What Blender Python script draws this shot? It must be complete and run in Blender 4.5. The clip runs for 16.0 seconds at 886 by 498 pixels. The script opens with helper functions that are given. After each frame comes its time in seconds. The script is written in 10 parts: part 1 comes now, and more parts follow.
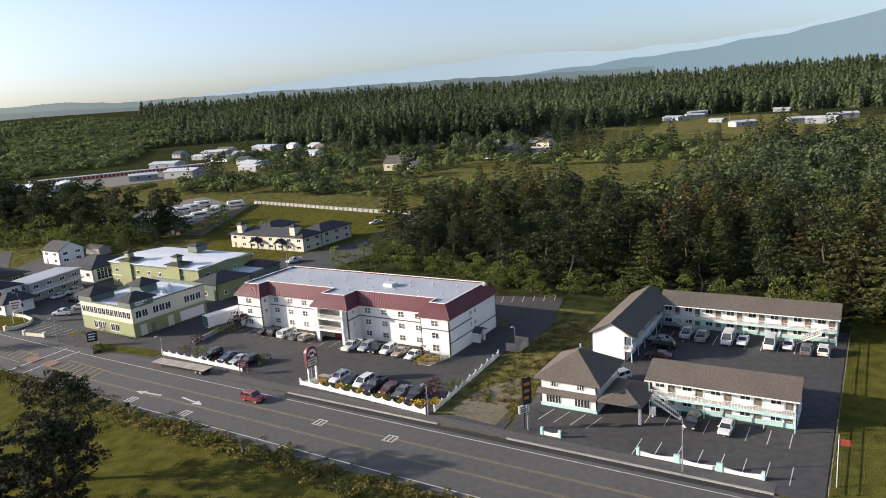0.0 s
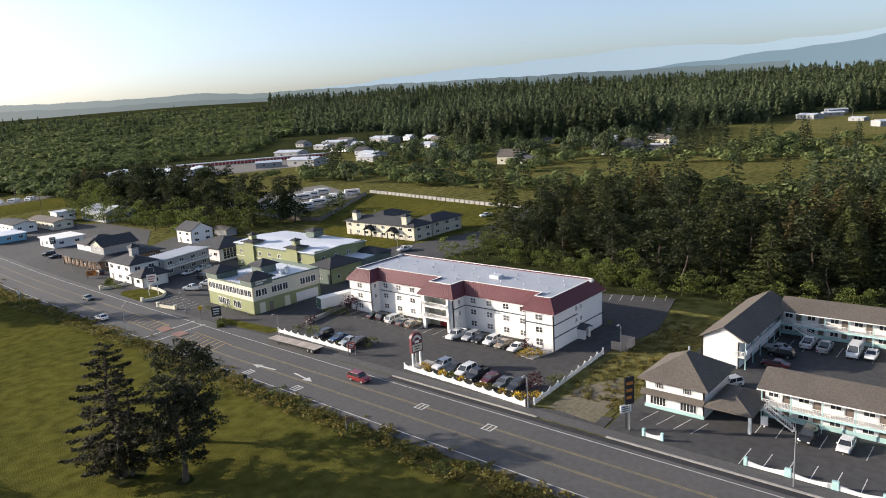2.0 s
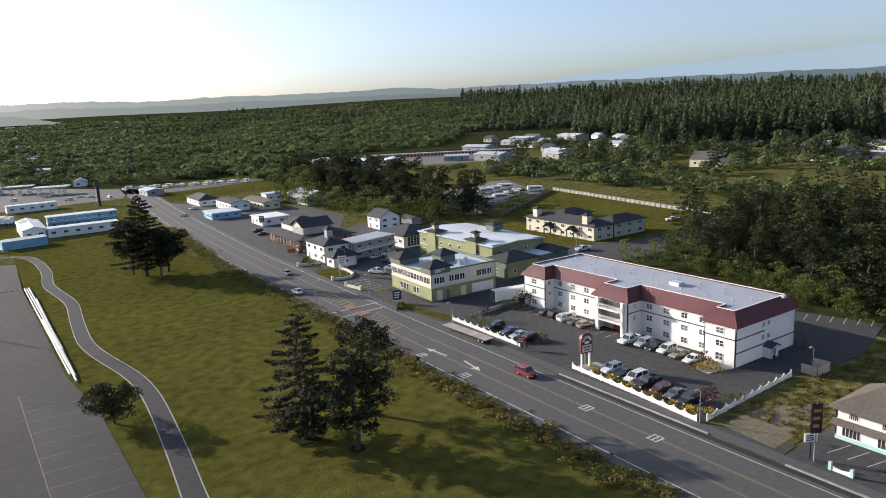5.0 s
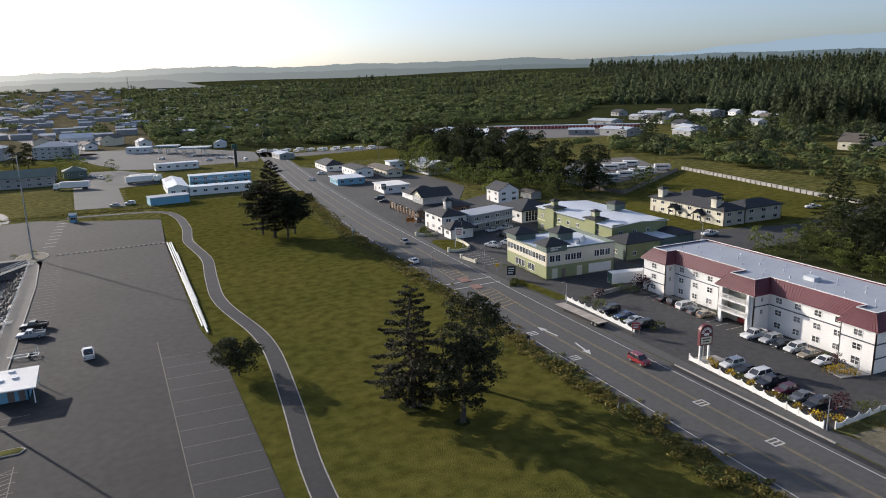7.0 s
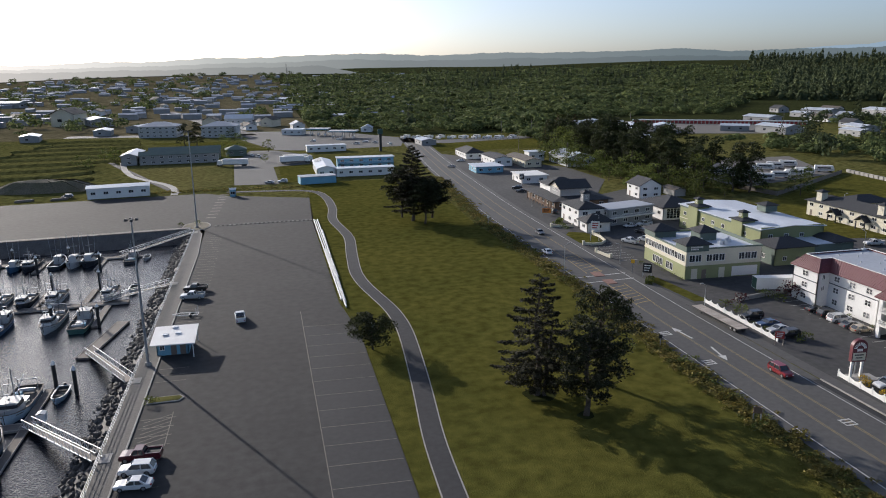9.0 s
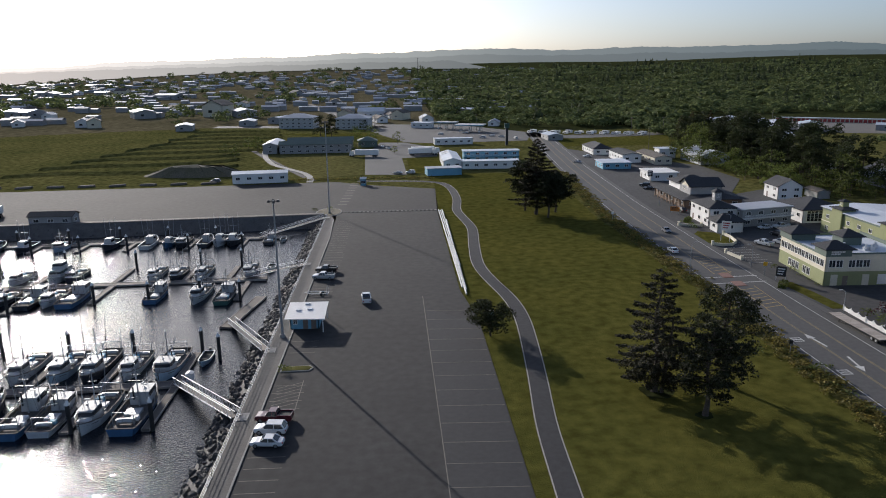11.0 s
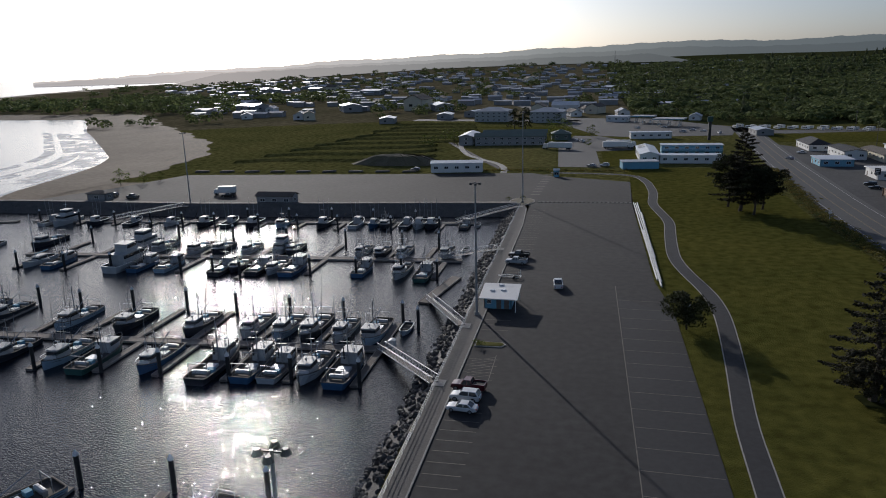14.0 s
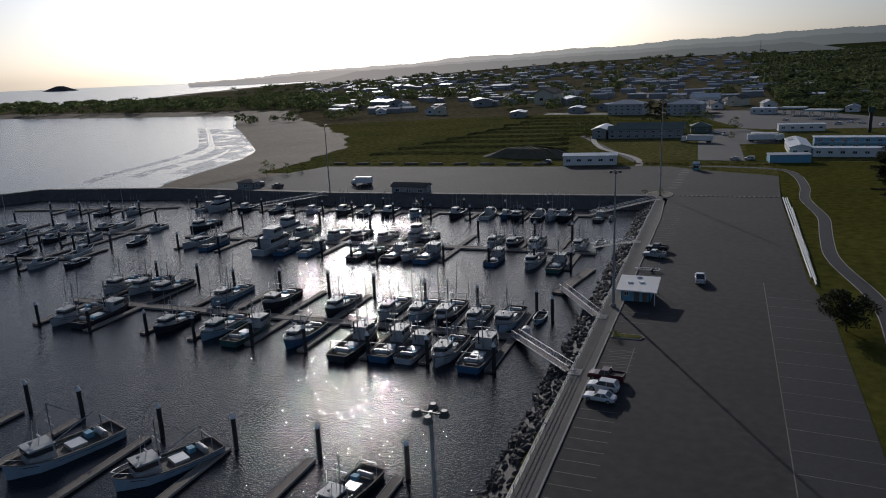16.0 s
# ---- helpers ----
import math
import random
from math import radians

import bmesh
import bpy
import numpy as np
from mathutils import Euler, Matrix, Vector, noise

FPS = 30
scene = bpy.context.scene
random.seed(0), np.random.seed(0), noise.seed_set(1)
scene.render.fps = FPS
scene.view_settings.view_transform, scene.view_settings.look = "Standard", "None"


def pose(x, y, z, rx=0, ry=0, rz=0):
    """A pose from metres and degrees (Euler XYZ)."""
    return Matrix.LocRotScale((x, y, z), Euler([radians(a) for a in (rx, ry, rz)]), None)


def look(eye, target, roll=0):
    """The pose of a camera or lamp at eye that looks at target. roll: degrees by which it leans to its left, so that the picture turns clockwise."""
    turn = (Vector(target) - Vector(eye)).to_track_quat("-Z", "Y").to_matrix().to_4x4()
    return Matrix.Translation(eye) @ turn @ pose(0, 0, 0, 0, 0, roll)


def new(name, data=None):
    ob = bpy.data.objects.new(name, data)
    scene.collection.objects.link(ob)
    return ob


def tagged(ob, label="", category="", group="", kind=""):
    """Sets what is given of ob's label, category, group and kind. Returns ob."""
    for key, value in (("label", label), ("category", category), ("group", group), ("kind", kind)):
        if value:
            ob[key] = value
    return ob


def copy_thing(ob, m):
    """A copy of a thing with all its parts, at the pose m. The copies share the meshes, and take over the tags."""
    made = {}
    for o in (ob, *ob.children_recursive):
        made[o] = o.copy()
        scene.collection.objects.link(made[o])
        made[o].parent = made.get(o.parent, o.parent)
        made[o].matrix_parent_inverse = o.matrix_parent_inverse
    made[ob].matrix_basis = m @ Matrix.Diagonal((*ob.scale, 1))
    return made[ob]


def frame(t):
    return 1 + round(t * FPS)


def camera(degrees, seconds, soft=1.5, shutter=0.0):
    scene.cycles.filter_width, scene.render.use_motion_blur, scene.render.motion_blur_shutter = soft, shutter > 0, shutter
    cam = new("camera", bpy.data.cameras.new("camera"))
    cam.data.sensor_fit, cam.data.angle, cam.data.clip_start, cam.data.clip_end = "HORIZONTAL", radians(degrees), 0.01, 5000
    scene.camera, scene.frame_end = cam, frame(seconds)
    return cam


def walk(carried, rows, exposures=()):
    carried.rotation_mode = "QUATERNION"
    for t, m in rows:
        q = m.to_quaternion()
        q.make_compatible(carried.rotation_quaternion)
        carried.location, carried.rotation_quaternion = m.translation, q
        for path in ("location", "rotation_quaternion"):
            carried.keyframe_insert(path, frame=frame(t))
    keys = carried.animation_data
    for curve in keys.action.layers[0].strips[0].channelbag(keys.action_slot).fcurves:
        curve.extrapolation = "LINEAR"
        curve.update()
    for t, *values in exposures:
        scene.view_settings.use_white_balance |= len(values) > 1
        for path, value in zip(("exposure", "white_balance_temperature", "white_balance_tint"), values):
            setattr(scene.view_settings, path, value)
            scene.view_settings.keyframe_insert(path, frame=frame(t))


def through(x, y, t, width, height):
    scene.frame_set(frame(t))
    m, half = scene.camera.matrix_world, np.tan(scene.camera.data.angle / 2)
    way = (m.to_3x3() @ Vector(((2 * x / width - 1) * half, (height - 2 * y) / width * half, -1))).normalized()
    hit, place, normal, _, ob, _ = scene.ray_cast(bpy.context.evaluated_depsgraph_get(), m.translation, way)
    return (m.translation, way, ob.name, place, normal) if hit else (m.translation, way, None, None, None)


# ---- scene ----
# ---------------------------------------------------------------- camera
cam = camera(63.71, 16.0, soft=1.0)
ROWS = [
    # seconds, x, y, z, tilt, heading, lean
    (0.0, 0.00, 0.00, 49.99, 77.85, -58.00, -4.10), (0.5, -0.07, -0.11, 49.88, 77.83, -55.80, -3.95),
    (1.0, -0.15, -0.29, 49.81, 77.89, -53.53, -3.80), (1.5, -0.26, -0.61, 49.76, 77.95, -51.23, -3.68),
    (2.0, -0.40, -1.04, 49.70, 77.96, -48.92, -3.56), (2.5, -0.54, -1.57, 49.63, 77.98, -46.46, -3.43),
    (3.0, -0.69, -2.06, 49.54, 78.01, -43.98, -3.33), (3.5, -0.83, -2.45, 49.50, 78.07, -41.49, -3.22),
    (4.0, -0.89, -2.67, 49.51, 78.20, -38.97, -3.06), (6.5, 0.00, -2.04, 50.47, 77.64, -27.01, -1.77),
    (7.0, 0.09, -2.04, 50.66, 76.45, -24.49, -1.51), (7.5, 0.12, -2.11, 50.83, 75.85, -22.06, -1.26),
    (8.0, 0.03, -2.38, 50.87, 75.87, -19.53, -1.04), (8.5, -0.16, -2.86, 50.75, 75.86, -16.53, -0.75),
    (9.0, -0.40, -3.45, 50.59, 75.84, -13.44, -0.56), (11.5, -0.98, -7.02, 50.04, 75.54, -0.91, -0.56),
    (12.0, -1.20, -7.71, 49.84, 75.54, 1.74, -0.54), (12.5, -1.48, -8.30, 49.55, 75.52, 4.39, -0.60),
    (13.0, -1.81, -8.83, 49.23, 75.53, 6.87, -0.72), (13.5, -2.20, -9.31, 48.96, 75.50, 9.30, -1.02),
    (14.0, -2.68, -9.72, 48.69, 75.47, 11.87, -1.45), (14.5, -3.23, -10.08, 48.37, 75.44, 14.50, -1.89),
    (15.0, -3.77, -10.38, 47.98, 75.48, 17.18, -2.20), (15.5, -4.26, -10.62, 47.58, 75.47, 19.77, -2.42),
    (16.0, -4.70, -10.82, 47.19, 75.50, 22.18, -2.58),
]
PATH = [(t, pose(x, y, z, tilt, 0, heading) @ pose(0, 0, 0, 0, 0, lean)) for t, x, y, z, tilt, heading, lean in ROWS]
EXPOSURES = [(t, e, k, 12) for t, e, k in ((0.0, 0.82, 6250), (4.0, 0.76, 6100), (7.0, 0.42, 5950), (9.0, 0.22, 5800), (11.5, -0.12, 5700), (12.5, -0.36, 5620), (14.5, -0.92, 5600), (16.0, -1.18, 5600))]
walk(cam, PATH, EXPOSURES)

# ---------------------------------------------------------------- light
SUN_WAY = Vector((-0.476, 0.88, 0)).normalized()
SUN_UP = radians(17)
world = bpy.data.worlds.new("world")
scene.world = world
world.use_nodes = True
wn = world.node_tree.nodes
sky = wn.new("ShaderNodeTexSky")
sky.sky_type = "NISHITA"
sky.sun_disc = False
sky.sun_elevation = SUN_UP
sky.sun_rotation = math.atan2(SUN_WAY.x, SUN_WAY.y)
sky.altitude = 20
sky.air_density = 0.75
sky.dust_density = 1.8
sky.ozone_density = 2.0
wn["Background"].inputs[1].default_value = 0.11
veil = wn.new("ShaderNodeHueSaturation")
veil.inputs["Saturation"].default_value = 0.78
veil.inputs["Value"].default_value = 1.15
world.node_tree.links.new(sky.outputs[0], veil.inputs["Color"])
world.node_tree.links.new(veil.outputs[0], wn["Background"].inputs[0])
sun_data = bpy.data.lights.new("sun", "SUN")
sun_data.energy = 5.0
sun_data.angle = radians(0.6)
sun_data.color = (1.0, 0.87, 0.70)
sun = new("sun", sun_data)
toward = Vector((SUN_WAY.x * math.cos(SUN_UP), SUN_WAY.y * math.cos(SUN_UP), math.sin(SUN_UP)))
sun.matrix_world = look(toward * 300, (0, 0, 0))


# ---------------------------------------------------------------- materials
def mat(name, color, rough=0.8, other=None, scale=1.0, mix=0.5, fine=0.25, bump=0.0, metal=0.0, bump_scale=None, each=0.0, spec=0.5, coat=0.0):
    """A surface with broad stains (to the colour other) and fine grain, at scale per metre, and a tone of its own for each object."""
    m = bpy.data.materials.new(name)
    m.use_nodes = True
    nt = m.node_tree
    n, l = nt.nodes, nt.links
    b = n["Principled BSDF"]
    b.inputs["Roughness"].default_value = rough
    b.inputs["Metallic"].default_value = metal
    b.inputs["Specular IOR Level"].default_value = spec
    b.inputs["Coat Weight"].default_value = coat
    geo = n.new("ShaderNodeNewGeometry")
    big = n.new("ShaderNodeTexNoise")
    big.inputs["Scale"].default_value = scale
    big.inputs["Detail"].default_value = 5
    l.new(geo.outputs["Position"], big.inputs["Vector"])
    ramp = n.new("ShaderNodeValToRGB")
    ramp.color_ramp.elements[0].position, ramp.color_ramp.elements[1].position = 0.5 - 0.5 * mix, 0.5 + 0.5 * mix
    other = other or [c * 0.8 for c in color]
    ramp.color_ramp.elements[0].color, ramp.color_ramp.elements[1].color = (*other, 1), (*color, 1)
    l.new(big.outputs["Fac"], ramp.inputs[0])
    small = n.new("ShaderNodeTexNoise")
    small.inputs["Scale"].default_value = scale * 14
    small.inputs["Detail"].default_value = 3
    l.new(geo.outputs["Position"], small.inputs["Vector"])
    grain = n.new("ShaderNodeMapRange")
    grain.inputs["From Min"].default_value, grain.inputs["From Max"].default_value = 0.3, 0.7
    grain.inputs["To Min"].default_value, grain.inputs["To Max"].default_value = 1 - fine, 1 + fine
    l.new(small.outputs["Fac"], grain.inputs["Value"])
    mul = n.new("ShaderNodeMix")
    mul.data_type, mul.blend_type = "RGBA", "MULTIPLY"
    mul.inputs[0].default_value = 1
    l.new(ramp.outputs[0], mul.inputs[6])
    l.new(grain.outputs[0], mul.inputs[7])
    out = mul.outputs[2]
    if each:
        info = n.new("ShaderNodeObjectInfo")
        tone = n.new("ShaderNodeMapRange")
        tone.inputs["To Min"].default_value, tone.inputs["To Max"].default_value = 1 - each, 1 + each
        l.new(info.outputs["Random"], tone.inputs["Value"])
        mul2 = n.new("ShaderNodeMix")
        mul2.data_type, mul2.blend_type = "RGBA", "MULTIPLY"
        mul2.inputs[0].default_value = 1
        l.new(out, mul2.inputs[6])
        l.new(tone.outputs[0], mul2.inputs[7])
        out = mul2.outputs[2]
    l.new(out, b.inputs["Base Color"])
    if bump:
        bn = n.new("ShaderNodeBump")
        bn.inputs["Strength"].default_value = bump
        bn.inputs["Distance"].default_value = 0.3
        tex = n.new("ShaderNodeTexNoise")
        tex.inputs["Scale"].default_value = bump_scale or scale * 8
        tex.inputs["Detail"].default_value = 4
        l.new(geo.outputs["Position"], tex.inputs["Vector"])
        l.new(tex.outputs["Fac"], bn.inputs["Height"])
        l.new(bn.outputs[0], b.inputs["Normal"])
    return m


def leaf_mat(name, color, other, scale=0.25, vary=0.45, through=0.3, spec=0.25):
    """Foliage: a tone for each leaf clump and each tree, and some light let through."""
    m = mat(name, color, 0.75, other, scale, 0.8, 0.3, each=0.3, spec=spec)
    nt = m.node_tree
    n, l = nt.nodes, nt.links
    b = n["Principled BSDF"]
    geo = n["Geometry"]
    tone = n.new("ShaderNodeMapRange")
    tone.inputs["To Min"].default_value, tone.inputs["To Max"].default_value = 1 - vary, 1 + vary
    l.new(geo.outputs["Random Per Island"], tone.inputs["Value"])
    mul = n.new("ShaderNodeMix")
    mul.data_type, mul.blend_type = "RGBA", "MULTIPLY"
    mul.inputs[0].default_value = 1
    l.new(b.inputs["Base Color"].links[0].from_socket, mul.inputs[6])
    l.new(tone.outputs[0], mul.inputs[7])
    l.new(mul.outputs[2], b.inputs["Base Color"])
    thin = n.new("ShaderNodeBsdfTranslucent")
    l.new(mul.outputs[2], thin.inputs["Color"])
    both = n.new("ShaderNodeMixShader")
    both.inputs[0].default_value = through
    l.new(b.outputs[0], both.inputs[1])
    l.new(thin.outputs[0], both.inputs[2])
    l.new(both.outputs[0], n["Material Output"].inputs["Surface"])
    return m


def water_mat(name, color, rough, s1, s2, strength):
    m = bpy.data.materials.new(name)
    m.use_nodes = True
    n, l = m.node_tree.nodes, m.node_tree.links
    b = n["Principled BSDF"]
    b.inputs["Base Color"].default_value = (*color, 1)
    b.inputs["Roughness"].default_value = rough
    b.inputs["IOR"].default_value = 1.33
    b.inputs["Specular IOR Level"].default_value = 0.4
    geo = n.new("ShaderNodeNewGeometry")
    a = n.new("ShaderNodeTexNoise")
    a.inputs["Scale"].default_value, a.inputs["Detail"].default_value = s1, 4
    c = n.new("ShaderNodeTexNoise")
    c.inputs["Scale"].default_value, c.inputs["Detail"].default_value = s2, 2
    crest = n.new("ShaderNodeMapping")
    crest.inputs["Rotation"].default_value = (0, 0, radians(14))
    crest.inputs["Scale"].default_value = (0.75, 1.3, 1)
    l.new(geo.outputs["Position"], crest.inputs["Vector"])
    l.new(crest.outputs[0], a.inputs["Vector"])
    l.new(crest.outputs[0], c.inputs["Vector"])
    add = n.new("ShaderNodeMath")
    add.operation = "MULTIPLY_ADD"
    add.inputs[1].default_value = 0.4
    l.new(a.outputs["Fac"], add.inputs[0])
    l.new(c.outputs["Fac"], add.inputs[2])
    bn = n.new("ShaderNodeBump")
    bn.inputs["Strength"].default_value, bn.inputs["Distance"].default_value = strength, 0.084
    l.new(add.outputs[0], bn.inputs["Height"])
    l.new(bn.outputs[0], b.inputs["Normal"])
    return m


ASPHALT = mat("asphalt", (0.043, 0.042, 0.041), 0.9, (0.031, 0.030, 0.030), 0.045, 0.6, 0.22, 0.05, bump_scale=6, spec=0.25)
ASPHALT_NEW = mat("fresh_asphalt", (0.040, 0.040, 0.042), 0.8, (0.029, 0.029, 0.031), 0.08, 0.6, 0.15, 0.05, bump_scale=6, spec=0.25)
FORECOURT = mat("forecourt_asphalt", (0.068, 0.067, 0.066), 0.88, (0.047, 0.046, 0.046), 0.05, 0.6, 0.2, 0.05, bump_scale=6, spec=0.3)
HATCH = mat("yellow_hatching_paint", (0.42, 0.29, 0.08), 0.8, (0.26, 0.19, 0.08), 0.7, 0.6, 0.25)
ROAD = mat("road_asphalt", (0.095, 0.092, 0.088), 0.85, (0.075, 0.074, 0.072), 0.08, 0.7, 0.12, 0.05, bump_scale=6, spec=0.35)
CONCRETE = mat("concrete", (0.36, 0.34, 0.31), 0.9, (0.24, 0.23, 0.21), 0.15, 0.7, 0.15, 0.1)
DARK_CONCRETE = mat("weathered_concrete", (0.135, 0.125, 0.11), 0.9, (0.095, 0.088, 0.08), 0.2, 0.7, 0.15, 0.1)
GRASS = mat("mown_grass", (0.106, 0.098, 0.023), 0.95, (0.068, 0.070, 0.017), 0.03, 0.55, 0.3, 0.7, bump_scale=4.5, spec=0.0)
ROUGH_GRASS = mat("rough_grass", (0.135, 0.122, 0.042), 0.95, (0.062, 0.068, 0.022), 0.025, 0.8, 0.5, 0.8, bump_scale=0.8, spec=0.0)
DRY_GRASS = mat("dry_grass", (0.17, 0.145, 0.055), 0.95, (0.08, 0.085, 0.03), 0.03, 0.7, 0.4, 0.8, bump_scale=0.8, spec=0.0)
DIRT = mat("bare_dirt", (0.17, 0.14, 0.10), 0.95, (0.09, 0.085, 0.04), 0.12, 0.6, 0.3, 0.4)
SAND = mat("beach_sand", (0.17, 0.130, 0.085), 0.9, (0.085, 0.068, 0.046), 0.03, 0.8, 0.25, 0.2, spec=0.1)
ROCK = mat("quarry_rock", (0.095, 0.088, 0.08), 0.85, (0.045, 0.042, 0.04), 0.5, 0.7, 0.3, 0.5, each=0.45)
WHITE = mat("white_paint", (0.80, 0.79, 0.76), 0.6, (0.70, 0.68, 0.64), 0.3, 0.6, 0.05)
LINE = mat("road_paint", (0.62, 0.61, 0.58), 0.8, (0.36, 0.355, 0.34), 0.7, 0.6, 0.25)
YELLOW_LINE = mat("yellow_road_paint", (0.26, 0.19, 0.085), 0.8, (0.14, 0.12, 0.08), 0.7, 0.6, 0.25)
FAINT_LINE = mat("worn_road_paint", (0.20, 0.18, 0.145), 0.8, (0.085, 0.08, 0.07), 0.9, 0.6, 0.25)
STUCCO = mat("white_stucco", (0.74, 0.73, 0.71), 0.85, (0.66, 0.65, 0.63), 0.25, 0.6, 0.05, 0.1)
CREAM = mat("cream_stucco", (0.64, 0.60, 0.47), 0.85, (0.54, 0.50, 0.39), 0.25, 0.6, 0.06, 0.1)
GREENWALL = mat("sage_green_siding", (0.27, 0.29, 0.14), 0.8, (0.22, 0.235, 0.11), 0.25, 0.6, 0.06)
TEALWALL = mat("grey_green_siding", (0.13, 0.17, 0.14), 0.8, (0.10, 0.13, 0.11), 0.25, 0.6, 0.06)
AQUA = mat("pale_aqua_paint", (0.42, 0.62, 0.60), 0.7, (0.34, 0.52, 0.50), 0.3, 0.6, 0.06)
BLUEWALL = mat("light_blue_siding", (0.20, 0.42, 0.55), 0.7, (0.15, 0.33, 0.45), 0.3, 0.6, 0.06)
GREYWALL = mat("grey_siding", (0.33, 0.33, 0.32), 0.8, (0.25, 0.25, 0.25), 0.3, 0.6, 0.08)
BROWNWALL = mat("brown_timber_siding", (0.20, 0.13, 0.085), 0.8, (0.13, 0.085, 0.055), 0.4, 0.6, 0.12)
REDROOF = mat("maroon_metal_roofing", (0.115, 0.022, 0.030), 0.5, (0.10, 0.018, 0.024), 0.3, 0.6, 0.06)
GREYROOF = mat("grey_membrane_roof", (0.40, 0.42, 0.46), 0.6, (0.31, 0.33, 0.37), 0.12, 0.7, 0.06)
WHITEROOF = mat("pale_membrane_roof", (0.62, 0.65, 0.70), 0.55, (0.50, 0.53, 0.58), 0.12, 0.7, 0.06)
SHINGLE = mat("brown_asphalt_shingle", (0.115, 0.098, 0.080), 0.9, (0.085, 0.072, 0.060), 0.2, 0.6, 0.18, 0.3, bump_scale=4)
DARKSHINGLE = mat("charcoal_shingle", (0.035, 0.037, 0.042), 0.85, (0.024, 0.026, 0.030), 0.2, 0.6, 0.18, 0.3, bump_scale=4)
METALROOF = mat("pale_metal_roofing", (0.62, 0.64, 0.66), 0.4, (0.48, 0.50, 0.52), 0.2, 0.6, 0.08, metal=0.2)
CURTAIN = mat("curtained_glass", (0.16, 0.16, 0.165), 0.12, (0.05, 0.05, 0.055), 0.9, 0.5, 0.1, spec=0.8, each=0.7)
HOUSEWHITE = mat("weathered_white_paint", (0.50, 0.51, 0.51), 0.6, (0.34, 0.34, 0.33), 0.8, 0.7, 0.1)
GLASS = mat("window_glass", (0.020, 0.024, 0.030), 0.08, (0.05, 0.055, 0.06), 0.4, 0.6, 0.1, spec=0.8, each=0.5)
TRIM = mat("dark_slate_trim", (0.055, 0.065, 0.080), 0.6, None, 0.5, 0.6, 0.08)
DOORBROWN = mat("painted_door", (0.18, 0.14, 0.11), 0.6, None, 0.5, 0.6, 0.08)
WOOD = mat("weathered_wood", (0.19, 0.165, 0.14), 0.85, (0.12, 0.10, 0.085), 0.5, 0.7, 0.25, each=0.25)
PALEWOOD = mat("bleached_planks", (0.42, 0.37, 0.32), 0.85, (0.30, 0.26, 0.22), 0.6, 0.7, 0.2, each=0.2)
PILE = mat("dark_pile", (0.030, 0.028, 0.026), 0.7, (0.018, 0.017, 0.016), 0.6, 0.6, 0.2)
STEEL = mat("galvanised_steel", (0.42, 0.43, 0.44), 0.45, (0.30, 0.31, 0.32), 0.8, 0.6, 0.12, metal=0.6)
DARKSTEEL = mat("dark_metal", (0.04, 0.04, 0.042), 0.5, None, 0.8, 0.6, 0.12, metal=0.3)
ALU = mat("aluminium", (0.60, 0.61, 0.62), 0.4, (0.50, 0.51, 0.52), 0.8, 0.6, 0.1, metal=0.5)
RUBBER = mat("tyre_rubber", (0.018, 0.018, 0.018), 0.8, None, 2, 0.6, 0.15)
CHROME = mat("wheel_metal", (0.45, 0.45, 0.46), 0.35, None, 2, 0.6, 0.1, metal=0.8)
LAMPGLASS = mat("lamp_lens", (0.75, 0.75, 0.72), 0.15, None, 2, 0.6, 0.05)
TAIL = mat("red_lens", (0.35, 0.015, 0.012), 0.2, None, 2, 0.6, 0.05)
BARK = mat("bark", (0.10, 0.078, 0.058), 0.95, (0.055, 0.042, 0.032), 0.8, 0.7, 0.3, 0.6)
RED = mat("red_paint", (0.36, 0.04, 0.035), 0.6, None, 0.5, 0.6, 0.08)
BRICKRED = mat("red_brick_paving", (0.25, 0.14, 0.11), 0.85, (0.18, 0.095, 0.075), 0.8, 0.6, 0.2)
SIGNYELLOW = mat("yellow_sign", (0.75, 0.42, 0.02), 0.5, None, 1, 0.6, 0.04)
SIGNBLACK = mat("black_sign", (0.02, 0.02, 0.022), 0.5, None, 1, 0.6, 0.05)
SIGNGREEN = mat("dark_green_sign", (0.02, 0.07, 0.055), 0.5, None, 1, 0.6, 0.05)
ORANGE = mat("orange_sign", (0.55, 0.20, 0.03), 0.5, None, 1, 0.6, 0.05)
SPRUCE = leaf_mat("spruce_needles", (0.090, 0.098, 0.026), (0.048, 0.058, 0.018))
PINE = leaf_mat("pine_needles", (0.052, 0.062, 0.022), (0.028, 0.036, 0.013))
LAWNPINE = leaf_mat("dark_pine_needles", (0.036, 0.041, 0.016), (0.019, 0.023, 0.010))
LAWNSPRUCE = leaf_mat("dark_spruce_needles", (0.036, 0.034, 0.016), (0.019, 0.020, 0.010))
FARSPRUCE = leaf_mat("far_forest_needles", (0.084, 0.100, 0.050), (0.054, 0.070, 0.036), 0.02, 0.15, 0.35, 0.05)
FORESTFLOOR = mat("forest_floor", (0.046, 0.050, 0.020), 0.95, (0.026, 0.032, 0.013), 0.02, 0.7, 0.4, 0.6, bump_scale=0.4, spec=0.0)
TOWNGROUND = mat("town_ground", (0.16, 0.135, 0.085), 0.95, (0.075, 0.070, 0.036), 0.012, 0.7, 0.4, 0.5, bump_scale=0.4, spec=0.0)
RUSSET = leaf_mat("brownish_spruce_needles", (0.088, 0.072, 0.022), (0.044, 0.040, 0.014))
LEAF = leaf_mat("broad_leaves", (0.125, 0.145, 0.030), (0.070, 0.092, 0.020))
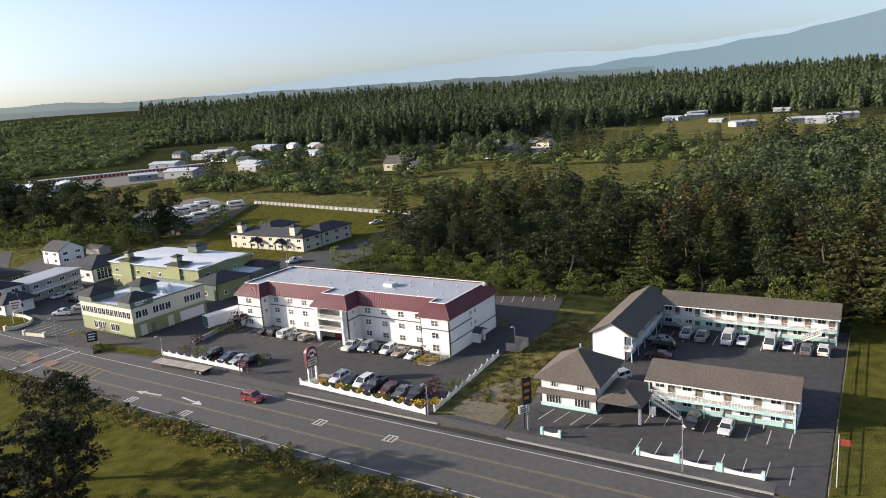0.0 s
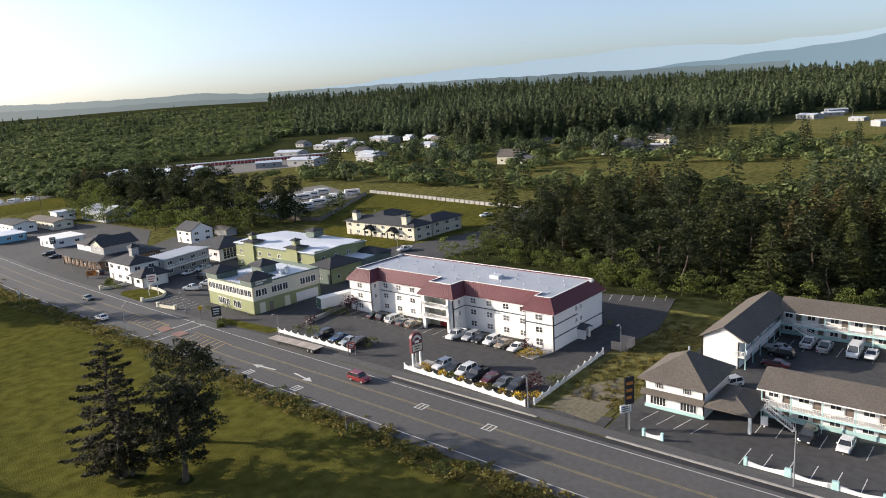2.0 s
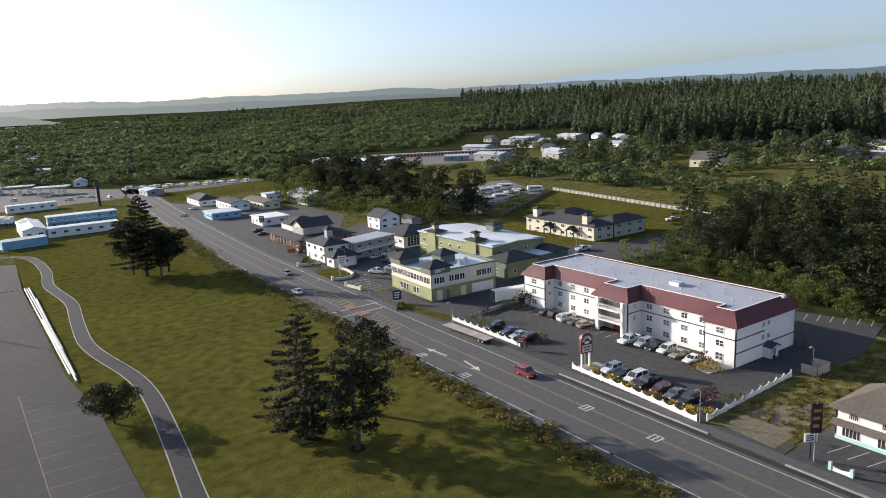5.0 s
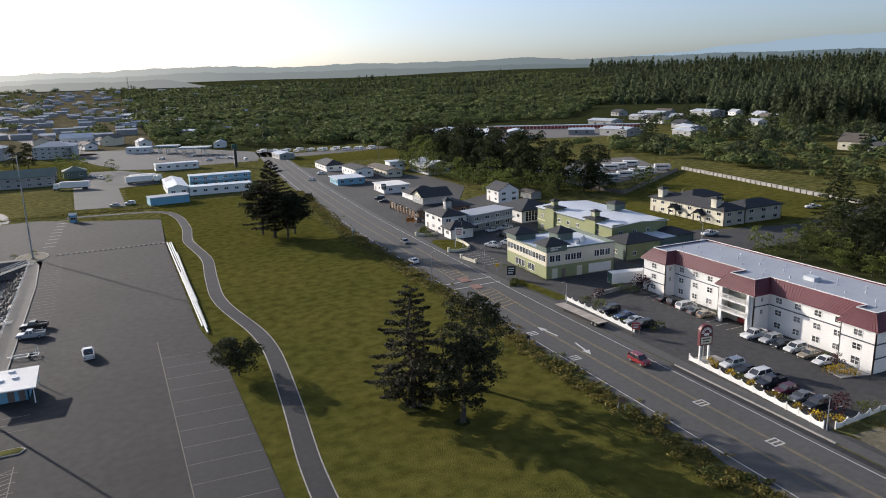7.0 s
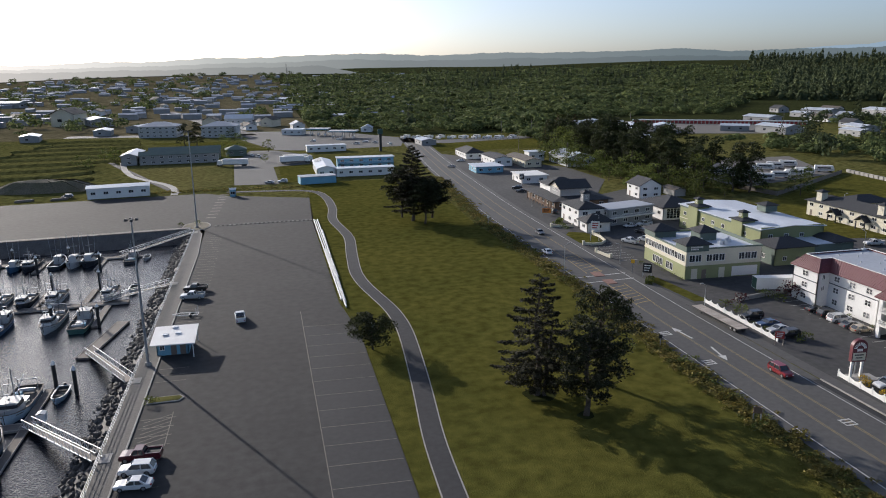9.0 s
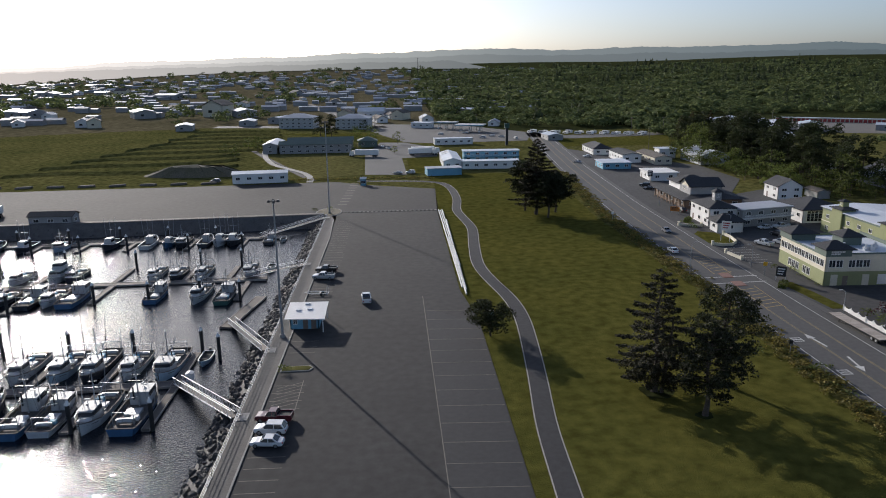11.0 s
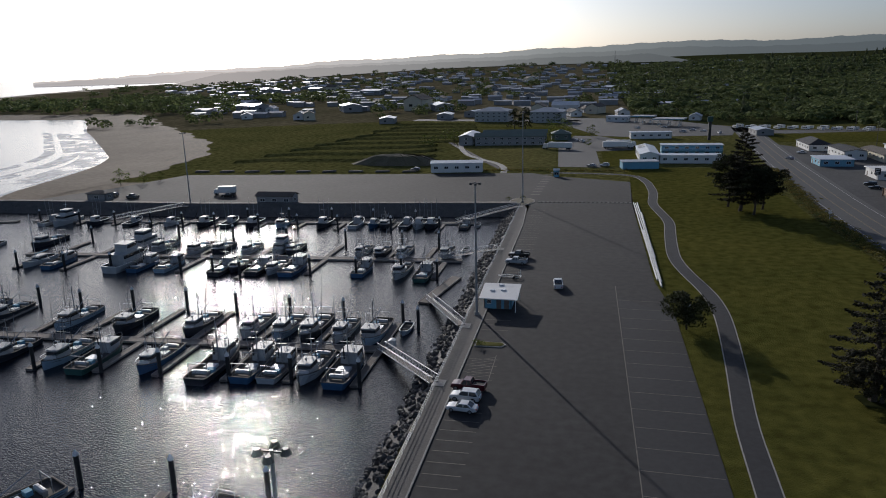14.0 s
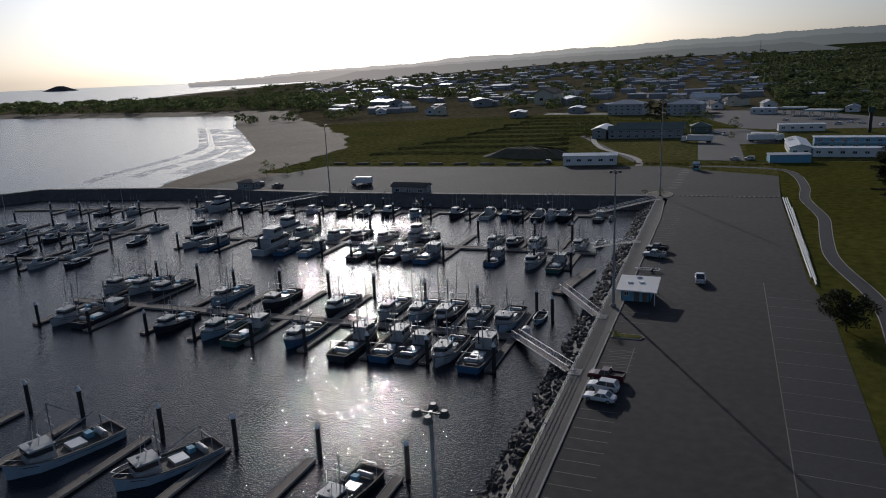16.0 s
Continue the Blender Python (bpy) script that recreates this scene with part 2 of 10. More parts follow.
SCRUB = leaf_mat("scrub_leaves", (0.150, 0.172, 0.064), (0.080, 0.104, 0.040), 0.02, 0.15, 0.35, 0.05)
BRUSH = leaf_mat("roadside_brush", (0.24, 0.185, 0.045), (0.080, 0.085, 0.020), 0.15)
REDLEAF = leaf_mat("dark_red_leaves", (0.075, 0.018, 0.022), (0.045, 0.012, 0.014))
YELLOWFLOWER = leaf_mat("yellow_blossom", (0.55, 0.36, 0.02), (0.30, 0.22, 0.02))
WATER = water_mat("harbour_water", (0.008, 0.011, 0.018), 0.05, 1.0, 3.4, 1.0)
SEA = water_mat("sea_water", (0.05, 0.065, 0.08), 0.22, 0.25, 0.9, 0.6)
FOAM = mat("surf_foam", (0.75, 0.76, 0.77), 0.7, (0.45, 0.47, 0.50), 0.05, 0.8, 0.2)
# foam breaks up into streaks that let the water through
fn, fl = FOAM.node_tree.nodes, FOAM.node_tree.links
streak = fn.new("ShaderNodeTexNoise")
streak.inputs["Scale"].default_value, streak.inputs["Detail"].default_value = 0.06, 6
fl.new(fn["Geometry"].outputs["Position"], streak.inputs["Vector"])
gate = fn.new("ShaderNodeMapRange")
gate.inputs["From Min"].default_value, gate.inputs["From Max"].default_value = 0.40, 0.66
fl.new(streak.outputs["Fac"], gate.inputs["Value"])
fl.new(gate.outputs[0], fn["Principled BSDF"].inputs["Alpha"])


# ---------------------------------------------------------------- mesh helpers
class Mesh:
    """Collects vertices and faces."""

    def __init__(self):
        self.v, self.f = [], []

    def add(self, vs, fs):
        k = len(self.v)
        self.v += [tuple(p) for p in vs]
        self.f += [tuple(i + k for i in q) for q in fs]
        return self

    def box(self, x0, y0, z0, x1, y1, z1):
        return self.add([(x0, y0, z0), (x1, y0, z0), (x1, y1, z0), (x0, y1, z0), (x0, y0, z1), (x1, y0, z1), (x1, y1, z1), (x0, y1, z1)],
                        [(3, 2, 1, 0), (4, 5, 6, 7), (0, 1, 5, 4), (1, 2, 6, 5), (2, 3, 7, 6), (3, 0, 4, 7)])

    def bar(self, a, b, w, h=None):
        """A square bar from a to b."""
        a, b = Vector(a), Vector(b)
        d = (b - a).normalized()
        side = d.cross(Vector((0, 0, 1)))
        side = side.normalized() if side.length > 1e-3 else Vector((1, 0, 0))
        up = side.cross(d)
        h = h or w
        s, u = side * w / 2, up * h / 2
        return self.add([a - s - u, a + s - u, a + s + u, a - s + u, b - s - u, b + s - u, b + s + u, b - s + u],
                        [(0, 1, 2, 3), (7, 6, 5, 4), (1, 0, 4, 5), (2, 1, 5, 6), (3, 2, 6, 7), (0, 3, 7, 4)])

    def tube(self, a, b, r0, r1=None, n=8):
        a, b = Vector(a), Vector(b)
        r1 = r0 if r1 is None else r1
        d = (b - a).normalized()
        side = d.cross(Vector((0, 0, 1)))
        side = side.normalized() if side.length > 1e-3 else Vector((1, 0, 0))
        up = side.cross(d)
        ring = [(math.cos(2 * math.pi * i / n), math.sin(2 * math.pi * i / n)) for i in range(n)]
        vs = [a + (side * c + up * s) * r0 for c, s in ring] + [b + (side * c + up * s) * r1 for c, s in ring]
        fs = [((i + 1) % n, i, n + i, n + (i + 1) % n) for i in range(n)] + [tuple(range(n)), tuple(range(2 * n - 1, n - 1, -1))]
        return self.add(vs, fs)

    def slab(self, ring, z0, z1):
        """A flat plate with the outline ring (counter-clockwise)."""
        n = len(ring)
        return self.add([(x, y, z0) for x, y in ring] + [(x, y, z1) for x, y in ring],
                        [tuple(range(n - 1, -1, -1)), tuple(range(n, 2 * n))] + [(i, (i + 1) % n, n + (i + 1) % n, n + i) for i in range(n)])

    def loft(self, rings, close=True):
        """Skins rings of equal length."""
        n = len(rings[0])
        vs = [p for r in rings for p in r]
        fs = [(k * n + i, k * n + (i + 1) % n, (k + 1) * n + (i + 1) % n, (k + 1) * n + i) for k in range(len(rings) - 1) for i in range(n)]
        if close:
            fs += [tuple(range(n - 1, -1, -1)), tuple(range((len(rings) - 1) * n, len(rings) * n))]
        return self.add(vs, fs)

    def gable(self, x0, y0, x1, y1, ze, zr, along="y", over=0.4, t=0.18):
        """A gable roof over a plan, ridge along an axis."""
        x0, y0, x1, y1 = x0 - over, y0 - over, x1 + over, y1 + over
        if along == "y":
            m = (x0 + x1) / 2
            pr = [(x0, ze), (m, zr), (x1, ze), (x1, ze + t), (m, zr + t), (x0, ze + t)]
            a, b = [(x, y0, z) for x, z in pr], [(x, y1, z) for x, z in pr]
        else:
            m = (y0 + y1) / 2
            pr = [(y0, ze), (m, zr), (y1, ze), (y1, ze + t), (m, zr + t), (y0, ze + t)]
            a, b = [(x0, y, z) for y, z in pr], [(x1, y, z) for y, z in pr]
        fs = [(i, (i + 1) % 6, 6 + (i + 1) % 6, 6 + i) for i in range(6)] + [(0, 5, 4, 1), (1, 4, 3, 2), (6, 7, 10, 11), (7, 8, 9, 10)]
        return self.add(a + b, fs)

    def hip(self, x0, y0, x1, y1, ze, zr, over=0.5, t=0.2):
        """A hip roof; a square plan gives a pyramid."""
        x0, y0, x1, y1 = x0 - over, y0 - over, x1 + over, y1 + over
        w, d = x1 - x0, y1 - y0
        k = min(w, d) / 2
        if w >= d:
            r = [(x0 + k, (y0 + y1) / 2, zr), (x1 - k + 1e-3, (y0 + y1) / 2, zr)]
            fs = [(4, 5, 9, 8), (5, 6, 9), (6, 7, 8, 9), (7, 4, 8)]
        else:
            r = [((x0 + x1) / 2, y0 + k, zr), ((x0 + x1) / 2, y1 - k + 1e-3, zr)]
            fs = [(4, 5, 8), (5, 6, 9, 8), (6, 7, 9), (7, 4, 8, 9)]
        base = [(x0, y0), (x1, y0), (x1, y1), (x0, y1)]
        return self.add([(x, y, ze) for x, y in base] + [(x, y, ze + t) for x, y in base] + r,
                        [(3, 2, 1, 0), (0, 1, 5, 4), (1, 2, 6, 5), (2, 3, 7, 6), (3, 0, 4, 7)] + fs)

    def wall(self, p, q, z0, z1, holes=(), t=0.2):
        """An upright wall from p to q, its outside on the right of that way, with through holes (u0, z0, u1, z1)."""
        p, q = Vector((*p, 0)), Vector((*q, 0))
        d = (q - p).normalized()
        nrm = Vector((d.y, -d.x, 0))
        ln = (q - p).length
        us = sorted({0, ln, *[h[0] for h in holes], *[h[2] for h in holes]})
        zs = sorted({z0, z1, *[h[1] for h in holes], *[h[3] for h in holes]})

        def at(u, z, k):
            return p + d * u - nrm * (t * k) + Vector((0, 0, z))

        def hole(i, j):
            if i < 0 or j < 0 or i >= len(us) - 1 or j >= len(zs) - 1:
                return None
            u, z = (us[i] + us[i + 1]) / 2, (zs[j] + zs[j + 1]) / 2
            return any(h[0] < u < h[2] and h[1] < z < h[3] for h in holes)

        for i in range(len(us) - 1):
            for j in range(len(zs) - 1):
                if hole(i, j):
                    continue
                a, b, c, e = us[i], us[i + 1], zs[j], zs[j + 1]
                self.add([at(a, c, 0), at(b, c, 0), at(b, e, 0), at(a, e, 0)], [(0, 1, 2, 3)])
                self.add([at(a, c, 1), at(b, c, 1), at(b, e, 1), at(a, e, 1)], [(3, 2, 1, 0)])
                if hole(i - 1, j) is not False:
                    self.add([at(a, c, 0), at(a, e, 0), at(a, e, 1), at(a, c, 1)], [(0, 1, 2, 3)])
                if hole(i + 1, j) is not False:
                    self.add([at(b, c, 0), at(b, c, 1), at(b, e, 1), at(b, e, 0)], [(0, 1, 2, 3)])
                if hole(i, j - 1) is not False:
                    self.add([at(a, c, 0), at(a, c, 1), at(b, c, 1), at(b, c, 0)], [(0, 1, 2, 3)])
                if hole(i, j + 1) is not False:
                    self.add([at(a, e, 0), at(b, e, 0), at(b, e, 1), at(a, e, 1)], [(0, 1, 2, 3)])
        return self

    def data(self, name, material, smooth=False):
        me = bpy.data.meshes.new(name)
        me.from_pydata(self.v, [], self.f)
        if smooth:
            me.polygons.foreach_set("use_smooth", [True] * len(self.f))
        me.materials.append(material)
        me.update()
        return me


def np_mesh(name, v, f, material):
    """A mesh from arrays of vertices and of faces with one count of corners."""
    me = bpy.data.meshes.new(name)
    k = f.shape[1]
    me.vertices.add(len(v))
    me.vertices.foreach_set("co", np.ascontiguousarray(v, np.float32).ravel())
    me.loops.add(f.size)
    me.loops.foreach_set("vertex_index", np.ascontiguousarray(f, np.int32).ravel())
    me.polygons.add(len(f))
    me.polygons.foreach_set("loop_start", np.arange(0, f.size, k, dtype=np.int32))
    me.materials.append(material)
    me.update(calc_edges=True)
    return me


def thing(name, label, category, x=0.0, y=0.0, z=0.0, turn=0.0, group="", kind=""):
    ob = new(name)
    ob.empty_display_size = 0.2
    ob.matrix_basis = pose(x, y, z, 0, 0, turn)
    return tagged(ob, label, category, group, kind)


def part(name, mesh, material, parent, label="", smooth=False):
    ob = new(name, mesh.data(name, material, smooth) if isinstance(mesh, Mesh) else mesh)
    ob.parent = parent
    return tagged(ob, label)


def piece(name, data, parent, m):
    ob = new(name, data)
    ob.parent = parent
    ob.matrix_basis = m
    return ob


def structure(name, mesh, material, label, category):
    ob = new(name, mesh.data(name, material) if isinstance(mesh, Mesh) else mesh)
    return tagged(ob, label, category, kind="structure")


WATER_Z = -3.2
rng = np.random.default_rng(7)
# ---------------------------------------------------------------- the ground
SHORE = np.array([(-26, -600), (-26, 236), (-85, 231), (-144, 226), (-226, 226), (-250, 236), (-262, 265), (-271, 312), (-280, 347), (-298, 385),
                  (-385, 488), (-457, 571), (-530, 672), (-575, 722), (-768, 728), (-1009, 745), (-1500, 790), (-6000, 900), (-6000, -600)], float)
OUTER = np.array([(-6000, 1050), (-1470, 1090), (-1250, 1108), (-1430, 1560), (-1700, 2400), (-1900, 6000), (-6000, 6000)], float)
RIDGE_YAW = np.radians([-120, -90, -58, -45, -26, -12, 0, 12, 20, 26, 34])
RIDGE_UP = np.radians([0.5, 0.4, 0.6, 0.8, 0.6, 0.45, 0.3, 0.1, -0.15, -0.4, -0.8])


def inside(px, py, ring):
    res = np.zeros(px.shape, bool)
    for (ax, ay), (bx, by) in zip(ring, np.roll(ring, -1, 0)):
        cross = ((ay > py) != (by > py)) & (px < (bx - ax) * (py - ay) / (by - ay + 1e-9) + ax)
        res ^= cross
    return res


def edge_distance(px, py, ring):
    best = np.full(px.shape, 1e9)
    for (ax, ay), (bx, by) in zip(ring[:-1], ring[1:]):
        ex, ey = bx - ax, by - ay
        k = np.clip(((px - ax) * ex + (py - ay) * ey) / (ex * ex + ey * ey), 0, 1)
        best = np.minimum(best, np.hypot(px - ax - k * ex, py - ay - k * ey))
    return best


def height(px, py):
    """The lie of the land: a level coastal plain, the beach, and wooded hills far inland."""
    px, py = np.asarray(px, float), np.asarray(py, float)
    r = np.hypot(px, py)
    yaw = np.arctan2(-px, py)
    top = 50 + 3000 * np.tan(np.interp(yaw, RIDGE_YAW, RIDGE_UP)) - 18
    k = np.clip((r - 1100) / 1900, 0, 1)
    z = top.clip(0) * k * k * (3 - 2 * k) * (yaw < radians(60)) * (yaw > radians(-130))
    z = z * (1 + 0.12 * np.sin(px / 310) * np.cos(py / 270))
    for ring in (SHORE, OUTER):
        wet, d = inside(px, py, ring), edge_distance(px, py, ring)
        beach = np.where(py > 228, np.minimum(0, WATER_Z + d * 0.06), 0)
        z = np.where(wet, np.where(py > 228, WATER_Z - np.minimum(5, d * 0.06), -8.0), np.minimum(z, beach + np.maximum(0, d - 60) * 0.05))
    return z


near_x = np.concatenate([np.arange(-302, -26.1, 6), np.arange(-26.0, 301, 6)])
near_y = np.arange(-100, 764, 6.0)
grow = 6 * np.cumsum(1.085 ** np.arange(1, 54))
grow = grow[grow < 4700]
gx = np.concatenate([near_x[0] - grow[::-1], near_x, near_x[-1] + grow])
gy = np.concatenate([near_y[0] - grow[::-1][-26:], near_y, near_y[-1] + grow])
GX, GY = np.meshgrid(gx, gy)
GZ = height(GX, GY) - 0.06
idx = np.arange(GX.size).reshape(GX.shape)
faces = np.stack([idx[:-1, :-1], idx[:-1, 1:], idx[1:, 1:], idx[1:, :-1]], -1).reshape(-1, 4)
ground = structure("ground", np_mesh("ground", np.stack([GX, GY, GZ], -1).reshape(-1, 3), faces, ROUGH_GRASS), ROUGH_GRASS,
                   "rough green and straw coloured grassland with low dunes", "ground")
ground.data.materials.append(SAND)
cx, cy = GX[:-1, :-1] + 3, GY[:-1, :-1] + 3
ground.data.materials.append(FORESTFLOOR)
ground.data.materials.append(TOWNGROUND)
lie = height(cx, cy)
far_r, far_a = np.hypot(cx, cy), np.degrees(np.arctan2(-cx, cy))
cover = np.zeros(cx.shape, np.int32)
cover[(far_r > 640) & (far_a > -16)] = 3
cover[(cx > 35) & (cy > 555) | (far_r > 820) & (far_a < -14)] = 2
cover[(cx > 150) & (cx < 250) & (cy > -90) & (cy < 150)] = 2
cover[(lie < -0.25) & (cy > 226)] = 1
ground.data.polygons.foreach_set("material_index", cover.ravel())

m = Mesh()
m.slab([(-330, -600), (-25.7, -600), (-25.7, 240), (-226, 228), (-290, 214), (-330, 150)], WATER_Z - 0.3, WATER_Z)
structure("harbour_water", m, WATER, "dark rippled harbour water with bright sun glitter", "water")
m = Mesh()
m.slab([(-4900, -600), (-330, -600), (-330, 150), (-290, 214), (-226, 228), (-226, 600), (-560, 760), (-900, 800), (-900, 4900), (-4900, 4900)], WATER_Z - 0.3, WATER_Z + 0.004)
structure("sea", m, SEA, "pale grey sea with low swell in a sandy bay", "water")


def strip(line, width, z, lift=0.0):
    """A ribbon along a line of points."""
    mm = Mesh()
    pts = [Vector((*p, 0)) for p in line]
    a, b = [], []
    for i, p in enumerate(pts):
        d = (pts[min(i + 1, len(pts) - 1)] - pts[max(i - 1, 0)]).normalized()
        nrm = Vector((-d.y, d.x, 0)) * width / 2
        a.append((p.x + nrm.x, p.y + nrm.y, z))
        b.append((p.x - nrm.x, p.y - nrm.y, z))
    n = len(pts)
    mm.add(a + b, [(i, n + i, n + i + 1, i + 1) for i in range(n - 1)])
    return mm


def smooth_line(pts, step=4.0):
    """A soft curve through points."""
    p = np.array(pts, float)
    t = np.r_[0, np.cumsum(np.hypot(*np.diff(p, axis=0).T))]
    k = max(2, int(t[-1] / step))
    s = np.linspace(0, t[-1], k)
    q = np.stack([np.interp(s, t, p[:, i]) for i in (0, 1)], -1)
    for _ in range(5):
        q[1:-1] = (q[:-2] + 2 * q[1:-1] + q[2:]) / 4
    return [tuple(v) for v in q]


# foam along the beach
surf = smooth_line([(-250, 238), (-262, 267), (-271, 313), (-280, 348), (-298, 386), (-385, 489), (-457, 572), (-530, 670), (-572, 716)], 8)
for off, w in ((-2, 3.0), (-17, 16.0), (-44, 10.0), (-72, 7.0)):
    line = [(x + off * 0.8, y - off * 0.25) for x, y in surf if w < 5 or 300 + off < y < 540]
    structure("surf", strip(line, w, WATER_Z + 0.03 + 0.002 * w), FOAM, "white foam of a low wave running up the beach", "water")

# the dry beach, rising from the waterline with an uneven inland edge
beach_line = smooth_line([(-233, 229), (-250, 238), (-262, 267), (-271, 313), (-280, 348), (-298, 386), (-385, 489), (-457, 572), (-530, 670), (-572, 716)], 5)
bl_ = np.array(beach_line)
way_ = np.gradient(bl_, axis=0)
way_ /= np.linalg.norm(way_, axis=1, keepdims=True)
wide_ = np.interp(bl_[:, 1], [229, 260, 320, 420, 720], [20, 44, 56, 66, 62]) + 2.5 * np.sin(bl_[:, 1] / 9) + 1.8 * np.sin(bl_[:, 1] / 3.7)
rows_ = [bl_ + np.stack([way_[:, 1], -way_[:, 0]], -1) * (wide_ * k / 10 + 0.5)[:, None] for k in range(11)]
flat_rows = np.concatenate(rows_)
count_ = len(bl_)
sheet_ = Mesh().add([(x, y, z + 0.05) for (x, y), z in zip(flat_rows, height(flat_rows[:, 0], flat_rows[:, 1]))],
                    [(k * count_ + i, (k + 1) * count_ + i, (k + 1) * count_ + i + 1, k * count_ + i + 1) for k in range(10) for i in range(count_ - 1)])
structure("beach", sheet_, SAND, "grey-brown sand beach curving round the bay", "beach")

# harbour car park
LOT_L, LOT_R = -22.45, 14.4
m = Mesh()
m.slab([(LOT_L, -140), (LOT_R + 0.6, -140), (LOT_R, 60), (LOT_R, 130), (12.2, 150), (11.9, 243), (13.6, 290), (-18, 304), (-29, 313), (-92, 307), (-193, 300), (-205, 262),
        (-222, 231), (-144, 231), (-60, 238), (-27, 243), (-23, 236)], -0.1, 0.0)
structure("harbour_car_park", m, ASPHALT, "wide dark asphalt harbour car park with worn markings", "car park")
m = Mesh()
m.slab([(5.4, -140), (LOT_R + 0.3, -140), (LOT_R - 0.1, 60), (LOT_R - 0.1, 128), (3.9, 138)], 0.004, 0.008)
structure("car_park_patch", m, ASPHALT_NEW, "darker newer asphalt strip with trailer bays", "car park")
m = Mesh()
m.slab([(-25.5, -140), (LOT_L - 0.25, -140), (LOT_L - 0.25, 205), (-23.9, 232), (-25.2, 239), (-26.6, 238), (-25.5, 60)], -0.1, 0.10)
structure("promenade", m, DARK_CONCRETE, "weathered concrete walkway along the harbour edge", "walkway")
m = Mesh()
m.slab([(LOT_L - 0.25, -140), (LOT_L, -140), (LOT_L, 205), (-23.6, 232), (-23.9, 232), (LOT_L - 0.25, 205)], -0.1, 0.16)
structure("kerb", m, CONCRETE, "pale concrete kerb beside the harbour walkway", "kerb")

# lawn, footpath, verge
m = Mesh()
m.slab([(LOT_R + 0.1, -160), (66, -160), (64.5, 60), (66.5, 150), (65, 230), (70, 330), (20, 332), (12.4, 322), (14, 300), (12.4, 243), (12.6, 150), (LOT_R + 0.1, 128)], -0.1, 0.01)
structure("lawn", m, GRASS, "sunlit mown green lawn between car park and road", "lawn")
path_line = smooth_line([(14, -140), (16.0, 20), (18.5, 68), (19.1, 85), (20.9, 100), (22.2, 114), (23.5, 130), (23.1, 142), (19.6, 161), (18.5, 172), (20.0, 195), (21.8, 214), (18.6, 243), (20.9, 264), (20.6, 288), (17.6, 306), (8, 311), (-20, 314)], 3)
structure("footpath_edge", strip(path_line, 3.3, 0.03), CONCRETE, "pale concrete edging of the footpath", "footpath")
structure("footpath", strip(path_line, 2.9, 0.04), ASPHALT_NEW, "winding dark asphalt footpath with pale edges", "footpath")

field_path = smooth_line([(-84, 440), (-76.5, 402), (-67.8, 374), (-57.4, 358), (-47.6, 344), (-42, 327), (-41.5, 313)], 4)
structure("field_path", strip(field_path, 3.0, 0.03), CONCRETE, "pale winding path beside the dry field", "footpath")
# the road
mid = smooth_line([(77, -300), (77, 60), (77.4, 130), (78.6, 190), (80, 245), (86, 345), (95, 450), (104, 540)], 6)
structure("road", strip(mid, 17.0, 0.02), ROAD, "grey asphalt highway with a middle turning lane", "road")


def along(off, y0, y1, dash=None, gap=0):
    xs = np.array(mid)
    mm = Mesh()
    spans = [(y0, y1)] if not dash else [(s, min(s + dash, y1)) for s in np.arange(y0, y1, dash + gap)]
    for a, b in spans:
        ys = np.linspace(a, b, max(2, int((b - a) / 6)))
        seg = strip([(float(np.interp(v, xs[:, 1], xs[:, 0])) + off, float(v)) for v in ys], 0.16, 0.03)
        mm.add(seg.v, seg.f)
    return mm


for off in (-6.7, 6.5):
    structure("road_marking", along(off, -290, 530), LINE, "white painted edge line of the road", "road marking")
for off in (-2.3, -2.0, 1.8, 2.1):
    structure("road_marking", along(off, -290, 131), YELLOW_LINE, "yellow painted lane line", "road marking")
    structure("road_marking", along(off, 175, 530), YELLOW_LINE, "yellow painted lane line", "road marking")
m = Mesh()
m.box(84.4, 9, 0.02, 85.6, 88.5, 0.028)
structure("gutter_patch", m, ASPHALT_NEW, "fresh black asphalt strip beside the new kerb", "road")
m = Mesh()
for y0, y1 in ((9, 45), (57, 88.5)):
    m.box(85.62 if y0 < 50 else 85.78, y0, -0.1, 86.0, y1, 0.15)
structure("kerb", m, CONCRETE, "new pale concrete kerb along the road", "kerb")
m = Mesh()
m.slab([(86.0, 9), (88.4, 9), (88.2, 60), (88.4, 88), (88.2, 125), (86.9, 143), (86.8, 190), (86.2, 190), (86.05, 120)], -0.05, 0.03)
structure("pavement", m, ROAD, "grey worn pavement strip in front of the forecourts", "pavement")
# hatching and crossing
m = Mesh()
for y0 in np.arange(132, 146, 2.0):
    m.bar((75.6, y0, 0.035), (79.6, y0 + 1.2, 0.035), 0.2, 0.01)
for y0 in np.arange(157.5, 173, 2.2):
    m.bar((76.4, y0, 0.035), (80.4, y0 + 1.2, 0.035), 0.2, 0.01)
for y0, y1 in ((131, 147), (157, 175)):
    m.bar((75.4, y0, 0.035), (76.2, y1, 0.035), 0.16, 0.01)
    m.bar((79.6, y0, 0.035), (80.4, y1, 0.035), 0.16, 0.01)
structure("road_marking", m, HATCH, "yellow diagonal hatching in the middle of the road", "road marking")
m = Mesh()
for y0, y1 in ((147.0, 150.6), (153.6, 157.4)):
    m.slab([(76.2, y0), (78.8, y0), (79.0, y1), (76.4, y1)], 0.0, 0.14)
structure("crossing_island", m, BRICKRED, "red paved refuge island at the crossing", "traffic island")
m = Mesh()
for y0 in (149.2, 154.0):
    m.bar((71, y0, 0.035), (85, y0 + 1.0, 0.035), 0.3, 0.01)
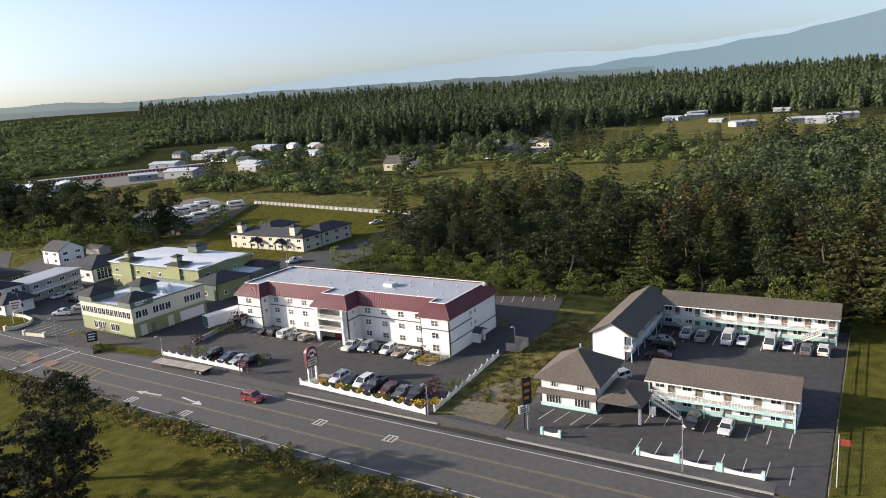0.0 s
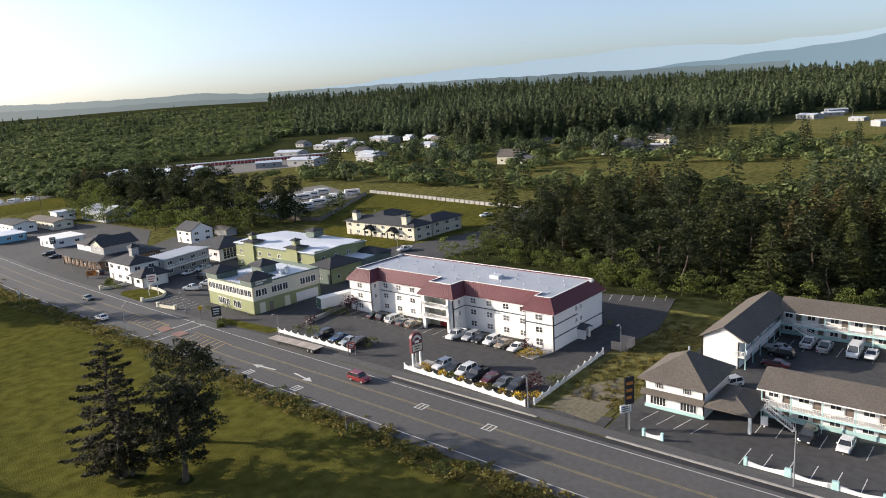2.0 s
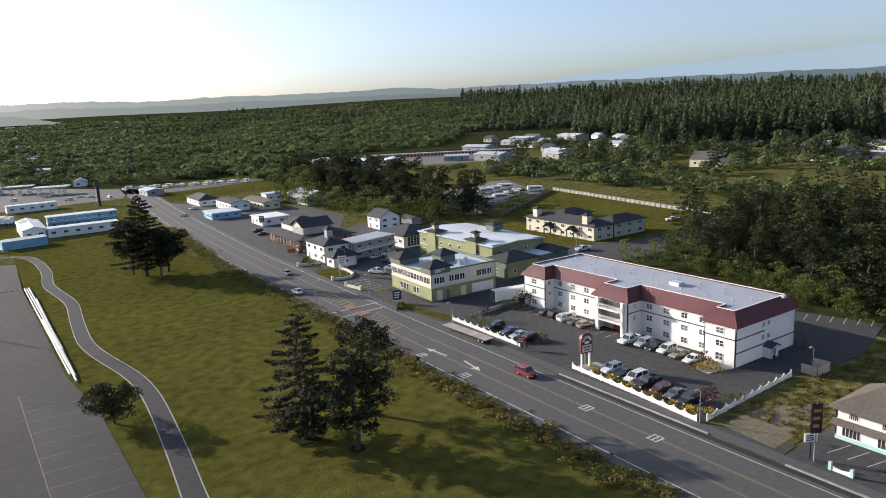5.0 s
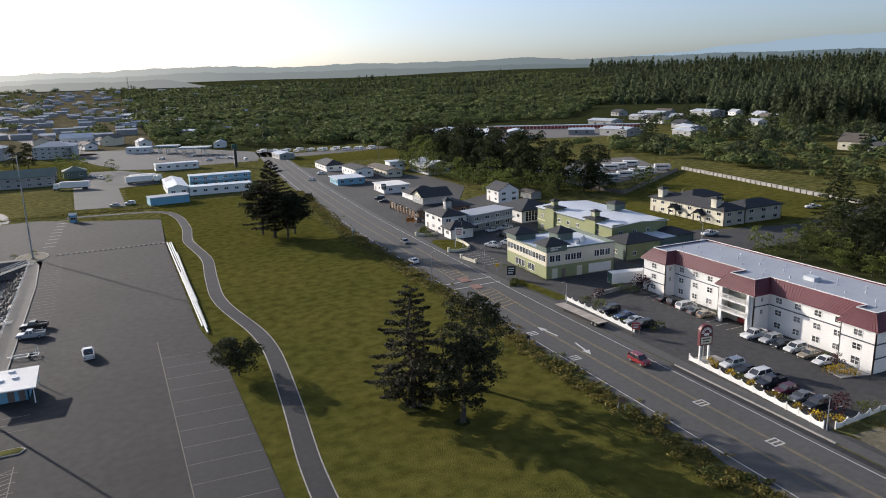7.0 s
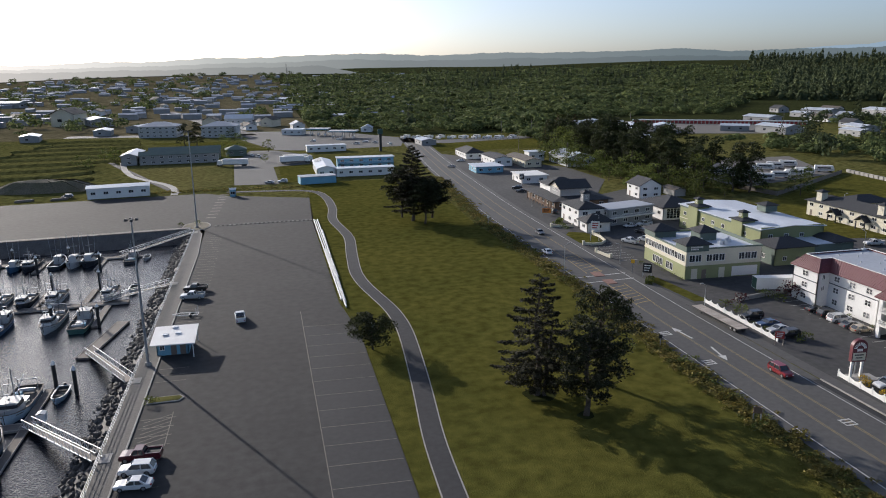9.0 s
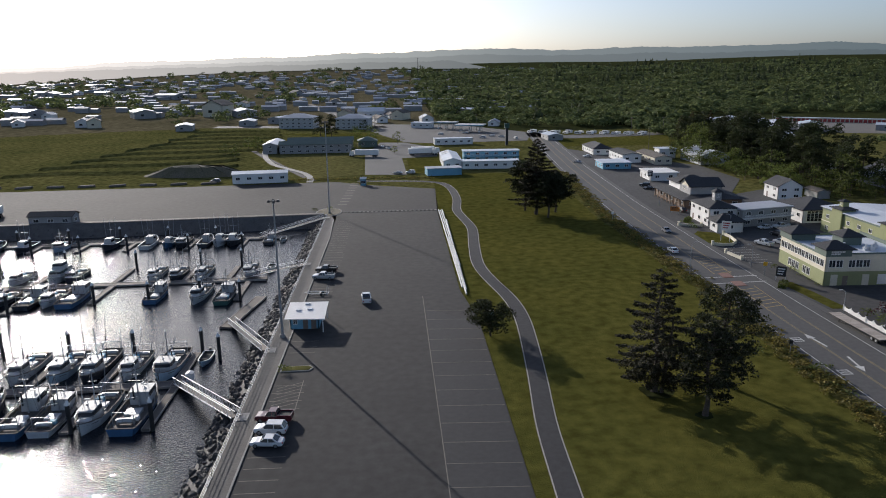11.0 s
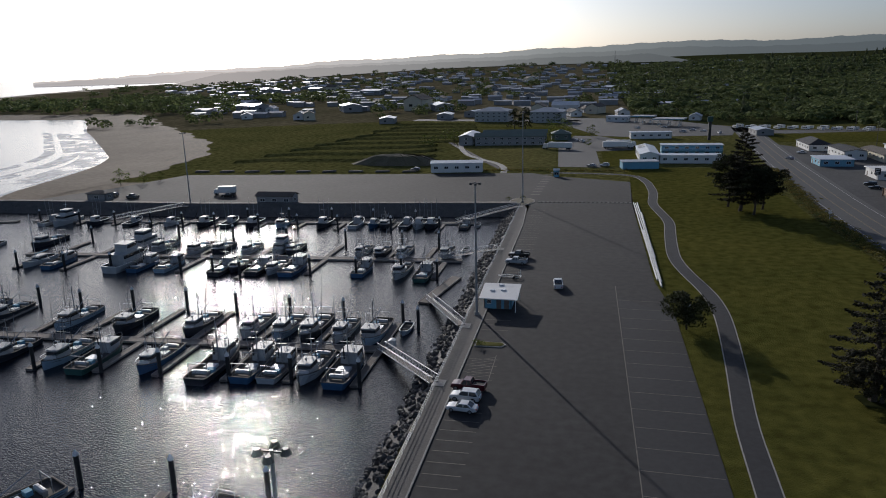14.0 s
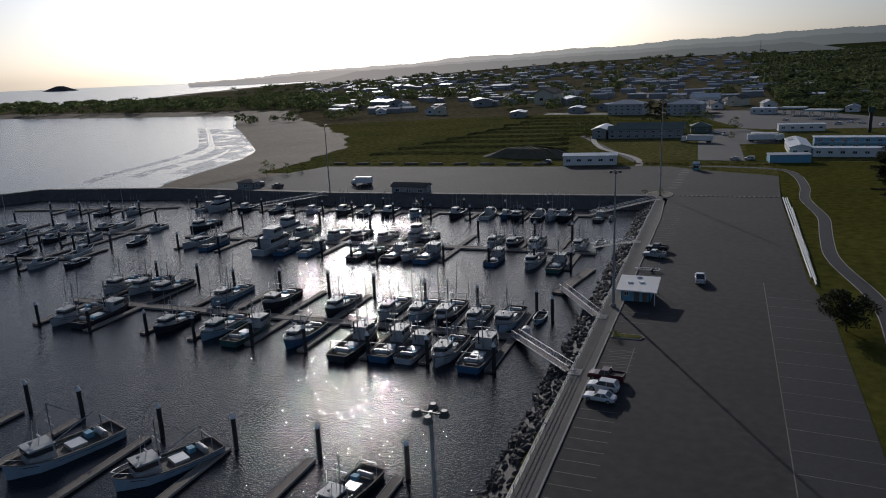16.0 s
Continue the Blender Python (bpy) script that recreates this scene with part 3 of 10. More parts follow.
structure("road_marking", m, LINE, "white lines of a pedestrian crossing", "road marking")


def arrow(x, y, turn):
    mm = Mesh()
    c, s = math.cos(turn), math.sin(turn)
    for ring in ([(-0.2, -3.2), (0.2, -3.2), (0.2, 1.0), (-0.2, 1.0)], [(-0.8, 1.0), (0.8, 1.0), (0, 3.2)]):
        pts = [(x + a * c - b * s, y + a * s + b * c) for a, b in ring]
        mm.slab(pts, 0.03, 0.036)
    structure("road_marking", mm, LINE, "white painted lane arrow", "road marking")


arrow(75.5, 113.5, 0.1)
arrow(76.3, 102.5, 3.0)
for x0, y0 in ((72.3, 114.2), (72.3, 99.6), (78.9, 75.1), (78.9, 61.2)):
    m = Mesh()
    for k in range(3):
        m.bar((x0 - 0.9, y0 + k * 0.8 - 1, 0.035), (x0 + 0.9, y0 + k * 0.8 - 1, 0.035), 0.28, 0.01)
    m.bar((x0 - 0.9, y0 - 1.1, 0.035), (x0 - 0.9, y0 + 0.8, 0.035), 0.2, 0.01)
    m.bar((x0 + 0.9, y0 - 1.1, 0.035), (x0 + 0.9, y0 + 0.8, 0.035), 0.2, 0.01)
    structure("road_marking", m, LINE, "white painted lane symbol on the road", "road marking")

# forecourts on the inland side
def yard(name, ring, label, material=ASPHALT, z=0.0):
    mm = Mesh()
    mm.slab(ring, -0.1, z)
    return structure(name, mm, material, label, "forecourt")


yard("motel_forecourt", [(86.0, 3.6), (150, 3.6), (150, 47), (112, 47), (96, 47), (86.0, 46)], "dark asphalt motel forecourt with white parking lines", FORECOURT, 0.012)
yard("hotel_forecourt", [(86.0, 46.5), (92, 47), (88.5, 60), (117, 61), (133, 58), (156, 64), (150, 92), (147, 130), (147, 143), (86, 143), (86, 88)], "dark asphalt hotel forecourt and drive", FORECOURT, 0.008)
yard("restaurant_forecourt", [(86.5, 143), (220, 143), (262, 172), (205, 160), (175, 168), (173, 210), (150, 215), (150, 275), (128, 262), (86.5, 262)], "asphalt forecourt of the restaurant and inns", FORECOURT, 0.004)
yard("shop_forecourt", [(86.8, 262), (128, 262), (150, 300), (150, 345), (128, 380), (98, 430), (92, 400)], "asphalt forecourt of the roadside shops", FORECOURT, 0.016)
yard("waste_plot", [(92, 47.5), (140, 47.5), (140, 57), (133, 58), (117, 60.5), (89, 59.5)], "overgrown grass plot with bare dirt between the car parks", DRY_GRASS, 0.014)
yard("dirt_track", [(89, 48.5), (100, 49), (107, 53), (100, 57), (90, 57.5)], "bare trodden dirt beside the road", DIRT, 0.022)
yard("motel_field", [(87, -120), (200, -120), (200, 3.2), (87, 3.2)], "green mown field beside the motel", GRASS, 0.0)
yard("inn_lawn", [(160, 172), (208, 165), (262, 176), (268, 280), (235, 262), (200, 240), (172, 225)], "green lawn round the far inn", GRASS, 0.02)
yard("verge_lawn", [(88.9, 130), (92.4, 130), (90.6, 149), (87.3, 149)], "strip of green lawn in front of the restaurant", GRASS, 0.024)
yard("cross_street", [(-160, 620), (-20, 596), (84, 505), (120, 488), (260, 520), (260, 535), (120, 512), (95, 545), (-10, 615), (-160, 640)], "grey asphalt side street in the distance", ROAD, 0.02)
yard("meadow", [(330, 70), (450, 90), (520, 250), (450, 300), (330, 215)], "open green meadow behind the wood", ROUGH_GRASS, 0.0)
yard("field", [(620, 20), (960, 90), (960, 240), (690, 190)], "dry yellow field beside sheds", DRY_GRASS, 0.0)
yard("caravan_park", [(196, 262), (262, 285), (290, 350), (250, 352), (196, 300)], "gravel caravan park", DARK_CONCRETE, 0.01)
yard("storage_yard", [(255, 520), (400, 470), (460, 560), (330, 640), (255, 610)], "pale gravel yard of the storage sheds", DARK_CONCRETE, 0.0)
yard("town_street", [(-30, 600), (-10, 600), (-60, 800), (-120, 1000), (-140, 1000), (-80, 800)], "street running into the town", ROAD, 0.02)
yard("truck_park", [(-17.7, 333), (2.4, 331), (0.3, 394), (20, 400), (24, 440), (2, 478), (-13.6, 480), (-16, 460), (-21, 411)], "grey asphalt truck park behind the boulders", ROAD, 0.012)
yard("dry_verge", [(-76, 421), (-22.4, 411), (-18.4, 334), (-40, 325), (-70, 374)], "patch of dry straw coloured grass", DRY_GRASS, 0.01)
yard("crossroads", [(-40, 640), (48, 622), (100, 536), (86, 479), (60, 476), (24, 470), (3, 479), (-13, 530), (-30, 590)], "wide grey asphalt of the crossroads and filling station", ROAD, 0.018)
yard("motel_lawn", [(3, 394), (21, 399), (21, 352), (11, 336), (4, 333)], "green lawn beside the courtyard motel", GRASS, 0.016)
yard("corner_lawn", [(-16.6, 500), (-13.8, 481), (1.6, 480), (-12, 500)], "small green corner lawn", GRASS, 0.017)
yard("house_lawn", [(-94, 557), (-24, 549), (-14, 512), (-45, 518)], "strip of lawn in front of the blue houses", GRASS, 0.017)
structure("winding_path", strip(smooth_line([(-95, 452), (-88.4, 438), (-79.4, 416), (-78.3, 388), (-62.3, 358), (-46.7, 342), (-40.6, 318)], 30), 3.2, 0.026), ASPHALT, "narrow winding asphalt path through rough grass", "path")
yard("far_lawn", [(92, 440), (190, 440), (200, 505), (100, 485)], "strip of green lawn near the crossroads", GRASS, 0.016)

# ---------------------------------------------------------------- windows, doors
WINDOWS = {}


def window(parent, p, q, u, z, w, h, style="slide", name="window", frame_mat=None, pane_mat=None):
    """A window or glazed door in the wall p to q of the parent, centred at u and z."""
    frame_mat, pane_mat = frame_mat or WHITE, pane_mat or GLASS
    key = (round(w, 2), round(h, 2), style, frame_mat.name, pane_mat.name)
    if key not in WINDOWS:
        fr, pn = Mesh(), Mesh()
        b = 0.09
        fr.box(-w / 2, -0.06, -h / 2, -w / 2 + b, 0.14, h / 2).box(w / 2 - b, -0.06, -h / 2, w / 2, 0.14, h / 2)
        fr.box(-w / 2 + b, -0.06, h / 2 - b, w / 2 - b, 0.14, h / 2).box(-w / 2 + b, -0.08, -h / 2, w / 2 - b, 0.14, -h / 2 + b)
        if style in ("slide", "cross"):
            fr.box(-0.04, -0.03, -h / 2 + b, 0.04, 0.10, h / 2 - b)
        if style == "cross":
            fr.box(-w / 2 + b, -0.02, -0.03, -0.05, 0.09, 0.03).box(0.05, -0.02, -0.03, w / 2 - b, 0.09, 0.03)
        if style == "grid":
            for k in range(1, 5):
                fr.box(-w / 2 + w * k / 5 - 0.03, -0.03, -h / 2 + b, -w / 2 + w * k / 5 + 0.03, 0.10, h / 2 - b)
        pn.box(-w / 2 + b, 0.03, -h / 2 + b, w / 2 - b, 0.06, h / 2 - b)
        WINDOWS[key] = (fr.data("window_frame", frame_mat), pn.data("pane", pane_mat))
    d = (Vector(q) - Vector(p)).normalized()
    at = Vector(p) + d * u
    fm, pm = WINDOWS[key]
    f = piece(name, fm, parent, pose(at.x, at.y, z, 0, 0, math.degrees(math.atan2(d.y, d.x))))
    piece("pane", pm, f, Matrix())
    return f


def door(parent, p, q, u, w=1.0, h=2.1, z=0.0, material=None):
    material = material or DOORBROWN
    key = (w, h, "door", material.name)
    if key not in WINDOWS:
        a, b = Mesh(), Mesh()
        a.box(-w / 2, -0.04, 0, w / 2, 0.1, h)
        b.box(w / 2 - 0.16, -0.10, 0.95, w / 2 - 0.06, -0.04, 1.05)
        WINDOWS[key] = (a.data("door", material), b.data("handle", CHROME))
    d = (Vector(q) - Vector(p)).normalized()
    at = Vector(p) + d * u
    am, bm_ = WINDOWS[key]
    f = piece("door", am, parent, pose(at.x, at.y, z, 0, 0, math.degrees(math.atan2(d.y, d.x))))
    piece("handle", bm_, f, Matrix())


def facade(parent, p, q, z0, z1, material, wins=(), doors=(), name="wall", label="", style="slide", frame_mat=None, t=0.2, pane_mat=None):
    """One outside wall as a part, with windows (u, z, w, h) and doors (u, w, h, z) set in real openings."""
    holes = [(u - w / 2, z - h / 2, u + w / 2, z + h / 2) for u, z, w, h in wins] + [(u - w / 2, z, u + w / 2, z + h) for u, w, h, z in doors]
    part(name, Mesh().wall(p, q, z0, z1, holes, t), material, parent, label)
    for u, z, w, h in wins:
        window(parent, p, q, u, z, w, h, style, frame_mat=frame_mat, pane_mat=pane_mat)
    for u, w, h, z in doors:
        door(parent, p, q, u, w, h, z)


def railing(parent, a, b, z, h=1.0, step=0.25, material=None, name="railing"):
    mm = Mesh()
    a, b = Vector((*a, z)), Vector((*b, z))
    up = Vector((0, 0, 1))
    mm.bar(a + up * h, b + up * h, 0.08).bar(a + up * 0.12, b + up * 0.12, 0.06)
    n = max(2, int((b - a).length / step))
    for i in range(n + 1):
        p = a.lerp(b, i / n)
        mm.bar(p + up * 0.12, p + up * h, 0.05)
    return part(name, mm, material or WHITE, parent)


# ---------------------------------------------------------------- the white hotel
hotel = thing("hotel", "white three-storey hotel with maroon metal mansard roof", "hotel", 111.7, 69.7)
HE, HT = 7.7, 10.0
outline = [(0, 0), (19.5, 0), (19.5, 58), (0, 58), (0, 50.5), (2.8, 50.5), (2.8, 33.2), (-1.4, 33.2), (-1.4, 24.0), (2.8, 24.0), (2.8, 6.6), (0, 6.6)]
ZS = (1.45, 4.0, 6.5)
for i, p in enumerate(outline):
    q = outline[(i + 1) % len(outline)]
    ln = math.hypot(q[0] - p[0], q[1] - p[1])
    wins, drs = [], []
    if i == 0:
        wins = [(u, z, 0.9, 1.1) for z in ZS[1:] for u in (8.6, 10.4)]
    elif i == 1:
        wins = [(u, z, 1.5, 1.2) for z in ZS for u in np.arange(3, 57, 5.2)]
    elif i == 2:
        wins = [(u, z, 0.9, 1.1) for z in ZS for u in (6, 13)]
    elif i in (5, 9):
        wins = [(u, z, 1.6, 1.25) for z in ZS for u in (2.2, 6.5, 10.8, 15.0)]
    elif i == 3:
        wins = [(3.7, z, 1.7, 1.25) for z in ZS]
    elif i == 11:
        wins = [(3.3, z, 1.7, 1.25 if z > 2 else 1.5) for z in ZS]
    elif i == 7:
        wins = []
    elif i in (8, 10, 4):
        wins = [(ln / 2, z, 0.8, 1.1) for z in ZS[1:]]
    if i == 7:
        hol = [(1.2, 0.0, 8.0, 2.4), (1.2, 2.75, 8.0, 4.9), (1.2, 5.3, 8.0, 7.3)]
        part("wall", Mesh().wall(p, q, 0, HE, hol, 0.25), STUCCO, hotel)
    else:
        facade(hotel, p, q, 0, HE, STUCCO, wins, drs, style="cross" if i in (3, 5, 9, 11) else "slide", pane_mat=CURTAIN)
# entrance bay with two balconies
m = Mesh().box(1.2, 24.3, 0.0, 1.4, 32.9, HE)
part("recess_wall", m, CREAM, hotel, "shaded cream wall behind the balconies")
for k, z in enumerate((2.5, 5.05)):
    part("balcony_floor", Mesh().box(-2.0, 24.9, z, 1.1, 32.3, z + 0.22), STUCCO, hotel)
    railing(hotel, (-1.95, 25.0), (-1.95, 32.2), z + 0.2, 0.95, 0.22)
    for y in (26.6, 30.4):
        window(hotel, (1.2, 34), (1.2, 24), 34 - y, z + 1.3, 1.8, 2.0)
part("entrance_door", Mesh().box(1.05, 27.0, 0.05, 1.2, 30.0, 2.3), RED, hotel, "dark red entrance doors")
for y in (25.2, 32.0):
    part("column", Mesh().box(-1.9, y - 0.3, 0, -1.35, y + 0.3, HE), STUCCO, hotel)
# dark belts
belts = [((2.74, 33.4), (2.74, 50.3)), ((2.74, 6.8), (2.74, 23.8)), ((-0.06, 50.6), (-0.06, 57.9)), ((-0.06, 0.1), (-0.06, 6.5)), ((0.1, -0.06), (19.4, -0.06)), ((2.7, 23.94), (-1.3, 23.94))]
for z in (5.25, 2.7):
    for i, (a, b) in enumerate(belts):
        if z < 5 and i not in (2, 4):
            continue
        if i == 4 and z > 5:
            b = (9.0, -0.06)
        part("belt_course", Mesh().bar((*a, z), (*b, z), 0.1, 0.2), TRIM, hotel, "dark slate belt course")
# mansard, following the plan, with standing seams
OV, IN = 0.55, 1.5


def offset(ring, d):
    """A ring of points moved outward by d (counter-clockwise plan with square corners)."""
    res = []
    n = len(ring)
    for i in range(n):
        a, b, c = Vector(ring[i - 1]), Vector(ring[i]), Vector(ring[(i + 1) % n])
        n1, n2 = (b - a).normalized(), (c - b).normalized()
        n1, n2 = Vector((n1.y, -n1.x)), Vector((n2.y, -n2.x))
        res.append(tuple(b + (n1 + n2) * d))
    return res


eave, crown = offset(outline, OV), offset(outline, -IN)
n = len(outline)
m = Mesh()
m.add([(*p, HE - 0.12) for p in eave] + [(*p, HE + 0.1) for p in eave] + [(*p, HT + 0.25) for p in crown] + [(*p, HT - 0.3) for p in crown],
      [(i, (i + 1) % n, n + (i + 1) % n, n + i) for i in range(n)] + [(n + i, n + (i + 1) % n, 2 * n + (i + 1) % n, 2 * n + i) for i in range(n)]
      + [(2 * n + i, 2 * n + (i + 1) % n, 3 * n + (i + 1) % n, 3 * n + i) for i in range(n)])
part("mansard", m, REDROOF, hotel, "maroon standing-seam metal mansard")
m = Mesh()
for i in range(n):
    a, b, c, d = Vector(eave[i]), Vector(eave[(i + 1) % n]), Vector(crown[i]), Vector(crown[(i + 1) % n])
    k = max(1, int((b - a).length / 0.55))
    for j in range(k + 1):
        lo, hi = a.lerp(b, j / k), c.lerp(d, j / k)
        m.bar((*lo, HE + 0.13), (*hi, HT + 0.27), 0.06, 0.06)
part("roof_seams", m, REDROOF, hotel)
m = Mesh()
for i in range(n):
    m.bar((*crown[i], HT + 0.28), (*crown[(i + 1) % n], HT + 0.28), 0.25, 0.1)
part("roof_coping", m, WHITE, hotel)
part("flat_roof", Mesh().slab(crown, HT - 0.4, HT - 0.05), GREYROOF, hotel, "pale grey flat membrane roof")
part("soffit", Mesh().slab(offset(outline, OV - 0.03), HE - 0.2, HE - 0.12), STUCCO, hotel)
part("roof_hatch", Mesh().box(9.2, 19.5, HT - 0.05, 11.2, 22.0, HT + 0.75), METALROOF, hotel)
vent = Mesh().tube((0, 0, HT - 0.06), (0, 0, HT + 0.35), 0.14, 0.14, 6).data("roof_vent", METALROOF)
for x, y in [(5 + 3 * i, 4 + 6 * j + (i % 2) * 2) for i in range(4) for j in range(9)]:
    piece("roof_vent", vent, hotel, pose(x, y, 0))
for y in (0.5, 57.5):
    part("roof_cap", Mesh().box(16, min(y, 56), HT, 17, min(y, 56) + 0.6, HT + 0.5), METALROOF, hotel)
porch = part("porch", Mesh().wall((9, -1.6), (11.4, -1.6), 0, 2.1, [(0.6, 0, 1.7, 1.9)], 0.2).box(8.95, -1.6, 0, 9.15, 0, 2.1).box(11.25, -1.6, 0, 11.45, 0, 2.1), STUCCO, hotel)
part("porch_roof", Mesh().gable(8.9, -1.8, 11.5, 0, 2.1, 2.9, "y", 0.2), TRIM, porch)

# ---------------------------------------------------------------- the motel
motel_front = thing("motel_block", "two-storey white motel wing with brown shingle roof and outside gallery", "motel", 103.2, 8.3, group="motel wings")


def gallery_block(parent, length, depth, units, zf=2.45, ze=4.9, zr=6.7, front="x"):
    """A two-storey motel wing, gallery along the low x side, in local metres."""
    g = 1.4
    us = [(k + 0.5) * length / units for k in range(units)]
    p, q = (g, length), (g, 0)
    wins, drs = [], []
    for z in (0.0, zf + 0.1):
        for u in us:
            wins.append((u - 0.7, z + 1.35, 1.5, 1.1))
            drs.append((u + 1.05, 0.95, 2.05, z))
    facade(parent, p, q, 0, ze, STUCCO, wins, drs)
    back = [(k, z + 1.5, 1.0, 0.9) for k in us for z in (0.0, zf + 0.1)]
    facade(parent, (depth, 0), (depth, length), 0, ze, STUCCO, back)
    for y, flip in ((0.0, False), (length, True)):
        a, b = ((g, y), (depth, y)) if not flip else ((depth, y), (g, y))
        facade(parent, a, b, 0, ze, STUCCO)
        m = Mesh().add([(g, y, ze), (depth, y, ze), ((depth) / 2, y, zr - 0.1), (g, y + (0.15 if not flip else -0.15), ze), (depth, y + (0.15 if not flip else -0.15), ze), (depth / 2, y + (0.15 if not flip else -0.15), zr - 0.1)],
                       [(0, 1, 2), (5, 4, 3), (0, 3, 4, 1), (1, 4, 5, 2), (2, 5, 3, 0)])
        part("gable_wall", m, STUCCO, parent)
    part("aqua_skirt", Mesh().box(g - 0.05, 0.1, 0.0, g - 0.005, length - 0.1, 0.75), AQUA, parent, "pale aqua painted skirting")
    part("gallery_floor", Mesh().box(-0.1, 0, zf - 0.2, g, length, zf), STUCCO, parent)
    part("gallery_edge", Mesh().box(-0.16, 0, zf - 0.28, -0.1, length, zf + 0.04), AQUA, parent)
    railing(parent, (-0.05, 0.05), (-0.05, length - 0.05), zf, 0.95, 0.2)
    for k in range(units + 1):
        y = min(max(0.1, k * length / units), length - 0.1)
        part("gallery_post", Mesh().box(-0.1, y - 0.07, 0, 0.04, y + 0.07, ze), AQUA, parent)
    part("roof", Mesh().gable(0, 0, depth, length, ze, zr, "y", 0.5), SHINGLE, parent, "brown asphalt shingle gable roof")
    part("gutter", Mesh().box(-0.62, -0.5, ze - 0.03, -0.5, length + 0.5, ze + 0.12), WHITE, parent)


def stairs(parent, foot, head, width=1.0):
    """An open outside stair between two points."""
    mm = Mesh()
    a, b = Vector(foot), Vector(head)
    d = Vector((b.x - a.x, b.y - a.y, 0)).normalized()
    side = Vector((-d.y, d.x, 0)) * width / 2
    k = max(3, int((b.z - a.z) / 0.18))
    for i in range(k):
        c = a.lerp(b, (i + 0.5) / k)
        mm.bar(c - side, c + side, 0.28, 0.05)
    part("stair_treads", mm, WOOD, parent)
    for sgn in (-1, 1):
        mm = Mesh().bar(a + side * sgn, b + side * sgn, 0.06, 0.25)
        up = Vector((0, 0, 0.95))
        mm.bar(a + side * sgn + up, b + side * sgn + up, 0.06)
        for i in range(0, k + 1, 1):
            c = a.lerp(b, i / k) + side * sgn
            mm.bar(c, c + up, 0.04)
        part("stair_rail", mm, WHITE, parent)


gallery_block(motel_front, 20.6, 8.6, 5)
stairs(motel_front, (-1.2, 15.6, 0.1), (-1.2, 19.6, 2.45))
part("stair_landing", Mesh().box(-1.8, 19.5, 2.25, -0.1, 20.6, 2.45), WHITE, motel_front)
part("notice_board", Mesh().box(-2.3, 18.9, 0.3, -2.15, 19.9, 1.7).box(-2.28, 19.3, 0, -2.18, 19.5, 0.3), WHITE, motel_front)

motel_back = thing("motel_block", "long two-storey white motel wing with brown roof at the rear", "motel", 142.2, 5.2, group="motel wings")
gallery_block(motel_back, 32.0, 8.6, 8)
stairs(motel_back, (-1.0, 6.6, 0.1), (-1.0, 2.4, 2.45))
stairs(motel_back, (-1.0, 24.6, 0.1), (-1.0, 29.2, 2.45))

motel_side = thing("motel_block", "two-storey white motel wing under a broad brown gable roof", "motel", 121.0, 38.0, group="motel wings")
wins = [(u, z, 1.3, 1.0) for u in (5, 10, 15, 20) for z in (1.35, 3.9)]
facade(motel_side, (0, 0), (30, 0), 0, 4.9, STUCCO, wins, [(u + 1.8, 0.95, 2.05, z) for u in (5, 10, 15) for z in (0.0, 2.5)])
facade(motel_side, (30, 6.4), (0, 6.4), 0, 4.9, STUCCO, [(u, z, 1.0, 0.9) for u in (6, 12, 18, 24) for z in (1.35, 3.9)])
facade(motel_side, (0, 6.4), (0, 0), 0, 4.9, STUCCO)
facade(motel_side, (30, 0), (30, 6.4), 0, 4.9, STUCCO)
part("gable_wall", Mesh().add([(0.02, -0.9, 4.9), (0.02, 6.4, 4.9), (0.02, 2.7, 7.0), (0.17, -0.9, 4.9), (0.17, 6.4, 4.9), (0.17, 2.7, 7.0)], [(1, 0, 2), (3, 4, 5), (0, 1, 4, 3), (1, 2, 5, 4), (2, 0, 3, 5)]), STUCCO, motel_side)
part("roof", Mesh().gable(0, -1.2, 26, 6.4, 4.9, 7.2, "x", 0.45), SHINGLE, motel_side, "brown asphalt shingle gable roof")
part("gallery_floor", Mesh().box(-0.6, -1.2, 2.25, 21, 0, 2.45), STUCCO, motel_side)
railing(motel_side, (-0.6, -1.15), (20.9, -1.15), 2.45, 0.95, 0.2)
railing(motel_side, (-0.58, -1.1), (-0.58, 1.6), 2.45, 0.95, 0.2)
for x in (0, 4.2, 8.4, 12.6, 16.8, 20.8):
    part("gallery_post", Mesh().box(x - 0.07, -1.2, 0, x + 0.07, -1.06, 4.9), AQUA, motel_side)

office = thing("motel_office", "two-storey white motel office with hipped brown roof and aqua base", "office", 98.6, 35.6)
facade(office, (0, 9.4), (0, 0), 0, 4.7, STUCCO, [(2.2, 1.35, 2.6, 1.5), (7.0, 1.35, 2.6, 1.5), (2.4, 3.9, 1.4, 1.0), (6.8, 3.9, 1.4, 1.0)], style="grid")
facade(office, (0, 0), (10.5, 0), 0, 4.7, STUCCO, [(3.0, 1.4, 2.0, 1.3), (7.5, 3.9, 1.4, 1.0)], [(6.0, 1.1, 2.1, 0.0)])
facade(office, (10.5, 0), (10.5, 9.4), 0, 4.7, STUCCO, [(3.0, 3.9, 1.4, 1.0), (6.8, 3.9, 1.4, 1.0)])
facade(office, (10.5, 9.4), (0, 9.4), 0, 4.7, STUCCO, [(4.0, 3.9, 1.4, 1.0)])
part("roof", Mesh().hip(0, 0, 10.5, 9.4, 4.7, 8.3, 0.9), SHINGLE, office, "brown shingle hip roof")
part("aqua_skirt", Mesh().box(-0.05, 0.0, 0, -0.005, 9.4, 0.6), AQUA, office, "pale aqua painted skirting")
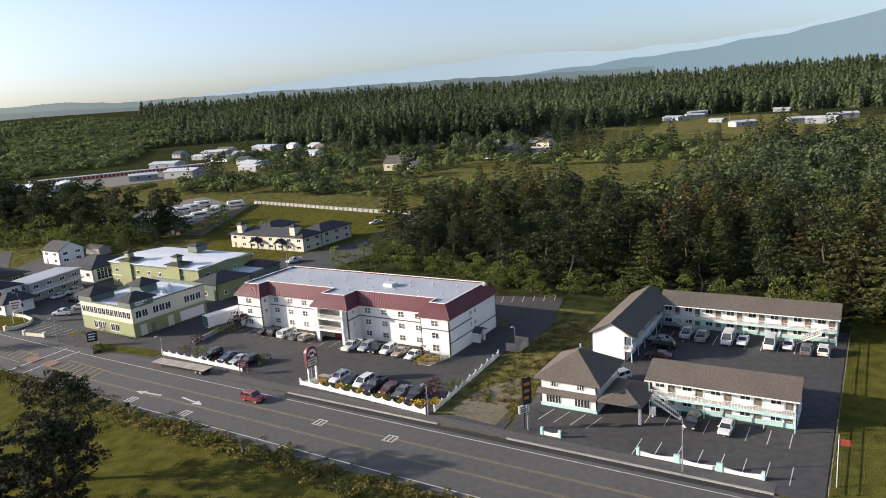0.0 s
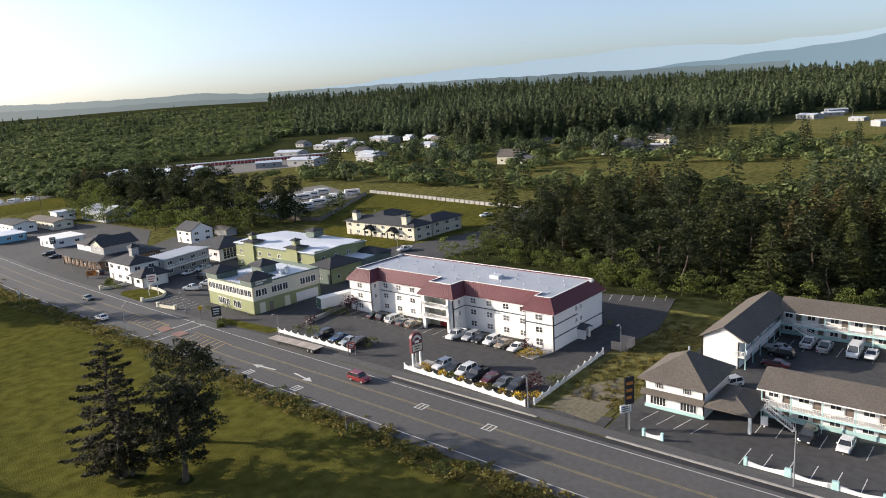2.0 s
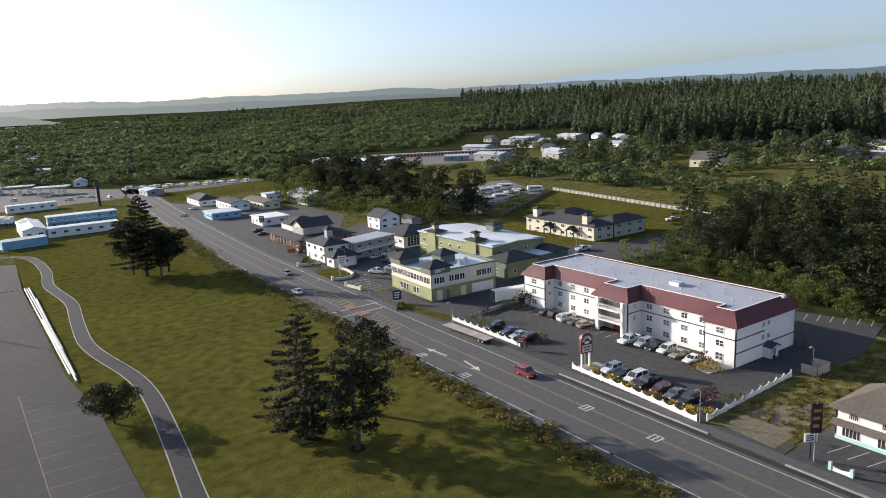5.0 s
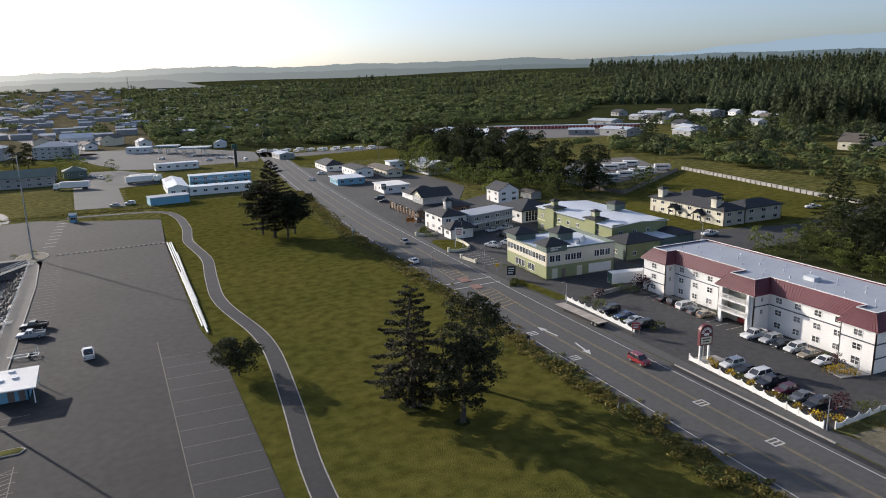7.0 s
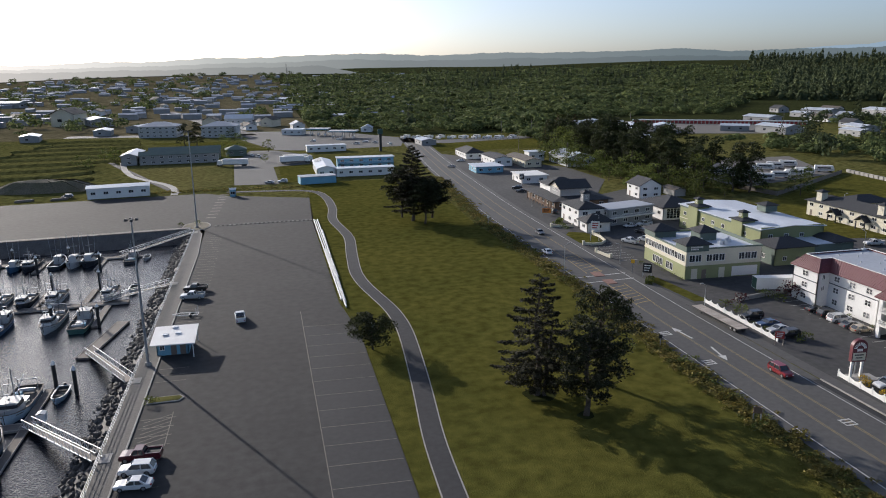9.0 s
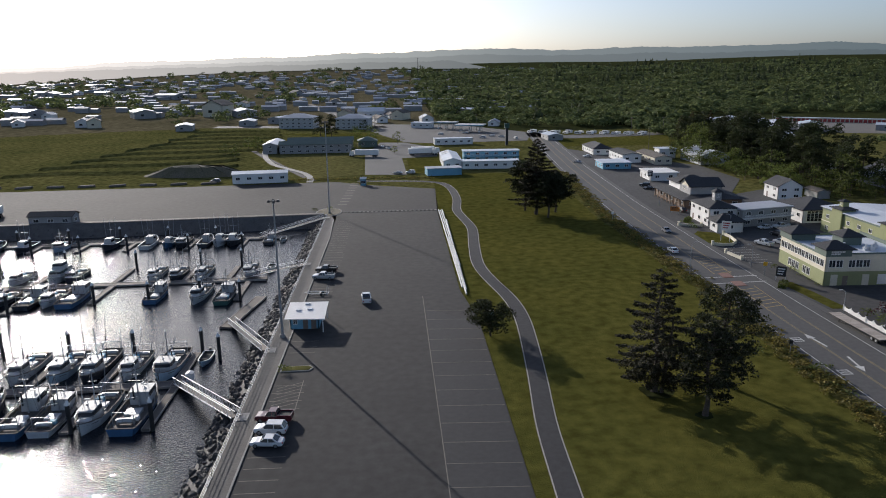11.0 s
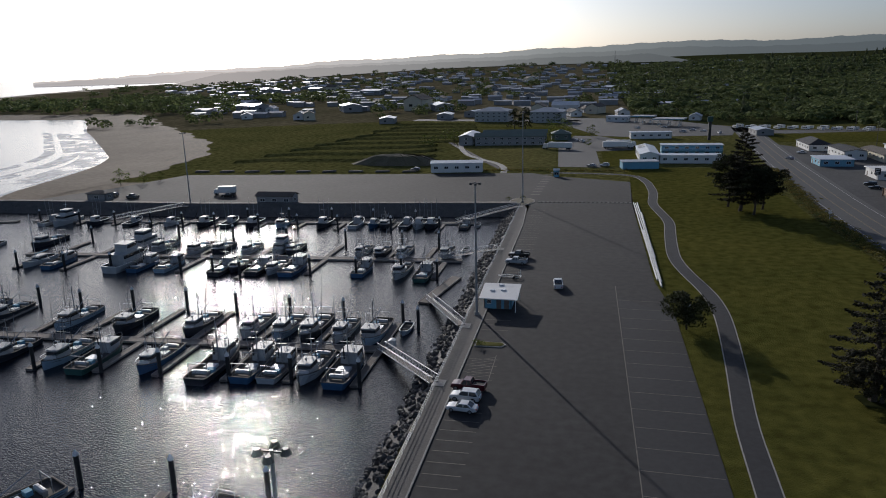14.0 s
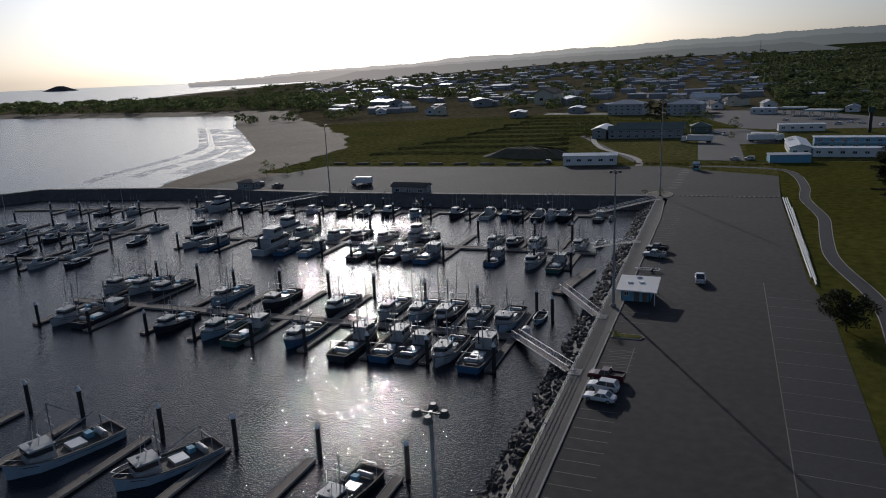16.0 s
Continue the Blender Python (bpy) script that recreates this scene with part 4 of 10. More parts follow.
part("storey_roof", Mesh().add([(-1.0, 9.8, 2.5), (-1.0, -0.2, 2.5), (0, -0.2, 3.1), (0, 9.8, 3.1), (-1.0, 9.8, 2.4), (-1.0, -0.2, 2.4), (0, -0.2, 2.4), (0, 9.8, 2.4)], [(0, 1, 2, 3), (7, 6, 5, 4), (0, 4, 5, 1), (1, 5, 6, 2), (3, 7, 4, 0)]), SHINGLE, office)
canopy = part("entrance_canopy", Mesh().hip(-1.0, -7.0, 8.0, -0.9, 2.7, 4.1, 0.4), SHINGLE, office, "low brown hipped entrance canopy")
for x, y in ((-0.9, -6.9), (7.8, -6.9)):
    part("canopy_post", Mesh().box(x - 0.2, y - 0.2, 0, x + 0.2, y + 0.2, 2.7), WHITE, canopy)
part("vent_pipe", Mesh().tube((6, 4.7, 8.0), (6, 4.7, 8.9), 0.15), METALROOF, office)

# ---------------------------------------------------------------- the green restaurant and its neighbours
rest = thing("restaurant", "sage green and cream two-storey restaurant with dark hipped corner towers", "restaurant", 96.0, 145.6, 0, -2)
RW, RD = 20.5, 21.2
upper = [(u, 5.15, 1.5, 1.75) for u in np.arange(1.3, 20.5, 1.68)]
lower = [(u, 1.6, 1.6, 1.9) for u in (5.6, 7.4, 9.2, 12.6, 14.4)]
facade(rest, (0, RD), (0, 0), 0, 3.5, GREENWALL, lower)
facade(rest, (0, RD), (0, 0), 3.5, 6.9, CREAM, [(u, 5.15, w, h) for u, _, w, h in upper], frame_mat=WHITE)
side = [(u, 5.2, 1.6, 1.8) for u in (1.6, 3.3, 6.2, 7.9, 9.6, 15.0, 16.7, 18.4)]
facade(rest, (0, 0), (RW, 0), 0, 3.5, GREENWALL, [], [(5.0, 1.2, 2.3, 0.0)])
facade(rest, (0, 0), (RW, 0), 3.5, 7.4, CREAM, side)
facade(rest, (RW, 0), (RW, RD), 0, 7.4, TEALWALL)
facade(rest, (RW, RD), (0, RD), 0, 7.4, GREENWALL, [(u, 5.2, 1.4, 1.3) for u in (3, 6, 9, 12, 15)])
part("storey_band", Mesh().box(-0.12, 0, 3.38, -0.01, RD, 3.66).box(0, -0.12, 3.38, RW, -0.01, 3.66), CREAM, rest)
part("parapet", Mesh().box(0, -0.15, 7.4, RW, 0.15, 7.75).box(-0.15, 0, 6.9, 0.15, RD, 7.25).box(RW - 0.15, 0.15, 7.4, RW + 0.15, RD, 7.75).box(0.15, RD - 0.15, 7.0, RW - 0.15, RD + 0.15, 7.4), TEALWALL, rest)
part("flat_roof", Mesh().box(0.2, 0.2, 6.6, RW - 0.2, RD - 0.2, 6.9), WHITEROOF, rest, "pale flat membrane roof")
for x in (1.6, 9.0):
    part("arched_panel", Mesh().box(x, -0.07, 0, x + 1.6, -0.005, 2.6), CREAM, rest)
part("garage_panel", Mesh().box(12.6, -0.06, 0.2, 19.6, -0.005, 2.6), STUCCO, rest)
for x, y, w, d, zt in ((-0.2, -0.2, 6.0, 5.0, 8.6), (-0.2, RD - 5.6, 6.0, 5.8, 8.6), (9.5, 10.0, 4.6, 4.6, 9.0)):
    tower = part("tower", Mesh().box(x, y, 6.95, x + w, y + d, zt), TEALWALL, rest, "grey-green roof tower")
    part("tower_roof", Mesh().hip(x, y, x + w, y + d, zt, zt + 1.7, 0.7), DARKSHINGLE, tower, "charcoal hipped cap")
for x, y in ((6, 7.5), (8, 7.2), (12, 5), (13.2, 4.6), (15.5, 7)):
    part("roof_unit", Mesh().box(x, y, 6.9, x + 0.9, y + 1.1, 7.8).tube((x + 0.45, y + 0.5, 7.8), (x + 0.45, y + 0.5, 8.3), 0.25), METALROOF, rest)
for x0, x1, rows_ in ((0.4, 4.2, 2),):
    m = Mesh()
    for r in range(rows_):
        for k in range(9 - 3 * r):
            m.box(1.0 + 0.36 * k, -0.27, 7.9 - r * 0.5, 1.25 + 0.36 * k, -0.215, 8.25 - r * 0.5)
    part("sign_lettering", m, WHITE, rest, "plain white sign bars")

inn2 = thing("inn", "two-storey sage green inn with pale flat roof and small dark cupolas", "inn", 127.6, 160.0)
W2, D2, H2 = 20.0, 40.0, 7.4
wins = [(u, z, 1.5, 1.2) for u in np.arange(3, 38, 5.0) for z in (1.6, 5.0)]
facade(inn2, (0, D2), (0, 0), 0, H2, GREENWALL, wins)
facade(inn2, (0, 0), (W2, 0), 0, H2 + 0.6, GREENWALL, [(u, z, 1.4, 1.2) for u in (3, 8, 13) for z in (5.4,)])
facade(inn2, (W2, 0), (W2, D2), 0, H2, GREENWALL, wins)
facade(inn2, (W2, D2), (0, D2), 0, H2, GREENWALL, [(u, z, 1.4, 1.2) for u in (4, 10, 16) for z in (1.6, 5.0)])
part("storey_band", Mesh().box(-0.1, 0, 3.3, -0.01, D2, 3.55).box(0, -0.1, 3.3, W2, -0.01, 3.55), CREAM, inn2)
part("eave_band", Mesh().box(-0.12, 0, H2 - 0.6, -0.01, D2, H2), TEALWALL, inn2)
part("roof", Mesh().gable(0, 0, W2, D2, H2, H2 + 0.7, "y", 0.5), WHITEROOF, inn2, "pale low-pitched membrane roof")
for x, y in ((0.3, 10), (0.3, 32)):
    t_ = part("tower", Mesh().box(x - 0.9, y - 2.5, 0, x + 3.2, y + 2.5, 8.3), GREENWALL, inn2)
    part("tower_roof", Mesh().hip(x - 0.9, y - 2.5, x + 3.2, y + 2.5, 8.3, 9.2, 0.6), DARKSHINGLE, t_)
    c_ = part("cupola", Mesh().box(x + 0.2, y - 0.9, 8.4, x + 2.0, y + 0.9, 10.4), GREENWALL, t_)
    window(c_, (x + 0.2, y + 0.9), (x + 0.2, y - 0.9), 0.9, 9.7, 0.8, 0.8)
    part("cupola_roof", Mesh().hip(x + 0.2, y - 0.9, x + 2.0, y + 0.9, 10.4, 11.2, 0.4), DARKSHINGLE, t_)
part("penthouse", Mesh().box(14, 17, 8.3, 18, 21, 10.2), TEALWALL, inn2)
part("penthouse_roof", Mesh().hip(14, 17, 18, 21, 10.2, 11.2, 0.5), DARKSHINGLE, inn2)
annex = thing("inn_annex", "grey-green single-storey annexe with dark hipped roofs", "annexe", 119.0, 150.0)
for x, y, w, d, h, zr in ((6.0, 0.5, 12, 9, 4.6, 6.6), (18.5, 2, 13, 9.5, 4.4, 5.8)):
    facade(annex, (x, y + d), (x, y), 0, h, TEALWALL, [(d / 2, 1.8, 1.4, 1.2)])
    facade(annex, (x, y), (x + w, y), 0, h, GREENWALL if x < 10 else TEALWALL, [(3, 1.8, 1.2, 1.2)], [(7.0, 1.1, 2.1, 0.0)])
    facade(annex, (x + w, y), (x + w, y + d), 0, h, TEALWALL)
    facade(annex, (x + w, y + d), (x, y + d), 0, h, TEALWALL)
    if x < 10:
        part("roof", Mesh().hip(x, y, x + w, y + d, h, zr, 0.6), DARKSHINGLE, annex)
    else:
        part("roof", Mesh().box(x + 0.1, y + 0.1, h, x + w - 0.1, y + d - 0.1, h + 0.2), WHITEROOF, annex)
        part("roof", Mesh().hip(x + 7, y, x + w, y + d, h + 0.2, zr + 0.3, 0.5), DARKSHINGLE, annex)


def simple_house(name, label, category, x, y, w, d, h, zr, wall_mat, roof_mat, along="y", kind="gable", turn=0.0, storeys=1, over=0.5, win=True, group="", doors=True):
    """A small building: four walls with windows, a roof."""
    b = thing(name, label, category, x, y, 0, turn, group=group)
    zs = [h / storeys * (k + 0.55) for k in range(storeys)]
    hh = min(1.2, h / storeys * 0.45)
    for p, q in (((0, d), (0, 0)), ((0, 0), (w, 0)), ((w, 0), (w, d)), ((w, d), (0, d))):
        ln = math.hypot(q[0] - p[0], q[1] - p[1])
        k = max(1, int(ln / 4.4))
        ws = [((i + 0.5) * ln / k, z, 1.9, hh) for i in range(k) for z in zs] if win else []
        dr = []
        if ws and doors and k > 1 and p[0] == 0 and q[0] == 0:
            u = ws[0][0]
            ws = [v for v in ws if v[0] != u or v[1] > h / storeys]
            dr = [(u, 1.0, 2.05, 0.0)]
        facade(b, p, q, 0, h, wall_mat, ws, dr)
    if kind == "gable":
        for s in (0, 1):
            if along == "y":
                a = [(0.02, s * d, h), (w - 0.02, s * d, h), (w / 2, s * d, zr - 0.15)]
                e = Vector((0, 0.12 if s == 0 else -0.12, 0))
            else:
                a = [(s * w, 0.02, h), (s * w, d - 0.02, h), (s * w, d / 2, zr - 0.15)]
                e = Vector((0.12 if s == 0 else -0.12, 0, 0))
            part("gable_wall", Mesh().add(a + [Vector(v) + e for v in a], [(0, 1, 2), (5, 4, 3), (0, 3, 4, 1), (1, 4, 5, 2), (2, 5, 3, 0)]), wall_mat, b)
        part("roof", Mesh().gable(0, 0, w, d, h, zr, along, over), roof_mat, b)
    elif kind == "hip":
        part("roof", Mesh().hip(0, 0, w, d, h, zr, over), roof_mat, b)
    else:
        part("roof", Mesh().box(-over, -over, h, w + over, d + over, h + 0.3), roof_mat, b)
    return b


# white corner inn
inn1 = simple_house("roadside_inn", "white two-storey inn with dark hipped roof and small cupola", "inn", 96.0, 208.5, 9.0, 14.5, 5.6, 7.6, STUCCO, DARKSHINGLE, kind="hip", storeys=2)
c_ = part("cupola", Mesh().box(3.6, 4.8, 6.6, 5.8, 7.0, 10.0), GREYWALL, inn1, "square grey cupola")
part("cupola_roof", Mesh().hip(3.6, 4.8, 5.8, 7.0, 10.0, 11.2, 0.4), DARKSHINGLE, c_)
window(c_, (3.6, 7.0), (3.6, 4.8), 1.1, 8.9, 1.1, 1.1)
window(c_, (3.6, 4.8), (5.8, 4.8), 1.1, 8.9, 1.1, 1.1)
wing = simple_house("roadside_inn", "grey two-storey inn wing with flat pale roof", "inn", 105.6, 206.2, 19, 9, 5.4, 5.8, GREYWALL, GREYROOF, kind="flat", storeys=2, over=0.4, turn=14)
part("gallery_floor", Mesh().box(0, -1.3, 2.6, 19, -0.02, 2.8), STUCCO, wing)
railing(wing, (0.1, -1.25), (18.9, -1.25), 2.8, 0.9, 0.4)
lodge = simple_house("lodge", "low dark-roofed white lodge with wide hipped porch", "lodge", 95.0, 199.6, 8, 5.6, 3.2, 5.6, STUCCO, DARKSHINGLE, kind="hip", over=1.0)
hall2 = simple_house("banquet_hall", "white hall with dark hipped roof and a wall of tall windows", "hall", 127.5, 210.0, 14, 16, 4.2, 7.2, STUCCO, DARKSHINGLE, kind="hip", over=0.8)
lattice = Mesh().box(0, 0, 0, 1.05, 0.06, 0.78).data("pane", GLASS)
part("window_frame", Mesh().box(1.2, -0.06, 0.5, 12.8, -0.003, 3.95), WHITE, hall2, "white frame of the tall window wall")
for i in range(9):
    for j in range(4):
        piece("pane", lattice, hall2, pose(1.42 + 1.26 * i, -0.09, 0.62 + 0.84 * j))
# brown gabled restaurant
cafe = simple_house("gabled_restaurant", "brown timber restaurant with broad dark gable roofs", "restaurant", 99.5, 237.0, 21, 29, 3.2, 5.4, BROWNWALL, DARKSHINGLE, kind="hip", over=1.6)
part("upper_storey", Mesh().box(3.5, 4, 3.6, 15, 14, 7.0), GREYWALL, cafe)
part("upper_roof", Mesh().gable(3.5, 4, 15, 14, 7.0, 9.6, "x", 0.8), DARKSHINGLE, cafe)
part("gable_wall", Mesh().add([(3.45, 4, 7.0), (3.45, 14, 7.0), (3.45, 9, 9.45), (3.6, 4, 7.0), (3.6, 14, 7.0), (3.6, 9, 9.45)], [(1, 0, 2), (3, 4, 5), (0, 1, 4, 3), (1, 2, 5, 4), (2, 0, 3, 5)]), CREAM, cafe)
for u in (3.2, 5.0, 6.8):
    window(cafe, (3.5, 14), (3.5, 4), u, 6.2, 1.2, 1.2)
for y in np.arange(0.6, 29, 3.2):
    part("porch_post", Mesh().box(-1.4, y - 0.15, 0, -1.1, y + 0.15, 3.1), BROWNWALL, cafe)
part("rear_storey", Mesh().box(4, 15, 3.6, 17, 26, 6.6), STUCCO, cafe)
part("rear_roof", Mesh().hip(4, 15, 17, 26, 6.6, 9.0, 0.8), DARKSHINGLE, cafe)
for u in (3.0, 6.5):
    window(cafe, (4, 26), (4, 15), u, 5.9, 1.3, 1.1)
simple_house("white_shop", "low white shop with blue lower walls and flat roof", "shop", 109.0, 299.0, 12, 14, 3.4, 3.8, STUCCO, WHITE, kind="flat", over=0.6)
simple_house("white_house", "two-storey white house with dark gable roof", "house", 140.5, 250.0, 9.5, 10.5, 4.8, 7.6, STUCCO, DARKSHINGLE, along="y", storeys=2)
simple_house("garden_shed", "small grey shed with flat roof", "shed", 156, 250, 5, 9, 2.6, 3.4, GREYWALL, SHINGLE, win=False)
for nm, lb, x, y, w, d, h, zr, wm, rm, kd in (
        ("drive_in", "low pale blue drive-in with a white flat roof", 98.5, 337, 14, 14, 3.0, 3.4, BLUEWALL, WHITEROOF, "flat"),
        ("shop", "white single-storey shop with dark hipped roof", 109, 394, 11, 25, 3.2, 6.0, STUCCO, DARKSHINGLE, "hip"),
        ("shop", "white shop with shallow dark roof", 115, 359, 10, 25, 4.0, 5.0, STUCCO, DARKSHINGLE, "gable"),
        ("garage", "cream garage row with pale doors", 129, 350, 9, 30, 3.4, 4.6, CREAM, SHINGLE, "gable"),
        ("barn", "pale metal barn with bluish gable roof", 151, 345, 15, 27, 4.8, 7.2, METALROOF, METALROOF, "gable"),
        ("garage", "white low garage beside the barn", 140, 374, 9, 8, 5.0, 5.4, WHITE, METALROOF, "flat")):
    simple_house(nm, lb, "shop" if nm != "barn" else "barn", x, y, w, d, h, zr, wm, rm, kind=kd, along="y")

# the far cream inn, an L with cupolas
inn3 = simple_house("courtyard_inn", "cream two-storey inn with black hipped roofs and cupolas", "inn", 181.0, 170.0, 9.5, 36.0, 5.0, 7.4, CREAM, DARKSHINGLE, kind="hip", storeys=2, over=0.7)
wing3 = simple_house("courtyard_inn", "cream inn wing with black hipped roof", "inn", 190.9, 170.3, 17, 9.5, 5.0, 7.2, CREAM, DARKSHINGLE, kind="hip", storeys=2, over=0.7)
simple_house("courtyard_inn", "cream inn wing at the rear with black hipped roof", "inn", 190.9, 195.0, 15, 10, 5.0, 7.2, CREAM, DARKSHINGLE, kind="hip", storeys=2, over=0.7)
for y in (5, 31):
    c_ = part("cupola", Mesh().box(0.2, y - 1.2, 4.5, 2.6, y + 1.2, 8.6), CREAM, inn3)
    part("cupola_roof", Mesh().hip(0.2, y - 1.2, 2.6, y + 1.2, 8.6, 9.6, 0.4), DARKSHINGLE, c_)
    window(c_, (0.2, y + 1.2), (0.2, y - 1.2), 1.2, 7.6, 1.0, 1.0)
for y in (10, 22):
    part("entry_porch", Mesh().gable(-2.2, y - 2, 0, y + 2, 2.6, 4.4, "x", 0.3).box(-2.1, y - 1.9, 0, -1.8, y - 1.6, 2.6).box(-2.1, y + 1.6, 0, -1.8, y + 1.9, 2.6), DARKSHINGLE, inn3)

# harbour side buildings
kiosk = thing("kiosk", "small light blue harbour kiosk with white lean-to roof", "kiosk", -23.2, 127.6)
facade(kiosk, (0, 6.0), (0, 0), 0, 2.5, BLUEWALL, [(3.0, 1.5, 1.6, 1.0)])
facade(kiosk, (0, 0), (5.6, 0), 0, 2.6, BLUEWALL, [(1.0, 1.5, 0.9, 1.0)], [(3.0, 1.0, 2.05, 0.0), (4.6, 1.0, 2.05, 0.0)])
facade(kiosk, (5.6, 0), (5.6, 6.0), 0, 2.5, BLUEWALL, [(3.0, 1.5, 1.6, 1.0)])
facade(kiosk, (5.6, 6.0), (0, 6.0), 0, 2.6, BLUEWALL)
part("roof", Mesh().add([(-0.8, -1.8, 2.6), (7.0, -2.2, 2.6), (7.0, 6.6, 3.2), (-0.8, 6.6, 3.2), (-0.8, -1.8, 2.8), (7.0, -2.2, 2.8), (7.0, 6.6, 3.4), (-0.8, 6.6, 3.4)],
                        [(3, 2, 1, 0), (4, 5, 6, 7), (0, 1, 5, 4), (1, 2, 6, 5), (2, 3, 7, 6), (3, 0, 4, 7)]), WHITE, kiosk, "white sloping roof")
for x, y in ((1.0, 2.0), (3.2, 2.4), (2.4, 5.2)):
    part("skylight", Mesh().box(x, y, 2.95 + y * 0.07, x + 0.9, y + 0.8, 3.15 + y * 0.07), METALROOF, kiosk)
for x, y in ((6.6, -1.9), (6.6, 6.2)):
    part("post", Mesh().box(x - 0.08, y - 0.08, 0, x + 0.08, y + 0.08, 2.65), WHITE, kiosk)
simple_house("net_shed", "white harbour shed with pale roof and wide door", "shed", -75.0, 311.5, 24, 9, 4.2, 5.0, WHITE, METALROOF, along="x", over=0.3, turn=8)
simple_house("harbour_office", "low grey harbour office with dark roof", "office", -123.5, 231.5, 14, 5.5, 3.0, 4.2, GREYWALL, SHINGLE, along="x", over=0.5)
simple_house("toilet_block", "small dark-roofed toilet block", "shed", -196, 233, 8, 5, 2.8, 4.0, GREYWALL, DARKSHINGLE, kind="hip")
simple_house("pump_hut", "small blue and white hut", "hut", -18.2, 301.5, 2.4, 2.6, 2.8, 3.4, BLUEWALL, WHITE, along="x", over=0.2, doors=False)
simple_house("motel_wing", "low white motel wing with pale flat roof beside the lawn", "motel", 30.0, 345.9, 28.5, 7.0, 3.7, 4.1, STUCCO, METALROOF, kind="flat", over=0.4)
court = simple_house("motel_wing", "blue-fronted two-storey motel wing across the court", "motel", 33.4, 376.0, 30, 7.5, 5.2, 5.6, BLUEWALL, METALROOF, kind="flat", storeys=2, over=0.5)
part("gallery_floor", Mesh().box(0, -1.6, 2.6, 30, -0.02, 2.8), BLUEWALL, court)
railing(court, (0.1, -1.55), (29.9, -1.55), 2.8, 0.9, 0.5)
hall_ = simple_house("motel_hall", "white motel hall with wide pale roof and skylights", "hall", 20.8, 347.0, 9.0, 36.0, 4.0, 5.4, STUCCO, METALROOF, along="y", over=0.4)
for k in range(4):
    part("skylight", Mesh().bar((0.6, 24.0 + 3.0 * k, 4.62), (3.8, 24.0 + 3.0 * k, 5.55), 1.5, 0.12), WHITE, hall_)
simple_house("blue_shed", "pale blue flat shed beside the lawn", "shed", 11.9, 325.3, 16.4, 7.5, 3.2, 3.6, BLUEWALL, GREYROOF, kind="flat", over=0.2, turn=8, win=False)
simple_house("apartment_block", "long two-storey apartment block with pale green roof", "apartments", -72, 423.0, 42, 9, 5.2, 7.0, GREYWALL, TEALWALL, along="x", storeys=2, turn=3, over=0.6)
simple_house("apartment_block", "rear wing of the apartment block with green roof", "apartments", -70, 445.0, 40, 9, 5.2, 7.0, GREYWALL, TEALWALL, along="x", storeys=2, turn=3, over=0.6)
simple_house("apartment_block", "end wing of the apartment block with pale roof", "apartments", -82, 424.0, 8.5, 28, 5.2, 6.6, GREYWALL, METALROOF, along="y", storeys=2, over=0.5)
simple_house("teal_hall", "low hall with a green hipped roof", "hall", -27, 452, 12, 11, 3.8, 6.4, TEALWALL, TEALWALL, kind="hip", turn=5)
simple_house("roadside_store", "long low white roadside store", "store", 22.0, 459.0, 25, 7, 3.8, 4.2, STUCCO, WHITEROOF, kind="flat", over=0.3, turn=4)
for x, y, w, d in ((-101, 604, 29, 20), (-53, 590, 27, 20)):
    simple_house("large_blue_house", "large pale blue three-storey house with hipped roof", "house", x, y, w, d, 8.6, 12.0, HOUSEWHITE, GREYROOF, kind="hip", storeys=3, turn=-8)
simple_house("white_hall", "white hall with blue gable roof by the scrub", "hall", -42, 722, 26, 18, 6.0, 9.6, STUCCO, METALROOF, along="x", turn=-5)
simple_house("filling_station_shop", "low white filling station shop", "shop", 9, 594, 17, 10, 4.2, 4.7, STUCCO, WHITEROOF, kind="flat", over=0.4, turn=-20)
for x, y, w, d in ((28, 578, 17, 12), (42, 549, 22, 14)):
    cn = thing("fuel_canopy", "white flat canopy over fuel pumps", "canopy", x, y, 0, -18, group="filling stations")
    part("canopy_roof", Mesh().box(0, 0, 4.8, w, d, 5.7), HOUSEWHITE, cn)
    part("fascia", Mesh().box(-0.06, -0.06, 5.0, w + 0.06, -0.005, 5.45), BLUEWALL, cn)
    for u in (0.15, 0.5, 0.85):
        for v in (0.25, 0.75):
            part("column", Mesh().box(w * u - 0.2, d * v - 0.2, 0, w * u + 0.2, d * v + 0.2, 4.8), STEEL, cn)
            part("fuel_pump", Mesh().box(w * u - 0.4, d * v - 1.6, 0, w * u + 0.4, d * v - 0.9, 1.7), WHITE, cn)

# ---------------------------------------------------------------- vehicles
PAINTS = {}


def paint(name, color):
    if name not in PAINTS:
        PAINTS[name] = mat(name + "_car_paint", color, 0.28, None, 0.8, 0.5, 0.04, coat=0.6)
    return PAINTS[name]


